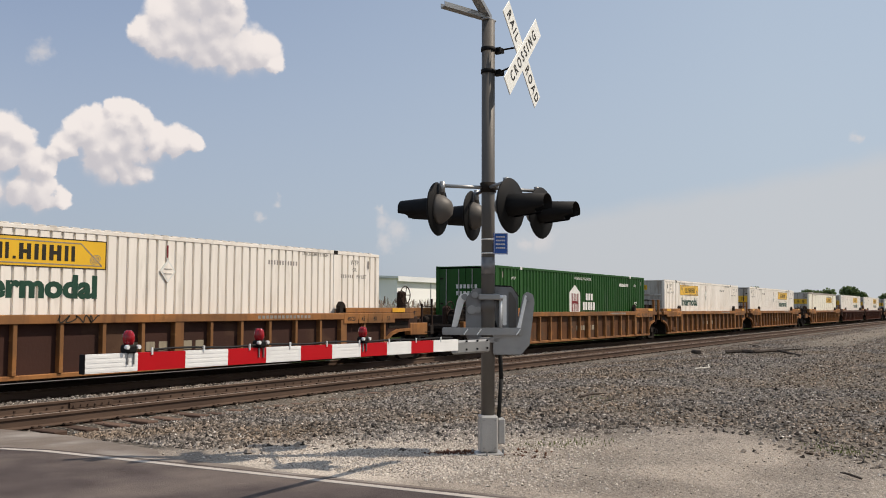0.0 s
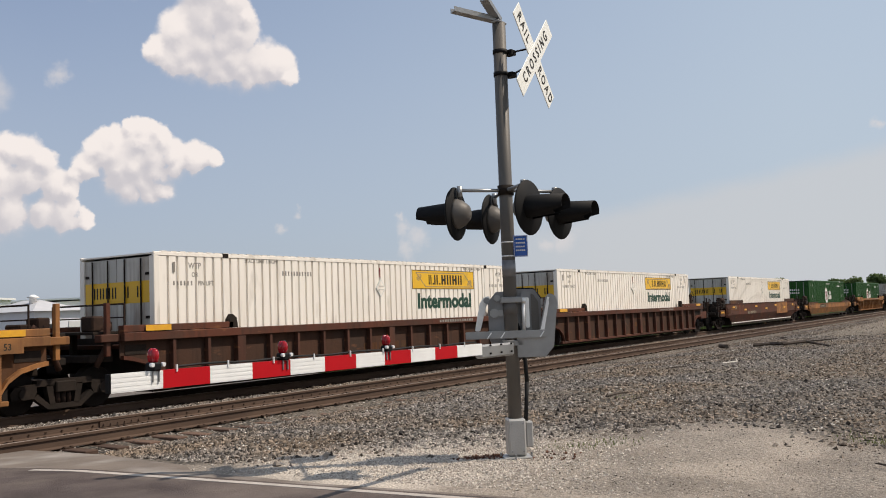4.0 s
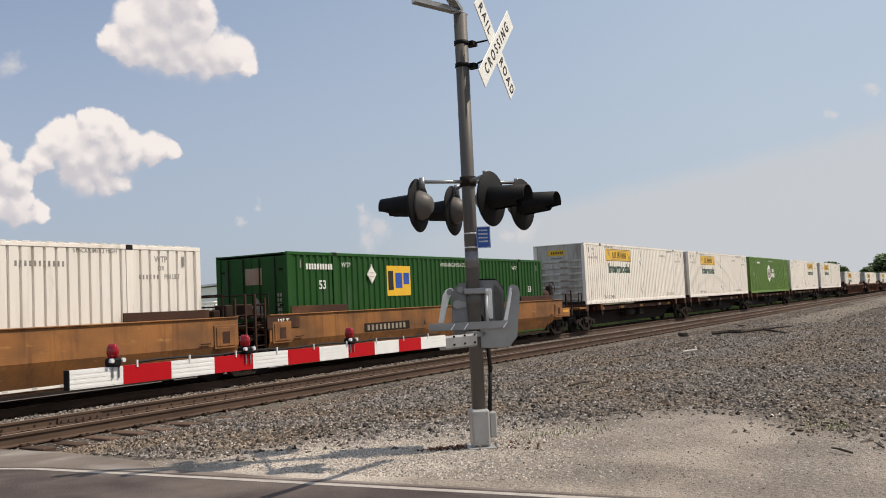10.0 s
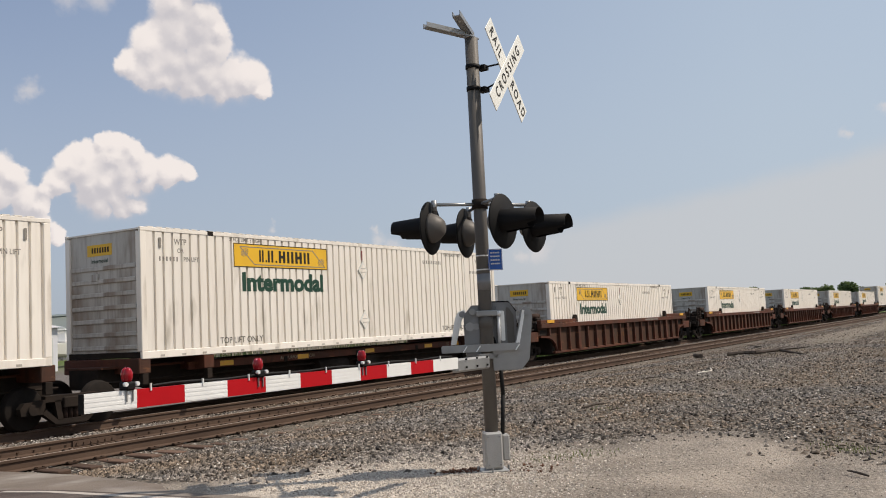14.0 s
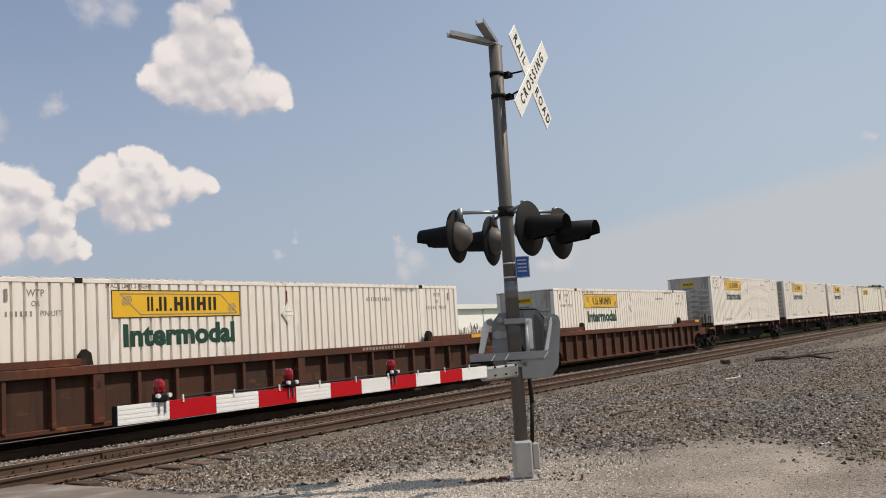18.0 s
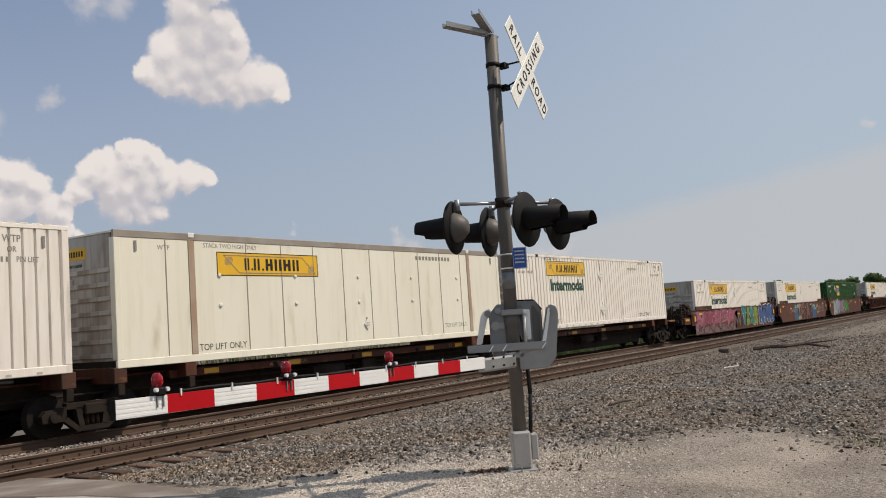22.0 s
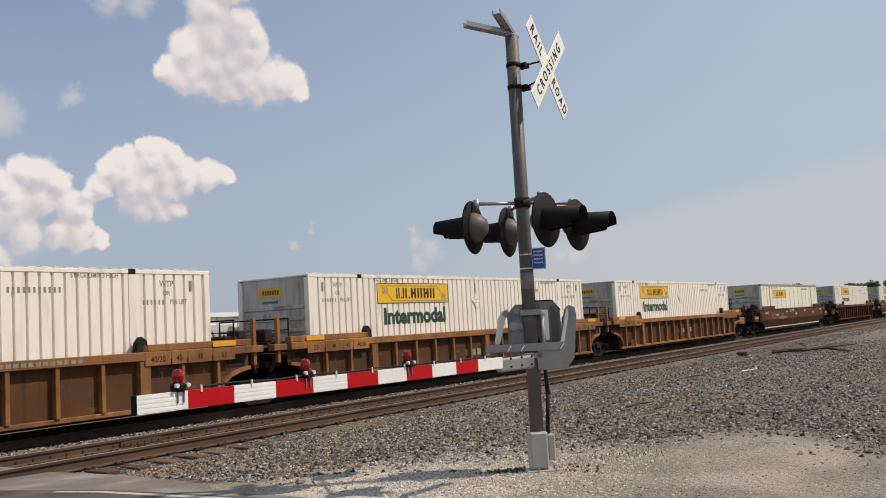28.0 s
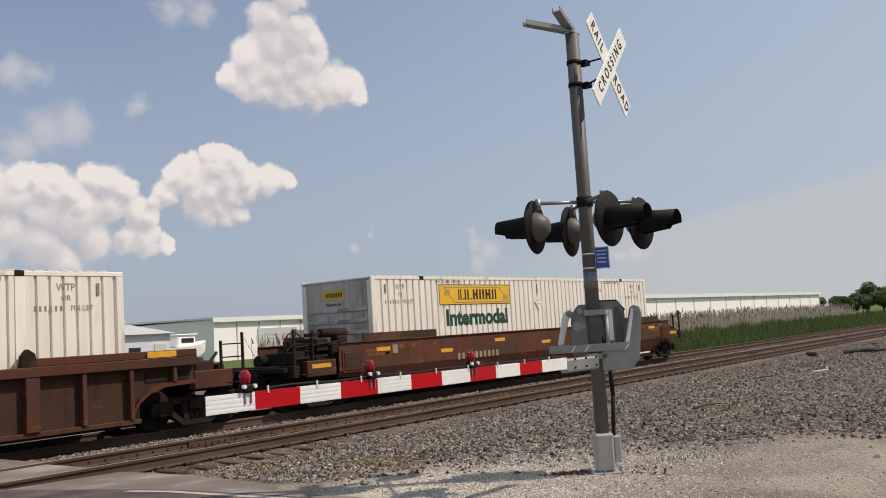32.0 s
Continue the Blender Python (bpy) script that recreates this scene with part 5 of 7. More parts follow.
        rows = [(cx - 0.36, cx - 0.24, cz - 0.42, cz + 0.36), (cx - 0.14, cx - 0.04, cz - 0.42, cz + 0.36), (cx + 0.06, cx + 0.16, cz - 0.42, cz + 0.36), (cx + 0.26, cx + 0.38, cz - 0.42, cz + 0.36),
                (cx - 0.24, cx - 0.14, cz - 0.08, cz + 0.04), (cx - 0.04, cx + 0.06, cz - 0.08, cz + 0.04), (cx + 0.16, cx + 0.26, cz - 0.08, cz + 0.04)]
        part("logo_lettering", bars(rows, f - 0.0045), "maroon", p)
        rows = row_of_bars(8.46, 9.32, 1.68, 1.98, 3, 0.72) + row_of_bars(8.12, 9.56, 1.24, 1.60, 5, 0.74)
        part("name_stencil", bars(rows, f, 0.004), "white_ink", root)
        words_on("stencil", "WARNING HIGH CUBE", 0.18, "white_ink", root, 8.15, f - 0.002, 2.62)
        for x in (1.35, 14.85):
            words_on("stencil", "53'", 0.30, "white_ink", root, x, f - 0.002, 1.52, 0.004)
            words_on("stencil", "WTP", 0.17, "white_ink", root, x - 0.1 if x > 8 else x + 0.1, f - 0.002, 2.45)
        part("number_stencil", bars(row_of_bars(12.6, 13.85, 2.38, 2.52, 10) if kind == "hexagon" else row_of_bars(2.7, 3.8, 2.38, 2.54, 10), f, 0.002), "white_ink", root)
    else:
        p = part("logo_square", bars([(4.69, 6.03, 1.62, 2.56)], f, 0.004), "yellow", root, "square yellow logo with dark bars")
        part("logo_lettering", bars([(4.76, 5.04, 1.80, 2.40)], f - 0.0045), "ink", p)
        part("logo_lettering", bars([(5.16, 5.54, 1.86, 2.34), (5.62, 5.95, 1.98, 2.34)], f - 0.0045), "blue_ink", p)
        hazard_diamond(root, 3.86, 2.28, f, 0.27)
        words_on("stencil", "WARNING HIGH CUBE", 0.19, "white_ink", root, 8.9, f - 0.002, 2.62)
        for x in (1.5, 14.9):
            words_on("stencil", "53", 0.34, "white_ink", root, x, f - 0.002, 1.98 if x < 8 else 1.7, 0.006)
            words_on("stencil", "WTP", 0.20, "white_ink", root, 2.62 if x < 8 else 13.6, f - 0.002, 2.55)
        part("number_stencil", bars(row_of_bars(0.8, 2.0, 2.42, 2.58, 10), f, 0.002), "white_ink", root)
    return root


# ---- railway cars ----
def wheelset():
    bm = bmesh.new()
    tube(bm, (0, -1.0, 0), (0, 1.0, 0), 0.08, 10)
    for s in (-1, 1):
        lathe(bm, [(-0.07, 0.10), (-0.07, 0.40), (-0.06, 0.42), (0.035, 0.425), (0.04, 0.45), (0.07, 0.45), (0.07, 0.36), (0.03, 0.33), (0.03, 0.14), (0.07, 0.10)], (0, -s, 0), (0, s * 0.755, 0), 24)
    return bm


GEAR = {}


def truck_unit(parent, x):
    if not GEAR:
        GEAR["wheelset"] = mesh_of(wheelset(), "wheel")
        bm = bmesh.new()
        # solid ends and bars round two openings
        for q in ([(-1.12, 0.32), (-0.66, 0.32), (-0.60, 0.44), (-0.60, 0.60), (-1.05, 0.56), (-1.14, 0.46)], [(1.12, 0.32), (1.14, 0.46), (1.05, 0.56), (0.60, 0.60), (0.60, 0.44), (0.66, 0.32)],
                  [(-0.60, 0.54), (0.60, 0.54), (0.60, 0.66), (-0.60, 0.66)], [(-0.66, 0.32), (-0.36, 0.09), (0.36, 0.09), (0.66, 0.32), (0.58, 0.40), (0.33, 0.19), (-0.33, 0.19), (-0.58, 0.40)],
                  [(-0.32, 0.18), (-0.20, 0.18), (-0.26, 0.56), (-0.40, 0.56)], [(0.20, 0.18), (0.32, 0.18), (0.40, 0.56), (0.26, 0.56)]):
            prism(bm, q, -0.07, 0.07)
        for s in (-0.875, 0.875):
            tube(bm, (s, -0.12, 0.42), (s, 0.07, 0.42), 0.11, 12)
        GEAR["sideframe"] = mesh_of(bm, "under")
        bm = boxes((-0.22, 0.22, -1.15, 0.0 + 1.15, 0.40, 0.62), (-0.9, 0.9, -0.25, 0.25, 0.48, 0.60), bevel=0.02)
        GEAR["bolster"] = mesh_of(bm, "under")
        bm = bmesh.new()
        for s in (-0.10, 0.02, 0.14):
            tube(bm, (s - 0.02, -1.02, 0.19), (s - 0.02, -1.02, 0.42), 0.055, 8)
        GEAR["spring"] = mesh_of(bm, "truck")
    t = put("truck", GEAR["bolster"], parent, (x, 0, -0.085))
    for s in (-1, 1):
        put("sideframe", GEAR["sideframe"], t, pose(0, s * 1.02, 0, 0, 0, 0 if s < 0 else 180))
        put("wheelset", GEAR["wheelset"], t, (s * 0.875, 0, 0.43))
    put("spring_nest", GEAR["spring"], t)
    return t


def coupler_end(root, s, x, col, gear, tank):
    """Platform, rails, hand brake and coupler at an outer end; s is the end's sign."""
    part("end_platform", boxes(tuple(sorted((s * x, s * 11.0))) + (-1.25, 1.25, 0.86, 0.98), tuple(sorted((s * x, s * 11.1))) + (-0.35, 0.35, 0.62, 0.86), bevel=0.01), "under", root)
    part("end_sill", boxes(tuple(sorted((s * (x + 0.02), s * (x + 1.0)))) + (-1.42, -1.20, 0.72, 1.10), bevel=0.02), col, root)
    if tank:
        part("sill_reflector", boxes(tuple(sorted((s * (x + 0.22), s * (x + 0.84)))) + (-1.426, -1.421, 0.92, 1.02)), "reflector", root)
    part("end_beam", boxes(tuple(sorted((s * 10.65, s * 10.85))) + (-1.40, 1.40, 0.72, 1.02), bevel=0.02), "under", root)
    part("coupler", boxes(tuple(sorted((s * 11.1, s * 11.55))) + (-0.14, 0.14, 0.66, 0.92), bevel=0.03), "truck", root)
    part("air_hose", tubes(((s * 10.9, -0.45, 0.70), (s * 11.15, -0.45, 0.38), 0.03), ((s * 11.15, -0.45, 0.38), (s * 11.4, -0.40, 0.33), 0.03), ((s * 11.4, -0.40, 0.33), (s * 11.55, -0.3, 0.45), 0.03), n=8), "rubber", root)
    for a, y in ((10.78, -1.36), (10.2, -1.36)):
        part("grab_post", tubes(((s * a, y, 0.9), (s * a, y, 1.86 if a > 10.5 else 1.70), 0.036), n=6), "truck", root)
    for rz in (1.62, 1.34):
        part("grab_rail", tubes(((s * 10.25, -1.36, rz), (s * 10.75, -1.36, rz), 0.016), n=6), "under", root)
    part("ladder", tubes(*[((s * 10.3, -1.42, z), (s * 10.7, -1.42, z), 0.014) for z in (0.45, 0.62, 0.80)], n=6), "under", root)
    part("brake_box", boxes(tuple(sorted((s * 9.75, s * 10.3))) + (-0.5, 0.25, 0.98, 1.32), bevel=0.03), "under", root)
    part("air_tank", tubes(((s * (x + 0.3), 0.2, 1.12), (s * (x + 1.1), 0.2, 1.12), 0.16), n=14), "under", root)
    part("valve_housing", boxes(tuple(sorted((s * (x + 0.05), s * (x + 0.45)))) + (-1.15, -0.55, 0.98, 1.28), tuple(sorted((s * (x + 0.12), s * (x + 0.36)))) + (-1.05, -0.70, 1.285, 1.50), bevel=0.03), "truck", root)
    if gear == "low":
        # heavy brake rigging between the deck and the container
        rig = boxes(*[tuple(sorted((s * (x + u0), s * (x + u1)))) + r for u0, u1, r in (
            (-0.70, 0.05, (-1.30, -0.60, 1.16, 1.46)), (0.10, 0.52, (-1.26, -0.80, 1.30, 1.62)), (0.56, 0.80, (-1.20, -0.50, 1.00, 1.52)),
            (0.86, 1.20, (-1.24, -0.90, 1.00, 1.34)), (-0.50, -0.16, (-1.32, -1.02, 1.47, 1.66)))], bevel=0.03)
        part("brake_rigging", rig, "under", root, "black heavy brake rigging")
        part("brake_cylinder", tubes(((s * (x - 0.55), -1.16, 1.74), (s * (x + 0.30), -1.16, 1.74), 0.11), ((s * (x + 0.30), -1.16, 1.74), (s * (x + 0.78), -1.16, 1.70), 0.045), n=12), "truck", root)
        for p, q, r in (((s * (x - 0.3), -1.30, 1.52), (s * (x + 1.2), -1.28, 1.44), 0.030), ((s * (x + 0.2), -1.30, 1.20), (s * (x + 1.3), -1.30, 1.16), 0.030), ((s * (x + 0.66), -1.25, 1.0), (s * (x + 0.62), -1.25, 1.82), 0.026)):
            part("rigging_rod", tubes((p, q, r), n=6), "under", root)
    else:
        part("valve_box", boxes(tuple(sorted((s * (x + 0.12), s * (x + 0.62)))) + (-1.30, -0.95, 1.05, 1.30), tuple(sorted((s * (x + 0.70), s * (x + 0.90)))) + (-1.28, -1.0, 0.98, 1.22), bevel=0.03), "truck", root)
    part("slack_lever", tubes(((s * (x + 0.5), -1.10, 1.10), (s * (x + 0.95), -0.95, 1.45), 0.035), n=6), "truck", root)
    part("train_pipe", tubes(((s * x, -0.95, 1.06), (s * 10.8, -0.95, 1.06), 0.028), n=6), "under", root)
    if gear == "tall" and tank:
        part("air_reservoir", tubes(((s * (x - 1.15), -0.85, 1.72), (s * (x - 0.25), -0.85, 1.72), 0.19), ((s * (x - 1.19), -0.85, 1.72), (s * (x - 1.15), -0.85, 1.72), 0.15), n=16), "truck", root, "rusty air reservoir")
        part("reservoir_stand", boxes(tuple(sorted((s * (x - 1.0), s * (x - 0.4)))) + (-1.0, -0.7, 1.16, 1.55)), "truck", root)
    for hz, hy in (((1.52, -0.72),) if gear == "low" else ((1.98, -0.72),) if gear == "tall" else ()):
        bm = bmesh.new()
        c = Vector((s * 10.2, hy, hz))
        n = 20
        for k in range(n):
            a, b = 2 * math.pi * k / n, 2 * math.pi * (k + 1) / n
            tube(bm, c + Vector((0.28 * math.cos(a), 0, 0.28 * math.sin(a))), c + Vector((0.28 * math.cos(b), 0, 0.28 * math.sin(b))), 0.017, 6, caps=False)
        for k in range(5):
            a = 2 * math.pi * k / 5
            tube(bm, c, c + Vector((0.28 * math.cos(a), 0.0, 0.28 * math.sin(a))), 0.014, 6)
        part("brake_wheel", bm, "truck", root, "rusty spoked hand-brake wheel")
        part("brake_stand", boxes(tuple(sorted((s * 10.05, s * 10.35))) + (-0.68, -0.45, 0.98, hz + 0.12), bevel=0.06), "truck", root)


def inner_end(root, s, x, col, ribbed):
    part("end_platform", boxes(tuple(sorted((s * x, s * 9.50))) + (-1.2, 1.2, 0.84, 0.98), bevel=0.01), "under", root)
    if ribbed:
        part("end_post", boxes((s * 9.20 - 0.05, s * 9.20 + 0.05, -1.40, -1.30, 0.95, 2.04), bevel=0.008), col, root)
        part("post_foot", boxes(tuple(sorted((s * 8.95, s * 9.42))) + (-1.46, -1.24, 1.24, 1.40), bevel=0.015), col, root)
        part("cable_loom", tubes(((s * 9.0, -1.1, 1.5), (s * 9.15, -1.25, 1.15), 0.05), ((s * 9.15, -1.25, 1.15), (s * 9.35, -1.2, 0.75), 0.06), ((s * 8.9, -1.0, 1.6), (s * 9.2, -1.1, 1.35), 0.07), n=8), "lip", root)
    else:
        for u in (8.98, 9.34):
            part("end_post", boxes((s * u - 0.030, s * u + 0.030, -1.40, -1.34, 0.55, 2.02 if u > 9.2 else 1.92), bevel=0.006), "lip", root)
        part("ladder_rungs", tubes(*[((s * 8.98, -1.37, 0.72 + 0.26 * k), (s * 9.34, -1.37, 0.72 + 0.26 * k), 0.016) for k in range(5)], n=6), "lip", root)
    part("cross_walk", boxes(tuple(sorted((s * 8.62, s * 9.46))) + (-1.26, 1.26, 1.40, 1.46), bevel=0.008), "under", root, "dark grating walkway")
    for wy in (-1.15, 0.0, 1.15):
        part("walk_bracket", boxes(tuple(sorted((s * 8.98, s * 9.10))) + (wy - 0.05, wy + 0.05, 0.98, 1.40)), "under", root)
    part("valve_stand", boxes(tuple(sorted((s * 9.02, s * 9.30))) + (-1.02, -0.62, 1.46, 1.78), tuple(sorted((s * 8.72, s * 8.98))) + (-0.90, -0.40, 1.462, 1.66), bevel=0.03), "truck", root, "rusty brake valve on the walkway")
    part("hand_rail", tubes(((s * 8.70, -1.24, 1.46), (s * 8.70, -1.24, 2.02), 0.022), ((s * 8.70, -1.24, 2.02), (s * 8.70, 1.24, 2.02), 0.022), ((s * 8.70, 1.24, 2.02), (s * 8.70, 1.24, 1.46), 0.022), ((s * 8.70, -1.24, 1.74), (s * 8.70, 1.24, 1.74), 0.016), n=6), "truck", root)
    part("brake_chain", tubes(((s * 9.1, -1.1, 1.62), (s * 8.9, -1.28, 1.26), 0.014), ((s * 8.9, -1.28, 1.26), (s * 9.3, -1.25, 1.02), 0.014), n=5), "under", root)
    part("end_grab", tubes(((s * 8.9, -1.30, 1.30), (s * 9.28, -1.30, 1.30), 0.018), n=6), "under", root)
    part("drawbar", boxes(tuple(sorted((s * (x - 0.2), s * 9.54))) + (-0.22, 0.22, 0.60, 0.84), bevel=0.03), "under", root)


ARCH = [(7.95, 0.22), (8.00, 0.42), (8.14, 0.62), (8.38, 0.78), (8.72, 0.87)]


def well_body(root, col, panel, style, lo, hi):
    """The side walls with their chords and ribs, from -lo to hi."""
    y = 1.40
    if style == "ribbed":
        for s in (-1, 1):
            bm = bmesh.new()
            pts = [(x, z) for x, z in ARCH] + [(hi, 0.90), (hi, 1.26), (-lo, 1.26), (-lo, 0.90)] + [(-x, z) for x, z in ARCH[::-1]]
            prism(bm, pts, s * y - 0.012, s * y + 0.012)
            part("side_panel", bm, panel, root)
            for e in (-1, 1):
                bm = bmesh.new()
                far = lo if e < 0 else hi
                run_of = [(7.70, 0.22)] + ARCH + [(far - 0.02, 0.90)]
                for (ax, az), (bx, bz) in zip(run_of, run_of[1:]):
                    q = [(e * ax, az - 0.03), (e * bx, bz - 0.03), (e * bx, bz + 0.05), (e * ax, az + 0.05)]
                    prism(bm, q if e > 0 else q[::-1], s * 1.46 - 0.06, s * 1.46 + 0.06)
                part("end_gusset", bm, col, root, "arched flange over the truck")
                # black panel stands in for the shade of the deep recess here
                part("end_recess", boxes(tuple(sorted((e * 8.30, e * ((lo if e < 0 else hi) - 0.12)))) + (s * 1.42 - 0.006, s * 1.42 + 0.006, 0.96, 1.16)), "under", root, "near-black panel painted for the shade of an end recess")
            part("top_chord", boxes((-lo, hi, s * 1.47 - 0.10, s * 1.47 + 0.10, 1.24, 1.42), bevel=0.012), col, root)
            part("side_sill", boxes((-8.15, 8.15, s * 1.45 - 0.06, s * 1.45 + 0.06, 0.19, 0.28), bevel=0.01), col, root)
            rib = boxes((-0.045, 0.045, s * 1.475 - 0.068, s * 1.475 + 0.068, 0.28, 1.245), bevel=0.008)
            rm = mesh_of(rib, col)
            big = mesh_of(boxes((-0.13, 0.13, s * 1.48 - 0.075, s * 1.48 + 0.075, 0.28, 1.245), bevel=0.01), col)
            short = mesh_of(boxes((-0.045, 0.045, s * 1.475 - 0.068, s * 1.475 + 0.068, 0.93, 1.245), bevel=0.008), col)
            k0 = int((lo - 0.2) / 0.975)
            for k in range(-k0, k0 + 1):
                x = k * 0.975 + 0.15
                if x < -lo + 0.1 or x > hi - 0.1:
                    continue
                near_end = abs(x) > 8.0
                put("rib", short if near_end else (big if k in (-6, 0, 6) else rm), root, (x, 0, 0))
            for e, a, b in ((-1, -lo, -5.95), (1, 5.95, hi)):
                part("raised_chord", boxes((a, b, s * 1.47 - 0.08, s * 1.47 + 0.11, 1.424, 1.57), bevel=0.012), col, root)
            if s < 0:
                for e in (-1, 1):
                    xe = -lo + 0.5 if e < 0 else hi - 1.2
                    part("end_reflector", boxes((xe + 0.02, xe + 0.68, -1.585, -1.581, 1.44, 1.56)), "reflector", root)
                    bm = bmesh.new()
                    prism(bm, [(e * 5.95 - 0.14, 1.425), (e * 5.95 + 0.14, 1.425), (e * 5.95 + 0.10, 1.66), (e * 5.95 - 0.02, 1.74), (e * 5.95 - 0.12, 1.62)], -1.55, -1.40)
                    part("container_lock", bm, "under", root, "dark steel container lock")
                rows = row_of_bars(-1.0, 1.1, 0.62, 0.82, 6)
                part("number_stencil", bars(rows, -1.414, 0.003), "spray_cream" if col == "tan" else "tan_panel", root)
                rows = row_of_bars(2.6, 4.6, 1.29, 1.37, 14)
                part("notice_stencil", bars(rows, -1.571, 0.002), "small_ink", root)
                if lo > 9.2:
                    words_on("end_letter", "B", 0.20, "ink", root, -5.70, -1.559, 1.02, bold=0.004, squeeze=0.8)
                for e in (-1, 1) if col == "tan" else ():
                    for x0, x1, size in ((5.98, 6.62, "40/20"), (6.65, 7.05, "45"), (7.08, 7.74, "48"), (7.77, 8.40, "53")):
                        part("size_plate", boxes(tuple(sorted((e * x0, e * x1))) + (-1.578, -1.5715, 1.13, 1.405), bevel=0.002), col, root)
                        words_on("size_marking", size, 0.17, "ink", root, e * (x0 + x1) / 2, -1.5795, 1.25, bold=0.003, squeeze=0.95)
                    part("corner_reflector", boxes((e * 7.0 - 0.2, e * 7.0 + 0.2, -1.518, -1.514, 0.30, 0.55)), "tan_panel", root)
    else:
        low = style == "low"
        top = 1.17 if low else 1.46
        fold = col == "tan"
        lean = col in ("tan", "brown")
        for s in (-1, 1):
            bm = bmesh.new()
            if lean:
                prism(bm, [(-lo, 0.80), (hi, 0.80), (hi, top), (-lo, top)], s * 1.47 - 0.02, s * 1.47 + 0.02)
            else:
                pts = [(-7.9, 0.10), (7.9, 0.10), (8.1, 0.22), (8.35, 0.50), (8.7, 0.62), (hi, 0.64), (hi, 1.46), (-lo, 1.46), (-lo, 0.64), (-8.7, 0.62), (-8.35, 0.50), (-8.1, 0.22)]
                prism(bm, pts, s * 1.47 - 0.02, s * 1.47 + 0.02)
            part("side_panel", bm, col, root)
            if lean:
                # the lower side leans inward under the upper one, sloped to shade it
                bm = bmesh.new()
                last = None
                for x, zb in ((-lo, 0.64), (-8.7, 0.62), (-8.35, 0.50), (-8.1, 0.30), (-7.9, 0.20), (0, 0.20), (7.9, 0.20), (8.1, 0.30), (8.35, 0.50), (8.7, 0.62), (hi, 0.64)):
                    y1 = 1.49 - 0.40 * (0.80 - zb)
                    row = [bm.verts.new((x, s * 1.489, 0.80)), bm.verts.new((x, s * y1, zb)), bm.verts.new((x, s * (y1 - 0.03), zb)), bm.verts.new((x, s * 1.455, 0.80))]
                    if last:
                        for k in range(3):
                            bm.faces.new((last[k], row[k], row[k + 1], last[k + 1]))
                    last = row
                bmesh.ops.recalc_face_normals(bm, faces=bm.faces[:])
                part("lower_side", bm, col, root, "lower side sloped inward to fall in shade")
            part("top_chord", boxes((-lo, hi, s * 1.47 - 0.06, s * 1.47 + 0.035, top - 0.005, top + 0.025), bevel=0.008), col, root)
            for a, b in ((-lo + (0.3 if low else 0.9), -5.6), (5.6, hi - (0.3 if low else 0.9))):
                part("raised_lip", boxes((a, b, s * 1.44 - 0.02, s * 1.44 + 0.02, top + 0.026, top + (0.15 if low else 0.22)), bevel=0.006), "lip", root, "rust-dark raised lip")
            if s < 0:
                if not low and not fold:
                    for k in range(7):
                        x = -lo + 1.6 + k * (lo + hi - 3.2) / 6
                        part("side_reflector", boxes((x - 0.26, x + 0.26, -1.495, -1.491, 1.02 if k % 2 else 1.20, 1.12 if k % 2 else 1.30)), "reflector", root)
                    part("stencil_block", bars(row_of_bars(-7.8, -6.7, 1.02, 1.24, 3) + row_of_bars(6.2, 7.6, 1.18, 1.28, 9) + row_of_bars(6.2, 7.4, 1.02, 1.10, 9), -1.4905, 0.002), "tan_panel", root)
                if col == "brown":
                    for e in (-1, 1):
                        for x, size in ((5.75, "40"), (6.65, "45"), (7.15, "48"), (7.95, "53")):
                            words_on("size_marking", size, 0.17, "faded_yellow", root, e * x, -1.4915, 1.28, bold=0.004, squeeze=0.9)
                        x = e * 8.05
                        part("faded_notice", bars(row_of_bars(x - 0.42, x + 0.42, 1.20, 1.27, 9, 0.8) + row_of_bars(x - 0.42, x + 0.42, 1.10, 1.17, 8, 0.8), -1.4905, 0.002), "faded_yellow", root, "faded yellow notice")
                        part("pale_label", boxes((x + 0.55, x + 0.75, -1.494, -1.4905, 1.12, 1.34)), "spray_cream", root, "pale paper label")
                if fold:
                    part("number_plate_panel", boxes((-4.9, -2.5, -1.494, -1.4905, 0.82, 1.08)), "under", root, "dark stencil panel")
                    words_on("end_letter", "A", 0.24, "ink", root, -1.6, -1.4935, 0.95, bold=0.005)
                    part("capacity_plate", boxes((-lo - 0.10, -lo + 1.15, -1.512, -1.491, 1.12, top - 0.02), bevel=0.004), "lip", root, "dark capacity plate")
                    words_on("capacity_marking", "125 T", 0.24, "white_ink", root, -lo + 0.5, -1.5145, top - 0.19, bold=0.005, squeeze=0.8)
                part("number_stencil", bars(row_of_bars(-4.75, -2.65, 0.87 if fold else 0.78, 1.03 if fold else 0.96, 10, 0.55), -1.4945, 0.002), "spray_cream", root)
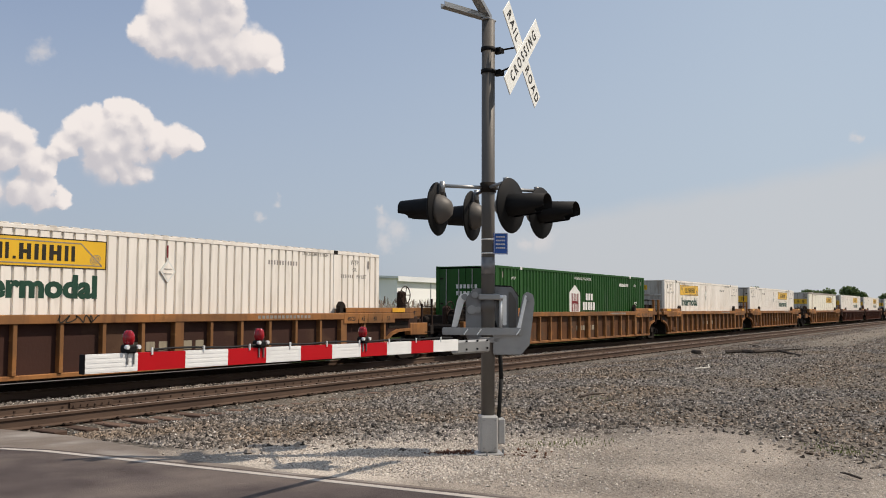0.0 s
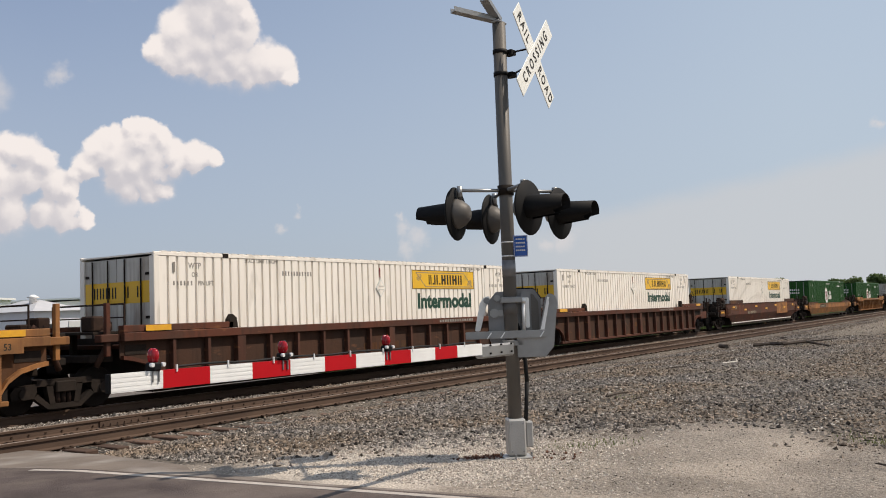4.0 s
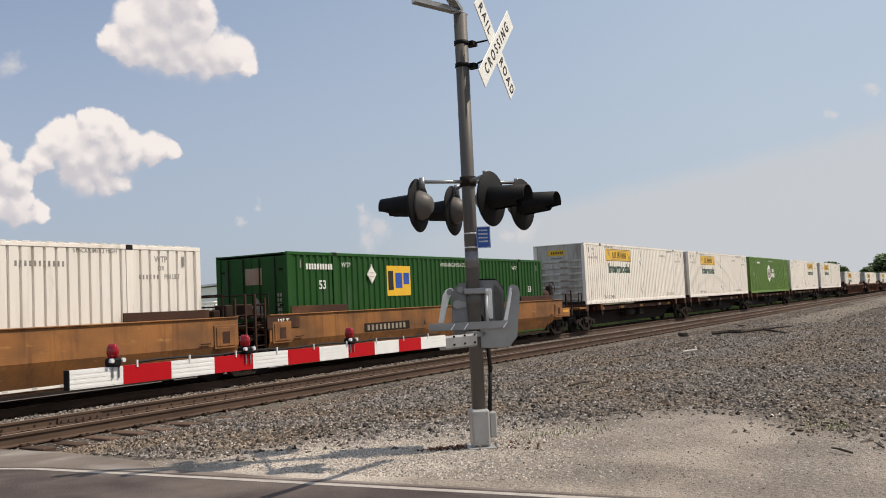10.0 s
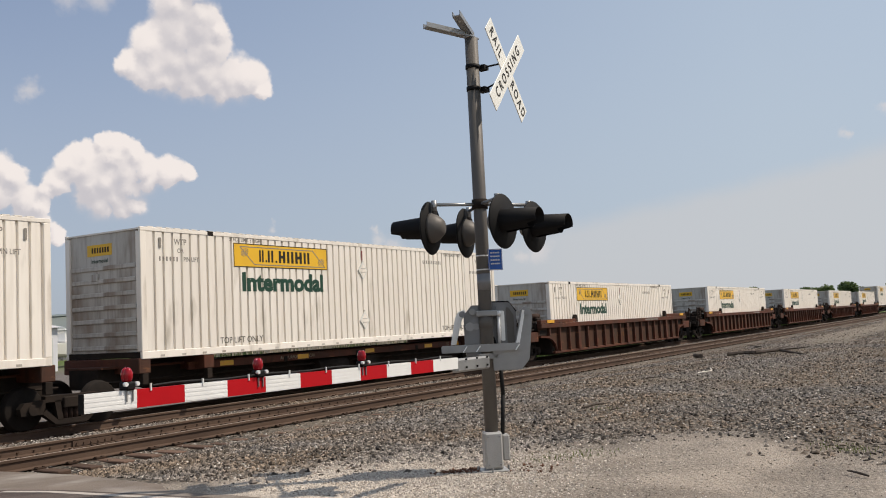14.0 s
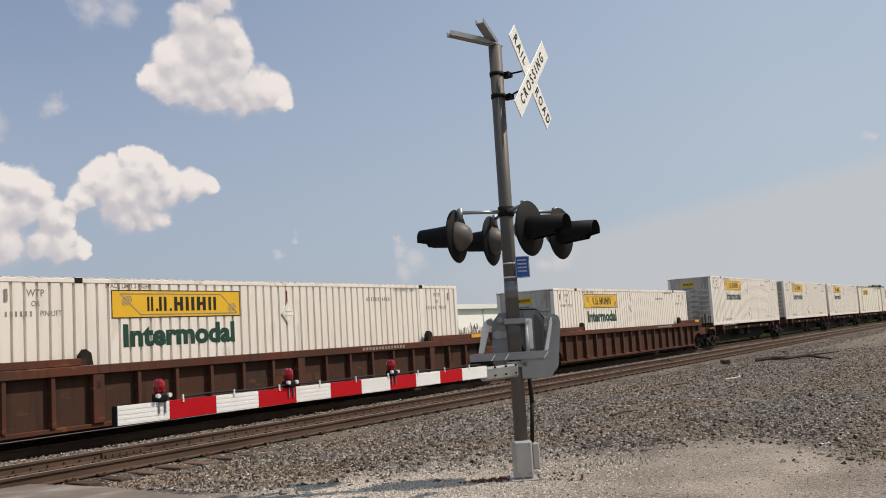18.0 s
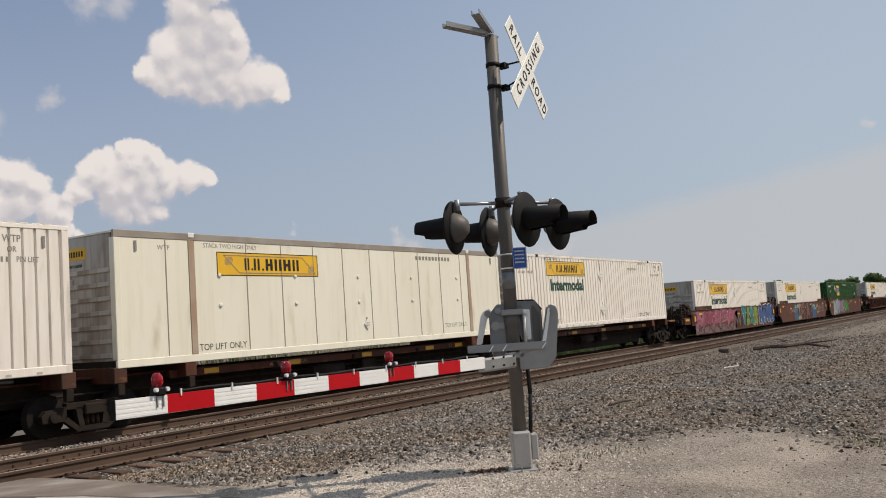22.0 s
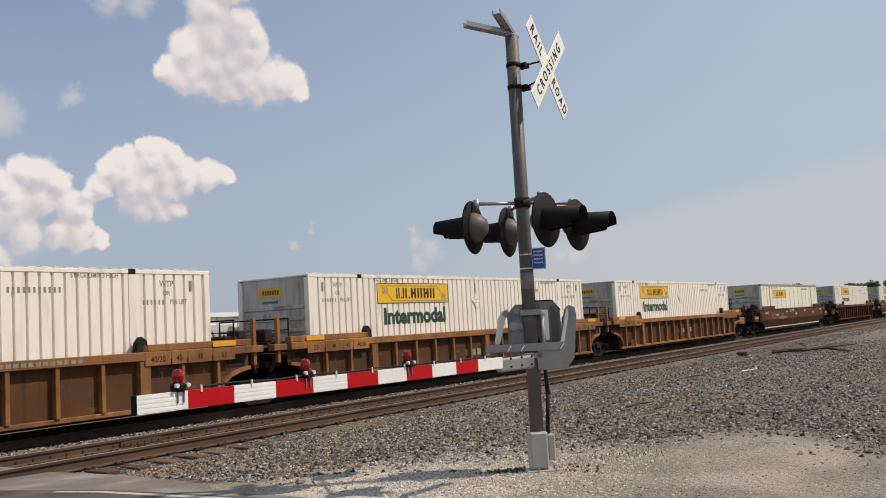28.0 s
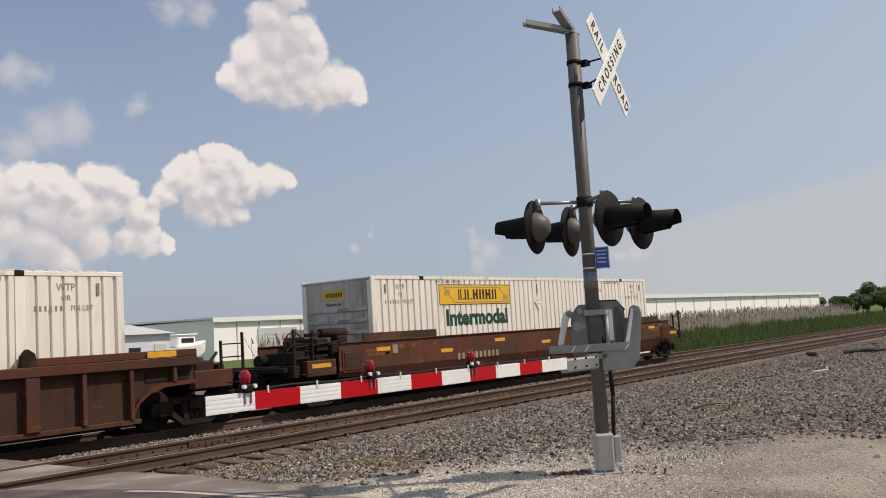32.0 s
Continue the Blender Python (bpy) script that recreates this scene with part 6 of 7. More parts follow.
                for e in (-1, 1):
                    x = -lo + 0.45 if e < 0 else hi - 0.45
                    ez = 1.12 if low else 1.30
                    part("end_box", boxes((x - 0.36, x + 0.36, -1.515, -1.491, 0.74, ez), (x - 0.30, x + 0.30, -1.535, -1.516, 0.80, ez - 0.06), bevel=0.006), col, root)
                    if col == "brown":
                        part("grille_plate", boxes((x - 0.24, x + 0.24, -1.541, -1.537, 0.86, ez - 0.10)), "lip", root, "dark plate ruled with pale lines")
                        rows = [(x - 0.24 + 0.155 * k, x - 0.225 + 0.155 * k, 0.86, ez - 0.10) for k in range(4)] + [(x - 0.24, x + 0.24, z, z + 0.014) for z in (0.86, 1.02, ez - 0.114)]
                        part("stencil", bars(rows, -1.5415, 0.002), "tan_panel", root)
                    else:
                        part("end_reflector", boxes((x - 0.12, x + 0.12, -1.541, -1.537, 0.86, 1.04 if low else 1.14)), "lip" if fold else "reflector", root)
                part("grab_iron", tubes(((hi - 1.25, -1.53, 0.88), (hi - 0.95, -1.53, 0.88), 0.014), n=6), "under", root)
                part("grab_iron", tubes(((-lo + 0.95, -1.53, 0.88), (-lo + 1.25, -1.53, 0.88), 0.014), n=6), "under", root)
    part("well_floor", boxes((-8.1, 8.1, -1.38, 1.38, 0.14, 0.21)), "under", root)
    for e, a in ((-1, -8.15), (1, 8.15)):
        part("end_bulkhead", boxes((a - 0.05, a + 0.05, -1.38, 1.38, 0.21, 1.30)), "under", root)
        part("end_deck", boxes(tuple(sorted((a, a + e * 0.62))) + (-1.38, 1.38, 1.08, 1.16)), col, root)


def well_car(style, col, left, right):
    """left, right: 'c' an outer end with a coupler, 'j' joined to the next unit."""
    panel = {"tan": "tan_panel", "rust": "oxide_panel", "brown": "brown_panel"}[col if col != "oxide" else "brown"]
    words = {"tan": "dusty tan-yellow", "rust": "tan and rust-brown", "brown": "dirty brown", "oxide": "red-brown"}[col]
    col = "tan" if col == "rust" else col
    side = "steel-ribbed sides" if style == "ribbed" else "smooth flat sides"
    root = tagged(new("well_car"), f"{words} double-stack well car with {side}", "railway car", "cars of the train")
    lo, hi = (9.45 if left == "c" else 8.95), (9.45 if right == "c" else 8.95)
    well_body(root, col, panel, style, lo, hi)
    for s, kind, x in ((-1, left, lo), (1, right, hi)):
        if kind == "c":
            other = right if s < 0 else left
            coupler_end(root, s, x, col, "low" if s < 0 else ("tall" if other == "j" else "plain"), style != "ribbed")
            truck_unit(root, s * 9.75)
        else:
            inner_end(root, s, x, col, style == "ribbed")
            if s > 0:
                truck_unit(root, 9.55)
    return root


def spine_car(left, right):
    root = tagged(new("spine_car"), "brown skeleton spine car with a container on its saddles", "railway car", "cars of the train")
    lo = 9.0 if left == "c" else 8.5
    hi = 9.0 if right == "c" else 8.5
    bm = bmesh.new()
    prism(bm, [(-lo, 0.55), (-6.9, 0.55), (-5.6, 0.16), (5.6, 0.16), (6.9, 0.55), (hi, 0.55), (hi, 0.98), (-lo, 0.98)], -0.48, 0.48)
    part("centre_beam", bm, "under", root)
    part("beam_flange", boxes((-lo, hi, -0.62, 0.62, 0.98, 1.03), bevel=0.008), "brown", root)
    part("side_channel", boxes((-6.4, 6.4, -0.98, -0.90, 0.84, 1.02), bevel=0.01), "brown", root)
    part("side_channel", boxes((-6.4, 6.4, 0.90, 0.98, 0.84, 1.02), bevel=0.01), "brown", root)
    for x in (-7.9, -6.05, 6.05, 7.9):
        part("saddle", boxes((x - 0.16, x + 0.16, -1.28, 1.28, 0.86, 1.19), bevel=0.015), "brown", root)
        part("saddle_pin", boxes((x - 0.08, x + 0.08, -1.30, -1.18, 0.62, 0.86), bevel=0.01), "under", root)
    for x in (-3.1, 0.0, 3.1):
        part("cross_arm", boxes((x - 0.06, x + 0.06, -1.0, 1.0, 0.82, 0.97)), "under", root)
    for x in (-5.2, -2.4, 0.6, 3.8, 5.5):
        part("side_reflector", boxes((x - 0.22, x + 0.22, -0.985, -0.981, 0.87, 0.99)), "reflector", root)
    words_on("stencil", "ALL PURPOSE SPINE CAR", 0.125, "spray_cream", root, -2.6, -0.983, 0.93)
    words_on("stencil", "53", 0.16, "spray_cream", root, 5.0, -0.983, 0.93)
    part("brake_pipe", tubes(((-lo, -0.7, 0.70), (hi, -0.7, 0.70), 0.03), n=6), "under", root)
    part("air_tank", tubes(((-1.6, -0.72, 0.62), (-0.3, -0.72, 0.62), 0.19), n=14), "under", root)
    part("control_valve", boxes((0.5, 1.1, -0.90, -0.5, 0.45, 0.82), bevel=0.03), "under", root)
    part("trailer_hitch", boxes((6.7, 7.3, -0.45, 0.45, 1.03, 1.13), bevel=0.03), "galv", root)
    for s, kind, x in ((-1, left, 9.0), (1, right, 9.0)):
        if kind == "c":
            part("end_platform", boxes(tuple(sorted((s * 8.2, s * 9.0))) + (-1.35, 1.35, 0.98, 1.06), bevel=0.01), "tan", root)
            part("coupler", boxes(tuple(sorted((s * 9.0, s * 9.38))) + (-0.14, 0.14, 0.66, 0.92), bevel=0.03), "truck", root)
            part("grab_post", tubes(((s * 8.95, -1.3, 0.6), (s * 8.95, -1.3, 1.75), 0.022), ((s * 8.6, -1.3, 1.0), (s * 8.6, -1.3, 1.75), 0.022), ((s * 8.6, -1.3, 1.7), (s * 8.95, -1.3, 1.7), 0.018), n=6), "under", root)
            truck_unit(root, s * 7.7)
        elif s > 0:
            truck_unit(root, 8.55)
    return root


# ---- train make-up: distance of each container's leading end, container, doors leading, car style, colour, ends ----
TRAIN = [
    (5.95, "white", 0, "ribbed", "rust", "jc"), (29.39, "hexagon", 0, "ribbed", "tan", "cj"), (48.82, "white", 0, "ribbed", "tan", "jj"), (68.33, "white", 1, "ribbed", "tan", "jc"),
    (91.69, "smooth", 1, "ribbed", "tan", "cj"), (111.45, "white", 1, "ribbed", "brown", "jj"), (131.10, "white", 1, "ribbed", "brown", "jc"), (154.98, "white", 1, "smooth", "brown", "cc"),
    (178.32, "hexagon", 0, "low", "tan", "cc"), (201.73, "hexagon", 0, "ribbed", "tan", "cc"), (225.07, "white", 0, "smooth", "tan", "cj"), (244.28, "white", 0, "smooth", "tan", "jj"),
    (263.53, "square", 0, "smooth", "tan", "jc"), (284.50, "white", 0, "spine", "", "cj"), (301.75, "white", 0, "spine", "", "jj"), (319.05, "bright", 0, "spine", "", "jj"),
    (336.38, "white", 1, "spine", "", "jj"), (354.71, "white", 0, "spine", "", "jc"), (375.55, "white", 0, "ribbed", "brown", "cc"), (399.02, "white", 0, "ribbed", "brown", "cc"),
    (422.34, "white", 0, "ribbed", "brown", "cc"), (445.72, "white", 0, "ribbed", "brown", "cc"), (469.01, "white", 0, "ribbed", "brown", "cc"), (489.84, "white", 0, "spine", "", "cj"),
    (508.18, "white", 0, "spine", "", "jj"), (525.39, "white", 0, "spine", "", "jj"), (542.58, "smooth", 0, "spine", "", "jj"), (559.69, "white", 0, "spine", "", "jc"),
    (580.72, "white", 0, "smooth", "oxide", "cj"), (600.05, "white", 0, "smooth", "oxide", "jj"), (619.37, "square", 0, "smooth", "oxide", "jc"), (642.80, "white", 0, "ribbed", "brown", "cc"),
    (666.19, "white", 0, "ribbed", "tan", "cj"), (685.61, "white", 0, "ribbed", "tan", "jj"), (705.08, "white", 0, "ribbed", "tan", "jc"), (728.45, "smooth", 0, "smooth", "brown", "cc"),
    (751.78, "white", 0, "ribbed", "brown", "cc"), (775.11, "white", 0, "smooth", "brown", "cc"),
]


def run(t):
    """How far the train has gone by t seconds."""
    return 24.6738 * t - 0.41364 * t * t / 32 - 0.58216 * t ** 3 / 1024


FORMS = {
    "bar": [[(0.08, 0.90), (0.92, 0.93)], [(0.52, 0.88), (0.44, 0.08)]],
    "beam": [[(0.15, 0.92), (0.88, 0.94)], [(0.52, 0.9), (0.46, 0.1)], [(0.10, 0.07), (0.84, 0.09)]],
    "comb": [[(0.86, 0.93), (0.22, 0.90), (0.16, 0.08)], [(0.2, 0.50), (0.74, 0.52)]],
    "cross": [[(0.14, 0.92), (0.48, 0.50), (0.42, 0.08)], [(0.88, 0.94), (0.52, 0.50), (0.86, 0.06)]],
    "loop": [[(0.18, 0.05), (0.22, 0.93), (0.66, 0.95), (0.84, 0.76), (0.64, 0.54), (0.30, 0.50)], [(0.48, 0.48), (0.88, 0.06)]],
    "gable": [[(0.06, 0.05), (0.40, 0.92), (0.58, 0.92), (0.92, 0.05)], [(0.30, 0.36), (0.72, 0.36)]],
    "zig": [[(0.10, 0.06), (0.16, 0.92), (0.80, 0.10), (0.88, 0.94)]],
    "wave": [[(0.04, 0.15), (0.14, 0.88), (0.34, 0.30), (0.50, 0.90), (0.72, 0.12), (0.80, 0.70), (0.98, 0.90)]],
    "ring": [[(0.50 + 0.38 * math.cos(a), 0.50 + 0.40 * math.sin(a)) for a in [k * math.pi / 5 for k in range(11)]]],
}


def ribbon_paint(bm, pts, half, y, step=0.00025, taper=0.0):
    """A flat painted band along pts (x, z), blunt at its ends and laid in thin coats."""
    n, last = 0, len(pts) - 1
    wide = [half * (1 + taper * (0.5 - k / last)) for k in range(last + 1)]
    for k, ((ax, az), (bx, bz)) in enumerate(zip(pts, pts[1:])):
        d = math.hypot(bx - ax, bz - az) or 1.0
        dx, dz = (bx - ax) / d, (bz - az) / d
        p, q = wide[k], wide[k + 1]
        if k == 0:
            ax, az = ax - dx * p * 0.55, az - dz * p * 0.55
        if k == last - 1:
            bx, bz = bx + dx * q * 0.55, bz + dz * q * 0.55
        bm.faces.new([bm.verts.new((px, y - step * n, pz)) for px, pz in ((ax + dz * p, az - dx * p), (bx + dz * q, bz - dx * q), (bx - dz * q, bz + dx * q), (ax - dz * p, az + dx * p))])
        n += 1
    for (px, pz), w in list(zip(pts, wide))[1:-1]:
        bm.faces.new([bm.verts.new((px + w * math.cos(q * math.pi / 4 + 0.4), y - step * n, pz + w * math.sin(q * math.pi / 4 + 0.4))) for q in range(8)])
        n += 1


def piece(root, cells, z0, z1, fat=1.0, y=-1.4912):
    """A row of sprayed shapes: x0, x1, form, fill and outline paint."""
    rnd = random.Random(round(100 * (cells[0][0] + 20)))
    for x0, x1, form, fill, rim in cells:
        lean = rnd.uniform(-0.10, 0.16)
        lo, hi = z0 + rnd.uniform(-0.05, 0.06), z1 + rnd.uniform(-0.07, 0.05)
        w, h = x1 - x0, hi - lo
        strokes = [[(x0 + (u + lean * (v - 0.5) + rnd.uniform(-0.05, 0.05)) * w, lo + (v + rnd.uniform(-0.04, 0.04)) * h) for u, v in line] for line in FORMS[form]]
        half = (0.185 * min(w, h) + 0.02) * fat
        for name, paint, extra, lift in (("spray_outline", rim, 0.034, 0.002), ("spray_paint", fill, 0.0, 0.009)):
            bm = bmesh.new()
            for j, line in enumerate(strokes):
                ribbon_paint(bm, line, half + extra, y - lift - 0.0032 * j, taper=0.35)
            part(name, bm, paint, root, "sprayed graffiti shape" if lift > 0.005 else "sprayed outline of a graffiti shape")
        # thin scratches and a paler gleam over the fill
        bm = bmesh.new()
        for j, line in enumerate(strokes):
            (ax, az), (bx, bz) = line[0], line[1]
            ribbon_paint(bm, [(ax - half * 0.5, az + half * 0.2), (ax * 0.6 + bx * 0.4 - half * 0.6, az * 0.6 + bz * 0.4)], 0.008, y - 0.0165 - 0.001 * j)
            ribbon_paint(bm, [(bx + half * 0.5, bz - half * 0.3), (ax * 0.3 + bx * 0.7 + half * 0.3, az * 0.3 + bz * 0.7 + 0.1), (ax * 0.5 + bx * 0.5 + half * 0.7, az * 0.5 + bz * 0.5)], 0.010, y - 0.0185 - 0.001 * j)
        part("spray_line", bm, "ink" if rim == "white_ink" else "spray_pale", root)


def backdrop_paint(root, x0, x1, z0, z1, paint, seed, y=-1.4912):
    """An uneven sprayed field behind a row of shapes."""
    rnd = random.Random(seed)
    n = max(4, int((x1 - x0) / 0.45))
    low = [(x0 + (x1 - x0) * k / n, z0 + rnd.uniform(0, 0.10)) for k in range(n + 1)]
    high = [(x0 + (x1 - x0) * k / n, z1 - rnd.uniform(0, 0.16)) for k in range(n + 1)]
    bm = bmesh.new()
    for k in range(n):
        bm.faces.new([bm.verts.new((px, y - 0.0006, pz)) for px, pz in (low[k], low[k + 1], high[k + 1], high[k])])
    part("spray_field", bm, paint, root, "sprayed field behind the graffiti")


def squiggle(root, seed, x0, x1, z0, z1, mat, y, loops=5, half=0.014):
    """A thin sprayed line that loops along a car's side."""
    rnd = random.Random(seed)
    pts = []
    n = loops * 14
    a0 = rnd.uniform(0, 6)
    for k in range(n + 1):
        u = k / n
        a = a0 + u * loops * 2 * math.pi
        r = 0.5 + 0.35 * math.sin(3.1 * a0 + u * 9)
        pts.append(Vector((x0 + (x1 - x0) * u + (x1 - x0) / loops * 0.55 * r * math.cos(a), (z0 + z1) / 2 + (z1 - z0) * 0.5 * math.sin(a * (1 + 0.1 * math.sin(u * 7))))))
    bm = bmesh.new()
    last = None
    for k, p in enumerate(pts):
        d = (pts[min(k + 1, n)] - pts[max(k - 1, 0)]).normalized()
        e = Vector((-d.y, d.x)) * half
        row = [bm.verts.new((p.x + e.x, y, p.y + e.y)), bm.verts.new((p.x - e.x, y, p.y - e.y))]
        if last:
            bm.faces.new((last[0], last[1], row[1], row[0]))
        last = row
    part("spray_line", bm, mat, root, "loose sprayed scrawl")


SPRAY = {
    28: [((-9.0, -0.5, 0.60, 1.41, "spray_pink"), [(-8.8, -7.3, "zig", "spray_pink", "spray_pale"), (-7.5, -5.6, "wave", "spray_rose", "ink"), (-5.8, -4.2, "gable", "spray_pink", "ink"),
          (-4.3, -2.7, "comb", "spray_rose", "spray_pale"), (-2.8, -1.2, "gable", "spray_pink", "ink")], 0.52, 1.34, 0.95),
         ((-9.0, -0.9, 0.10, 0.60, "spray_mauve"), [(-8.6, -7.2, "wave", "spray_dark", "spray_mauve"), (-6.9, -5.3, "zig", "spray_dark", "spray_mauve"), (-5.2, -3.6, "cross", "spray_dark", "spray_mauve"), (-3.5, -1.3, "wave", "ink", "spray_mauve")], 0.12, 0.56, 0.42),
         ((-1.2, 0.45, 0.12, 1.30, "brown_panel"), [(-1.3, 0.40, "wave", "spray_mauve", "ink")], 0.30, 1.05, 0.32),
         ((0.42, 4.32, 0.26, 1.41, "ink"), [(0.50, 1.58, "bar", "spray_teal", "white_ink"), (1.50, 2.36, "beam", "spray_lime", "ink"), (2.28, 3.26, "cross", "spray_teal", "white_ink"), (3.22, 4.26, "loop", "spray_lime", "white_ink")], 0.36, 1.34, 1.15),
         ((4.9, 8.6, 0.30, 0.62, "spray_cyan"), [(4.80, 5.74, "zig", "spray_blue", "white_ink"), (5.60, 6.45, "comb", "spray_blue", "white_ink"), (6.32, 7.25, "gable", "spray_blue", "white_ink"), (7.12, 7.98, "loop", "spray_blue", "white_ink"), (7.86, 8.75, "gable", "spray_blue", "white_ink")], 0.36, 1.40, 1.1)],
    29: [((-3.8, -2.6, 0.14, 1.38, "spray_cyan"), [(-3.75, -2.65, "wave", "spray_blue", "ink")], 0.24, 1.0, 0.5),
         ((-2.6, 2.8, 0.14, 1.36, "spray_dark"), [(-2.6, -1.5, "beam", "spray_cream", "ink"), (-1.6, -0.4, "comb", "maroon", "spray_cream"), (-0.5, 0.7, "zig", "brown_panel", "spray_cream"), (0.6, 1.7, "gable", "maroon", "spray_cream"), (1.6, 2.8, "zig", "spray_dark", "spray_cream")], 0.20, 1.30, 0.58),
         ((2.8, 4.35, 0.12, 1.36, "spray_cyan"), [(2.85, 4.25, "wave", "spray_blue", "ink")], 0.16, 0.80, 0.7), (None, [(4.45, 5.42, "ring", "rust_post", "brown")], 0.40, 1.30, 0.45)],
    30: [((-6.4, -3.9, 0.40, 1.20, "spray_teal"), [(-6.7, -5.3, "zig", "spray_pale", "white_ink"), (-5.4, -3.8, "loop", "spray_pale", "ink")], 0.24, 1.34, 1.1),
         ((-4.0, -1.6, 0.30, 1.38, "spray_violet"), [(-3.9, -1.7, "cross", "spray_violet", "spray_cream")], 0.28, 1.32, 1.2), (None, [(-1.8, -0.4, "zig", "spray_green", "white_ink"), (-0.6, 0.9, "gable", "spray_green", "ink")], 0.34, 1.34, 1.0)],
}

SCRAWL = {
    0: [(2, -2.95, -2.05, 1.26, 1.40, "ink", -1.574)],
    7: [(11, 4.0, 4.9, 0.74, 1.34, "lip", -1.4942, 4)],
    28: [(21, 1.6, 4.0, 0.70, 0.80, "ink", -1.517, 9, 0.008), (22, 5.2, 6.6, 1.06, 1.26, "ink", -1.517, 6, 0.008)],
    35: [(4, -6.9, -5.1, 0.86, 1.20, "spray_cream", -1.4985, 6), (5, -4.9, -3.6, 0.84, 1.20, "spray_cream", -1.4985, 4), (6, -1.96, -0.6, 1.22, 1.42, "white_ink", -1.4985)],
    29: [(7, 5.7, 7.5, 0.55, 1.15, "spray_pale", -1.4985, 7, 0.011), (12, -5.3, -3.9, 0.70, 1.10, "spray_cream", -1.4985, 6, 0.010), (13, -3.7, -2.7, 1.08, 1.28, "white_ink", -1.515, 6, 0.012),
         (14, 3.0, 3.9, 1.05, 1.24, "white_ink", -1.515, 5, 0.013), (15, 3.3, 4.1, 0.84, 1.00, "white_ink", -1.515, 4, 0.013)],
    30: [(16, 1.2, 3.4, 0.95, 1.12, "spray_cream", -1.4985, 6, 0.011)],
    16: [(8, -2.0, -1.0, 0.85, 1.0, "white_ink", -0.986)],
}

CARS = []
BOXES = []


def stretch(car, k=1.012):
    """Draws a car's parts out along its length; trucks only move."""
    for ob in car.children:
        if ob.name.startswith("truck"):
            ob.location.x *= k
        else:
            ob.matrix_basis = Matrix.Diagonal((k, 1, 1, 1)) @ ob.matrix_basis
    return car


def train():
    cars, cans = {}, {}
    for k, (s, can, rev, style, col, ends) in enumerate(TRAIN):
        key = (style, col, ends)
        centre = s + CL / 2
        if style != "spine" and (k in SPRAY or k in SCRAWL):
            car = stretch(well_car(style, col, *ends))
        elif key not in cars:
            cars[key] = stretch(spine_car(*ends) if style == "spine" else well_car(style, col, *ends))
            car = cars[key]
        else:
            car = copy_thing(cars[key], Matrix())
        CARS.append((car, centre))
        for j, (field, cells, z0, z1, fat) in enumerate(SPRAY.get(k, ())):
            if field:
                backdrop_paint(car, *field, 10 * k + j)
            piece(car, cells, z0, z1, fat)
        if k == 7:
            part("repainted_patch", bars([(2.95, 6.15, 0.66, 1.44)], -1.4912, 0.0015), "tan", car, "lighter repainted patch")
        for sp in SCRAWL.get(k, ()):
            squiggle(car, *sp)
        key = (can, rev)
        if key not in cans:
            cans[key] = container(can, bool(rev))
            box_ob = cans[key]
        else:
            box_ob = copy_thing(cans[key], Matrix())
        BOXES.append((box_ob, s, 1.125 if style == "spine" else 0.205))


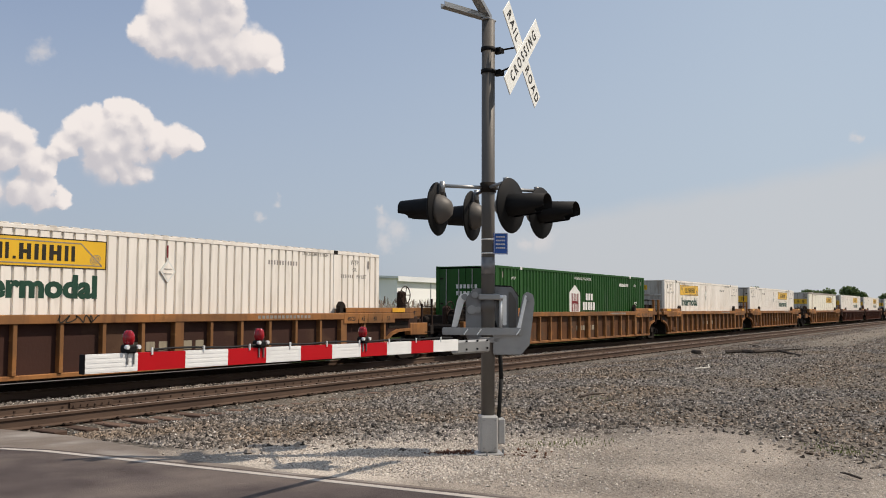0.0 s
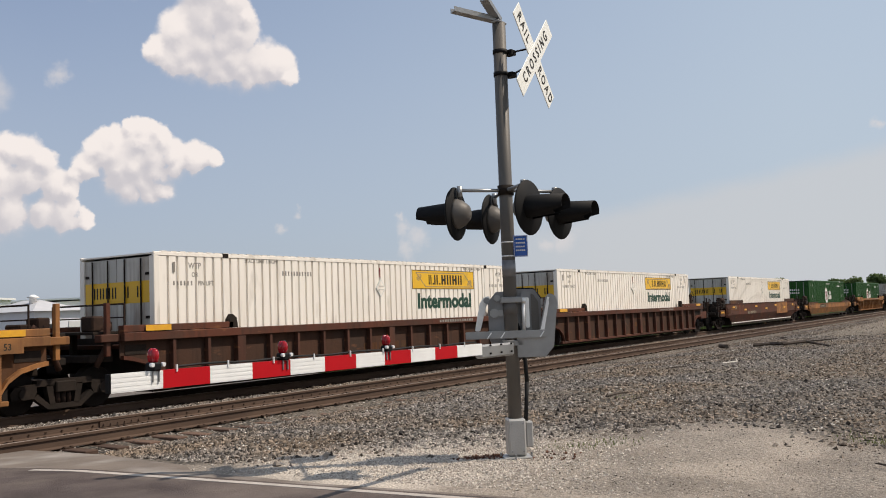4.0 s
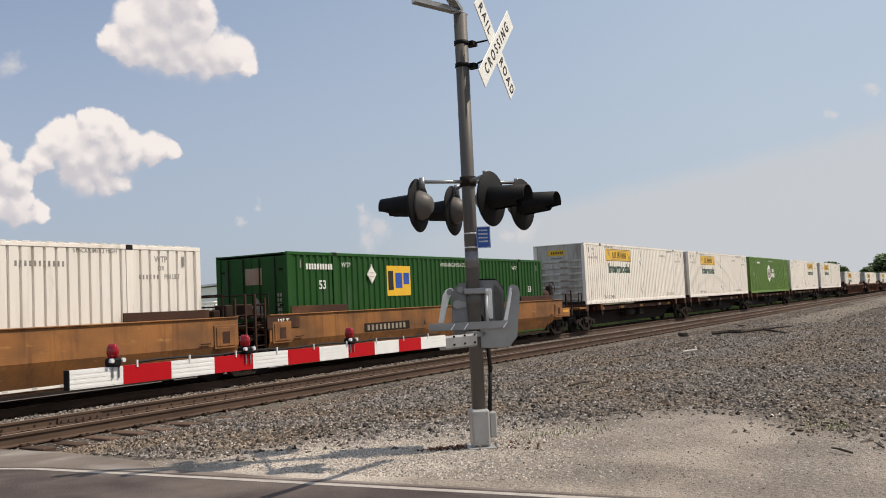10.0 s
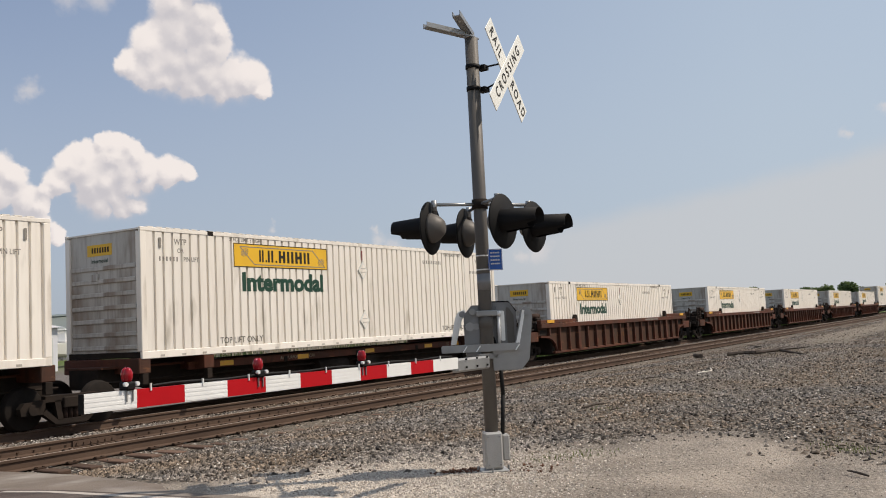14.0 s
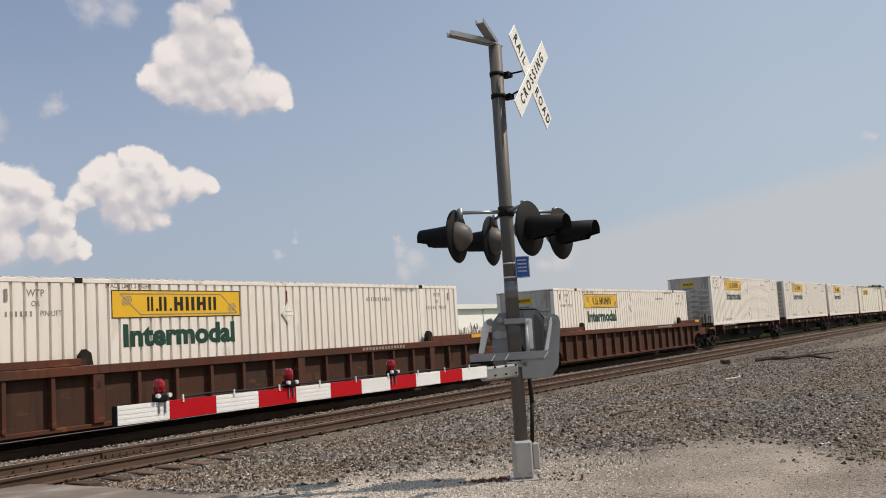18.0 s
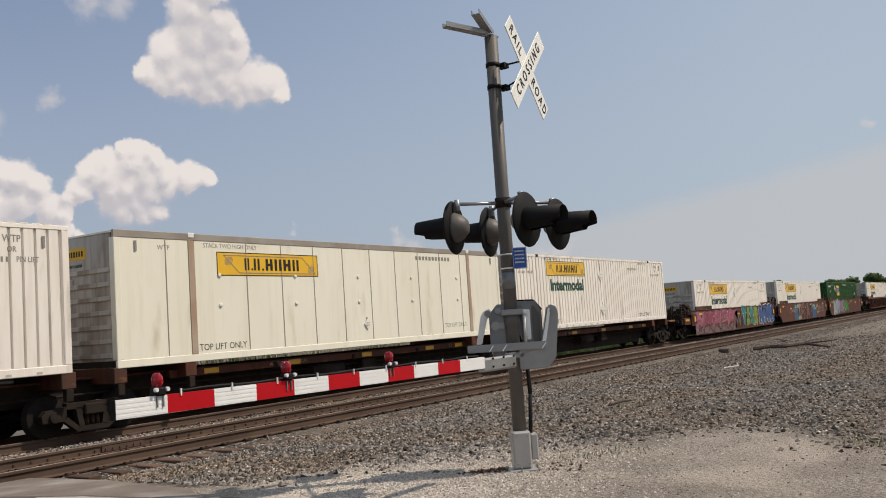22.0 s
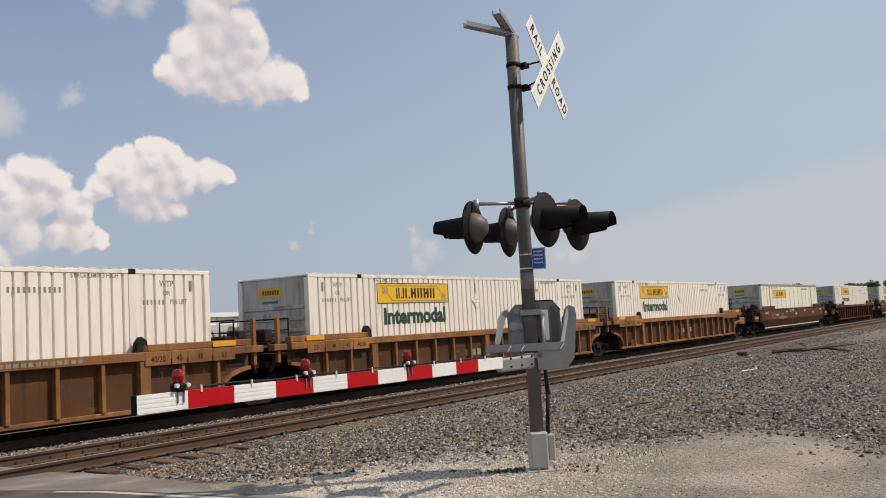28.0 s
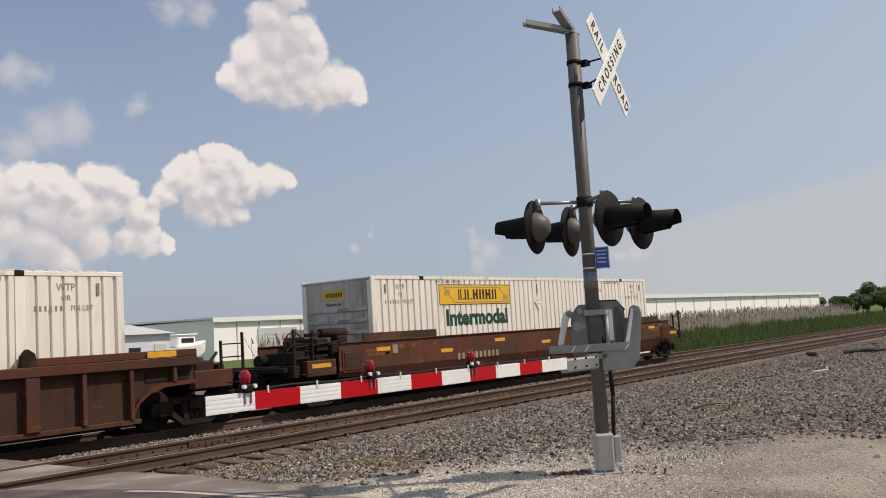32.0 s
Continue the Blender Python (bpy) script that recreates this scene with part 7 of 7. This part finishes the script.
# ---- buildings, trees, growth ----
def shed(name, x0, x1, y0, y1, wall_h, ridge, label, doors=(), seams=12, ridge_along="x", wall="shed_wall", fascia="shed_roof"):
    root = tagged(new(name), label, "building")
    root.location.z = -0.2
    (x0, _), (x1, _) = lay(x0, y0), lay(x1, y0)
    doors = [(lay(a, y0)[0], lay(b, y0)[0], h) for a, b, h in doors]
    y0, y1 = 1.0131 * y0, 1.0131 * y1
    t = 0.2
    part("front_wall", boxes((x0, x1, y0, y0 + t, 0, wall_h)), wall, root)
    part("back_wall", boxes((x0, x1, y1 - t, y1, 0, wall_h)), wall, root)
    part("side_wall", boxes((x0, x0 + t, y0 + t, y1 - t, 0, wall_h)), wall, root)
    part("side_wall", boxes((x1 - t, x1, y0 + t, y1 - t, 0, wall_h)), wall, root)
    bm = bmesh.new()
    o = 0.35
    if ridge_along == "x":
        ym = (y0 + y1) / 2
        for a, b in ((y0 - o, ym), (ym, y1 + o)):
            za, zb = (wall_h, ridge) if a < ym else (ridge, wall_h)
            vs = [bm.verts.new(p) for p in ((x0 - o, a, za), (x1 + o, a, za), (x1 + o, b, zb), (x0 - o, b, zb), (x0 - o, a, za + 0.2), (x1 + o, a, za + 0.2), (x1 + o, b, zb + 0.2), (x0 - o, b, zb + 0.2))]
            for f in ((0, 3, 2, 1), (4, 5, 6, 7), (0, 1, 5, 4), (1, 2, 6, 5), (2, 3, 7, 6), (3, 0, 4, 7)):
                bm.faces.new([vs[i] for i in f])
    else:
        xm = (x0 + x1) / 2
        for a, b in ((x0 - o, xm), (xm, x1 + o)):
            za, zb = (wall_h, ridge) if a < xm else (ridge, wall_h)
            vs = [bm.verts.new(p) for p in ((a, y0 - o, za), (b, y0 - o, zb), (b, y1 + o, zb), (a, y1 + o, za), (a, y0 - o, za + 0.2), (b, y0 - o, zb + 0.2), (b, y1 + o, zb + 0.2), (a, y1 + o, za + 0.2))]
            for f in ((0, 3, 2, 1), (4, 5, 6, 7), (0, 1, 5, 4), (1, 2, 6, 5), (2, 3, 7, 6), (3, 0, 4, 7)):
                bm.faces.new([vs[i] for i in f])
        bm2 = bmesh.new()
        prism(bm2, [(x0, wall_h), (x1, wall_h), (xm, ridge)], y0, y0 + t)
        part("gable", bm2, wall, root)
    part("roof", bm, fascia, root)
    part("fascia", boxes((x0 - o, x1 + o, y0 - o - 0.05, y0 - o, wall_h - 0.30, wall_h + 0.2)) if ridge_along == "x" else boxes((x0, x1, y0 - 0.04, y0 - 0.004, wall_h - 0.10, wall_h)), "shed_roof", root)
    sm = mesh_of(boxes((-0.07, 0.07, y0 - 0.06, y0 - 0.002, 0, wall_h - 0.32)), "shed_door")
    for k in range(1, seams):
        put("wall_seam", sm, root, (x0 + (x1 - x0) * k / seams, 0, 0))
    for a, b, h in doors:
        d = part("door", boxes((a, b, y0 - 0.10, y0 - 0.003, 0, h)), "shed_door", root, "grey roller door")
        part("door_slats", boxes(*[(a + 0.05, b - 0.05, y0 - 0.13, y0 - 0.101, 0.3 + k * 0.45, 0.55 + k * 0.45) for k in range(int(h / 0.45) - 1)]), "shed_door", d)
    return root


def hut():
    root = tagged(new("utility_hut"), "small grey metal building with a hipped roof and white vent", "building")
    root.location.z = -0.2
    x0, x1, y0, y1, h = 32.1, 35.6, 50.2, 56.3, 2.7
    part("wall", boxes((x0, x1, y0, y1, 0, h)), "hut", root)
    bm = bmesh.new()
    base = [bm.verts.new(p) for p in ((x0 - 0.3, y0 - 0.3, h), (x1 + 0.3, y0 - 0.3, h), (x1 + 0.3, y1 + 0.3, h), (x0 - 0.3, y1 + 0.3, h))]
    tops = [bm.verts.new(p) for p in (((x0 + x1) / 2, y0 + 2.2, h + 0.75), ((x0 + x1) / 2, y1 - 2.2, h + 0.75))]
    for f in ((base[0], base[1], tops[0]), (base[1], base[2], tops[1], tops[0]), (base[2], base[3], tops[1]), (base[3], base[0], tops[0], tops[1]), tuple(base[::-1])):
        bm.faces.new(f)
    part("roof", bm, "hut_roof", root)
    vent = bmesh.new()
    lathe(vent, [(0, 0.22), (0.35, 0.22), (0.36, 0.42), (0.55, 0.1)], (0, 0, 1), (x0 + 1.2, y0 + 2.0, h + 0.5), 10)
    part("vent", vent, "shed_wall", root, "white roof vent")
    part("door", boxes((x1 - 1.2, x1 - 0.35, y0 - 0.05, y0 - 0.003, 0, 2.05)), "shed_door", root)
    part("window", boxes((x0 + 0.5, x0 + 1.3, y0 - 0.05, y0 - 0.003, 1.1, 1.9)), "glass", root)


def boat(x, y, turn):
    root = tagged(new("motor_boat"), "white motor boat with a small cabin parked on a trailer", "boat", "boats by the sheds")
    bm = bmesh.new()
    secs = [(-3.0, 1.0, 0.75, 1.7), (-1.0, 1.1, 0.65, 1.75), (1.2, 0.95, 0.7, 1.9), (2.6, 0.5, 1.0, 2.1), (3.3, 0.05, 1.5, 2.2)]
    prev = None
    for sx, w, zb, zt in secs:
        ring = [bm.verts.new((sx, -w, zt)), bm.verts.new((sx, -w * 0.7, zb + 0.25)), bm.verts.new((sx, 0, zb)), bm.verts.new((sx, w * 0.7, zb + 0.25)), bm.verts.new((sx, w, zt))]
        if prev:
            for k in range(4):
                bm.faces.new((prev[k], ring[k], ring[k + 1], prev[k + 1]))
            bm.faces.new((prev[4], ring[4], ring[0], prev[0]))
        else:
            bm.faces.new(ring)
        prev = ring
    part("hull", bm, "shed_wall", root)
    part("cabin", boxes((-1.4, 0.9, -0.75, 0.75, 1.75, 2.55), bevel=0.1), "shed_wall", root)
    part("windscreen", boxes((-1.0, 0.6, -0.77, -0.755, 2.05, 2.4)), "glass", root)
    part("canopy", boxes((-1.7, 1.0, -0.85, 0.85, 2.62, 2.72), bevel=0.03), "shed_wall", root)
    part("trailer_frame", boxes((-2.8, 3.4, -0.7, -0.6, 0.5, 0.62), (-2.8, 3.4, 0.6, 0.7, 0.5, 0.62), (-2.0, -1.9, -0.9, 0.9, 0.5, 0.75), (1.5, 1.6, -0.9, 0.9, 0.5, 0.9)), "galv", root)
    for s in (-1, 1):
        part("wheel", tubes(((-1.2, s * 0.95, 0.33), (-1.2, s * 1.15, 0.33), 0.33), n=16), "rubber", root)
    root.matrix_basis = pose(*lay(x, y), -0.2, 0, 0, turn)


def tree(seed, h, spread, leaf, n):
    rnd = random.Random(seed)
    root = tagged(new("tree"), "leafy green deciduous tree in full summer leaf", "tree", "trees on the horizon")
    bm = bmesh.new()
    tube(bm, (0, 0, -0.3), (0.1, 0, h * 0.35), h * 0.032, 8, h * 0.02)
    lobes = []
    for k in range(11):
        a, z = rnd.uniform(0, 6.28), rnd.uniform(0.35, 0.86)
        r = spread * rnd.uniform(0.25, 0.75) * (1.15 - abs(z - 0.55))
        c = Vector((r * math.cos(a), r * math.sin(a), h * z))
        lobes.append((c, spread * rnd.uniform(0.26, 0.44)))
        tube(bm, (0.1, 0, h * rnd.uniform(0.25, 0.36)), c, h * 0.012, 5, h * 0.004)
    part("trunk", bm, "bark", root)
    vs, fs = [], []
    for _ in range(n):
        c, r = lobes[rnd.randrange(len(lobes))]
        d = Vector((rnd.gauss(0, 1), rnd.gauss(0, 1), rnd.gauss(0, 1))).normalized()
        p = c + d * r * (rnd.random() ** 0.4)
        p.z = max(p.z, h * 0.16)
        s = rnd.uniform(0.16, 0.40) * spread / 3.2
        u = Vector((rnd.gauss(0, 1), rnd.gauss(0, 1), rnd.gauss(0, 1))).normalized()
        v = u.orthogonal().normalized()
        i = len(vs)
        vs += [p + u * s, p + v * s * 0.8, p - u * s, p - v * s * 0.8]
        fs.append((i, i + 1, i + 2, i + 3))
    me = bpy.data.meshes.new("crown")
    me.from_pydata([tuple(v) for v in vs], [], fs)
    me.materials.append(M[leaf])
    put("crown", me, root)
    return root


def trees():
    kinds = [tree(1, 7.4, 3.6, "leaf", 2600), tree(2, 6.2, 3.0, "leaf_dark", 2200), tree(3, 8.4, 3.8, "leaf", 2800), tree(4, 4.2, 2.9, "leaf_dark", 1800)]
    east = [(2, 198, 27.0, 1.0), (0, 198, 31.5, 1.05), (1, 200, 23.5, 0.8), (2, 199, 18.5, 1.15), (0, 203, 15.0, 1.1), (1, 201, 12.0, 1.0), (2, 194.5, 47.2, 1.0), (0, 195, 44.0, 0.95), (2, 215, 38.0, 0.95), (1, 190, 52.0, 0.8), (1, 190, 56.0, 0.85), (3, 186, 50.0, 1.0), (3, 188, 46.5, 1.1), (3, 190, 43.0, 1.2), (1, 194, 41.0, 1.0), (3, 192, 37.0, 1.2), (3, 195, 33.5, 1.2), (0, 205, 8.5, 1.1)]
    beyond = [(2, 208, 4.0, 1.1), (2, 215, -1.0, 1.2), (0, 215, -6.0, 1.2), (1, 99, 112.0, 1.0), (0, 96, 117.0, 1.0), (1, 92, 119.0, 0.95), (2, 103, 108.0, 0.85), (0, 150, 95.0, 0.8), (1, 160, 92.0, 0.9), (3, 200, 29.0, 1.2), (3, 200, 20.0, 1.3), (3, 203, 11.0, 1.3)]
    used = set()
    rnd = random.Random(9)
    for k, x, y, s in east + beyond:
        m = pose(*lay(x, y), -0.2, 0, 0, rnd.uniform(0, 360))
        if k in used:
            ob = copy_thing(kinds[k], m)
        else:
            used.add(k)
            ob = kinds[k]
            ob.matrix_basis = m
        ob.scale = (s * 0.9, s * 0.9, s * 0.78)


def blades(name, label, cat, n, place, mat, seed):
    """Upright leaves: place(rng) gives x, y, z, height, width."""
    rng = np.random.default_rng(seed)
    x, y, z, h, w = place(rng, n)
    x, y = lay(x, y)
    a = rng.uniform(0, np.pi, n)
    lean = rng.normal(0, 0.18, (n, 2)) * h[:, None]
    v = np.zeros((n, 4, 3))
    dx, dy = np.cos(a) * w / 2, np.sin(a) * w / 2
    v[:, 0] = np.stack([x - dx, y - dy, z], 1)
    v[:, 1] = np.stack([x + dx, y + dy, z], 1)
    v[:, 2] = np.stack([x + dx * 0.35 + lean[:, 0], y + dy * 0.35 + lean[:, 1], z + h], 1)
    v[:, 3] = np.stack([x - dx * 0.35 + lean[:, 0], y - dy * 0.35 + lean[:, 1], z + h], 1)
    me = bpy.data.meshes.new(name)
    me.from_pydata(v.reshape(-1, 3).tolist(), [], np.arange(n * 4).reshape(n, 4).tolist())
    me.materials.append(M[mat])
    return tagged(put(name, me), label, cat, kind="stuff")


def bank_z(y):
    return np.interp(y, [18.5, 19.0, 20.2, 22.0, 26.0, 34.0], [-0.28, -0.34, -0.7, -0.75, -0.4, -0.2])


def growth():
    def grass_at(rng, n):
        x = 24 + 150 * rng.random(n) ** 1.4
        y = 19.5 + 16 * rng.random(n) ** 1.3
        h = rng.uniform(0.35, 0.85, n) * (0.7 + 0.6 * np.sin(x * 0.7) * np.sin(y * 0.9 + 1) ** 2) * np.interp(y, [19.5, 21, 30], [0.45, 0.9, 1.15])
        return x, y, bank_z(y) - 0.02, np.maximum(h, 0.2), rng.uniform(0.04, 0.11, n)
    blades("bank_grass", "tall green grass and weeds on the bank behind the rails", "grass", 60000, grass_at, "grass", 3)

    def reed_at(rng, n):
        x = 30 + 100 * rng.random(n) ** 1.1
        y = 33 + 8 * rng.random(n)
        h = rng.uniform(1.3, 2.3, n) * (0.85 + 0.2 * np.sin(x * 0.9))
        return x, y, np.zeros(n) - 0.25, h, rng.uniform(0.04, 0.09, n)
    blades("dry_reeds", "dry tan reeds with feathery tops before the shed", "reeds", 16000, reed_at, "reed", 4)

    def plume_at(rng, n):
        x, y, z, h, w = reed_at(rng, n)
        return x, y, h * 0.86 - 0.2, rng.uniform(0.25, 0.5, n), rng.uniform(0.10, 0.2, n)
    blades("reed_plumes", "brown feathery reed plumes", "reeds", 2600, plume_at, "reed_head", 4)

    def weed_at(rng, n):
        spots = np.array([(8.8, 4.3), (9.2, 4.1), (8.6, 4.5), (10.2, 1.55), (10.5, 1.7), (10.1, 1.4), (13.5, 5.8)])
        i = rng.integers(0, len(spots), n)
        p = spots[i] + rng.normal(0, 0.16, (n, 2))
        return p[:, 0], p[:, 1], np.zeros(n) - 0.005, rng.uniform(0.01, 0.05, n), rng.uniform(0.006, 0.014, n)
    blades("weeds", "small yellow-green weeds in the gravel", "weeds", 420, weed_at, "weed", 6)


def stones(name, label, mat, pts, size, seed):
    rng = np.random.default_rng(seed)
    n = len(pts)
    pts = np.stack([*lay(pts[:, 0], pts[:, 1]), pts[:, 2]], 1)
    base = np.array([(1, 0, 0), (-1, 0, 0), (0, 1, 0), (0, -1, 0), (0, 0, 1), (0, 0, -1)], float)
    tris = np.array([(0, 2, 4), (2, 1, 4), (1, 3, 4), (3, 0, 4), (2, 0, 5), (1, 2, 5), (3, 1, 5), (0, 3, 5)])
    s = rng.uniform(*size, n)
    v = base[None] * rng.uniform(0.55, 1.25, (n, 6, 1)) * s[:, None, None] + rng.normal(0, 0.16, (n, 6, 3)) * s[:, None, None]
    v[:, :, 2] *= 0.75
    a = rng.uniform(0, 2 * np.pi, n)
    c, si = np.cos(a)[:, None], np.sin(a)[:, None]
    vx, vy = v[:, :, 0] * c - v[:, :, 1] * si, v[:, :, 0] * si + v[:, :, 1] * c
    v[:, :, 0], v[:, :, 1] = vx, vy
    v += pts[:, None, :]
    me = bpy.data.meshes.new(name)
    me.from_pydata(v.reshape(-1, 3).tolist(), [], (np.arange(n)[:, None, None] * 6 + tris[None]).reshape(-1, 3).tolist())
    me.materials.append(M[mat])
    return tagged(put(name, me), label, "gravel", kind="stuff")


def bed_z(y):
    return np.interp(y, [7.3, 9.0, 10.8, 11.4, 11.7, 12.2, 14.0, 14.35, 14.9, 15.4, 18.5], [0, -0.07, -0.24, -0.34, -0.36, -0.32, -0.315, -0.19, -0.18, -0.39, -0.37])


def ballast():
    rng = np.random.default_rng(11)
    n = 230000
    x = 6.0 + 75 * rng.random(n) ** 1.9
    y = np.where(rng.random(n) < 0.80, rng.uniform(0.0, 12.25, n), rng.uniform(12.5, 15.2, n))
    edge = np.maximum((x - 7.1) * 0.87 + (y - 7.0), (x - 11.0) + 0.75 * (2.7 - y)) + 0.45 * np.sin(x * 1.7) * np.cos(y * 2.1) + rng.normal(0, 0.55, n)
    road_edge = 6.54 - 0.165 * y + np.interp(y, [6.5, 11.9], [0.65, 1.85])
    lane = np.abs(y - 6.9 - (x - 40) * 0.01) < 1.3
    keep = (edge > 0) & (x > road_edge) & ~(lane & (x > 38) & (rng.random(n) < 0.85)) & ~((y > 11.5) & (y < 12.3) & (rng.random(n) < 0.85))
    x, y = x[keep][:105000], y[keep][:105000]
    z = bed_z(y) + rng.uniform(-0.012, 0.014, len(x))
    pts = np.stack([x, y, z], 1)
    pale = rng.random(len(x)) < 0.055
    stones("ballast_stones", "crushed grey and brown railway stone", "stone", pts[~pale], (0.015, 0.045), 12)
    stones("ballast_stones", "scattered pale stones among the ballast", "bright_stone", pts[pale], (0.012, 0.030), 15)
    n = 26000
    x, y = rng.uniform(4.5, 14.0, n), rng.uniform(-1.0, 6.0, n)
    drift = 0.5 + 0.5 * np.sin(1.3 * x + 0.7 * y + 0.7) * np.cos(2.1 * y - 0.4 * x)
    ok = (x > 6.54 - 0.165 * y + 0.35 + rng.exponential(0.25, n)) & (rng.random(n) < 0.2 + 0.8 * drift)
    x, y = x[ok], y[ok]
    pts = np.stack([x, y, rng.uniform(-0.006, 0.003, len(x))], 1)
    few = len(x) // 4
    stones("dirt_stones", "small grey stones pressed into the dirt", "stone", pts[:few], (0.005, 0.016), 16)
    stones("dirt_stones", "fine pale stone chips in the dirt", "pale_stone", pts[few:], (0.004, 0.012), 17)
    n = 15000
    x = rng.normal(7.3, 1.3, n)
    y = rng.normal(5.2, 0.9, n)
    ok = (x > 6.54 - 0.165 * y + 0.45) & (x < 11) & (y > 2.9) & (y < 8)
    x, y = x[ok], y[ok]
    stones("pale_gravel", "fine pale limestone gravel round the mast foot", "pale_stone", np.stack([x, y, rng.uniform(-0.004, 0.006, len(x))], 1), (0.008, 0.02), 13)
    along = rng.uniform(0, 1, 170) ** 0.7
    x = np.append(7.42 + 0.38 * along + rng.normal(0, 0.05, 170), rng.uniform(7.8, 8.3, 28))
    y = np.append(5.15 - 0.37 * along + rng.normal(0, 0.05, 170), rng.uniform(4.0, 4.5, 28))
    stones("dead_leaves", "brown dead leaves caught at the mast foot", "dead_leaf", np.stack([x, y, rng.uniform(0.006, 0.016, len(x))], 1), (0.010, 0.024), 19)


def litter():
    b = new("dead_branch")
    tagged(b, "dark dead branch lying on the stones", "branch", "fallen wood")
    bm = bmesh.new()
    pts = [Vector((30.24, 8.28, 0.02)), Vector((30.51, 7.74, 0.06)), Vector((30.15, 7.29, 0.07)), Vector((30.87, 6.66, 0.11)), Vector((30.51, 6.21, 0.05)), Vector((29.70, 5.67, 0.02))]
    pts = [lie(*p) for p in pts]
    for p, q, r in zip(pts, pts[1:], (0.07, 0.07, 0.06, 0.05, 0.04)):
        tube(bm, p, q, r, 6, r * 0.85)
    for p, q in ((pts[1], Vector((31.77, 7.47, 0.09))), (pts[2], Vector((32.04, 6.66, 0.15))), (pts[3], Vector((33.12, 6.30, 0.07))), (pts[3], Vector((31.50, 5.76, 0.17)))):
        tube(bm, p, lie(*q), 0.035, 5, 0.012)
    part("limb", bm, "dead_wood", b)
    tagged(part("dead_log", tubes((lie(30.2, 9.2, -0.02), lie(30.6, 9.55, -0.01), 0.08), n=7), "dead_wood", None), "short dark rotten log on the stones", "log", "fallen wood")
    bm = bmesh.new()
    tube(bm, lie(21.4, 6.63, 0.03), lie(21.95, 6.42, 0.04), 0.019, 6)
    tube(bm, lie(21.95, 6.42, 0.04), lie(22.2, 6.53, 0.10), 0.018, 6, 0.012)
    tagged(part("pale_stick", bm, "pale_wood", None), "bleached white stick lying on the stones", "stick", "fallen wood")
    for x, y, l, a in ((19.53, 7.65, 0.12, 0.3), (19.71, 7.47, 0.5, 0.9), (13.10, 2.12, 0.16, 0.2), (13.23, 1.98, 0.14, 1.4), (13.50, 6.21, 0.6, 0.5), (12.69, 6.57, 0.35, -0.4), (8.55, 1.12, 0.26, -0.9), (8.91, 0.90, 0.22, -0.4), (24.75, 7.83, 0.6, 0.2), (35.10, 8.28, 0.8, -0.5), (36.90, 8.64, 0.9, -0.8)):
        bm = bmesh.new()
        d = Vector((math.cos(a), -math.sin(a), 0.05)) * l
        p = lie(x, y, float(bed_z(y)) + 0.025)
        r = min(1.0, 0.35 + l * 0.9)
        kink = Vector((0, 0.06 * l, 0.01))
        tube(bm, p, p + d * 0.5 + kink, 0.017 * r, 6, 0.021 * r)
        tube(bm, p + d * 0.5 + kink, p + d, 0.019 * r, 6, 0.009 * r)
        tube(bm, p + d * 0.4 + kink * 0.8, p + d * 0.55 + Vector((0.10 * l, 0.22 * l, 0.02)), 0.010 * r, 5, 0.004 * r)
        tagged(part("dead_stick", bm, "dead_wood", None), "dark dead stick lying on the stones", "stick", "fallen wood")


ground()
road()
track("track_near", *NEAR_TRACK, 8.0, "rusty rails on weathered wooden ties in crushed stone", 3.05, 110)
track("track_far", *FAR_TRACK, 8.3, "rails of the far track on wooden ties", 2.45, 60)
crossing_signal()
gate_arm()
train()
shed("storage_shed", 66, 171, 50, 76, 4.55, 5.05, "long white metal storage shed behind dry reeds", seams=18)
shed("storage_shed", 52.3, 79, 77.5, 112.5, 4.45, 4.7, "white metal shed with pale roller doors", doors=((58, 63.5, 3.3), (66.5, 72.5, 3.3)), seams=9)
shed("storage_shed", 36.5, 45.0, 88, 120, 4.6, 4.8, "white metal shed with an almost flat roof", doors=((39, 42, 3.2),), seams=5, ridge_along="y")
hut()
boat(35.5, 57.0, 20)
boat(52.0, 58.0, 8)
trees()
growth()
ballast()
litter()


def motions():
    times = [2.0 * k for k in range(17)]
    for car, centre in CARS:
        walk(car, [(t, pose(centre - run(t), FAR_TRACK[0], CAR_Z)) for t in times])
    for can, s, z in BOXES:
        walk(can, [(t, pose(s - run(t), FAR_TRACK[0], z)) for t in times])


motions()
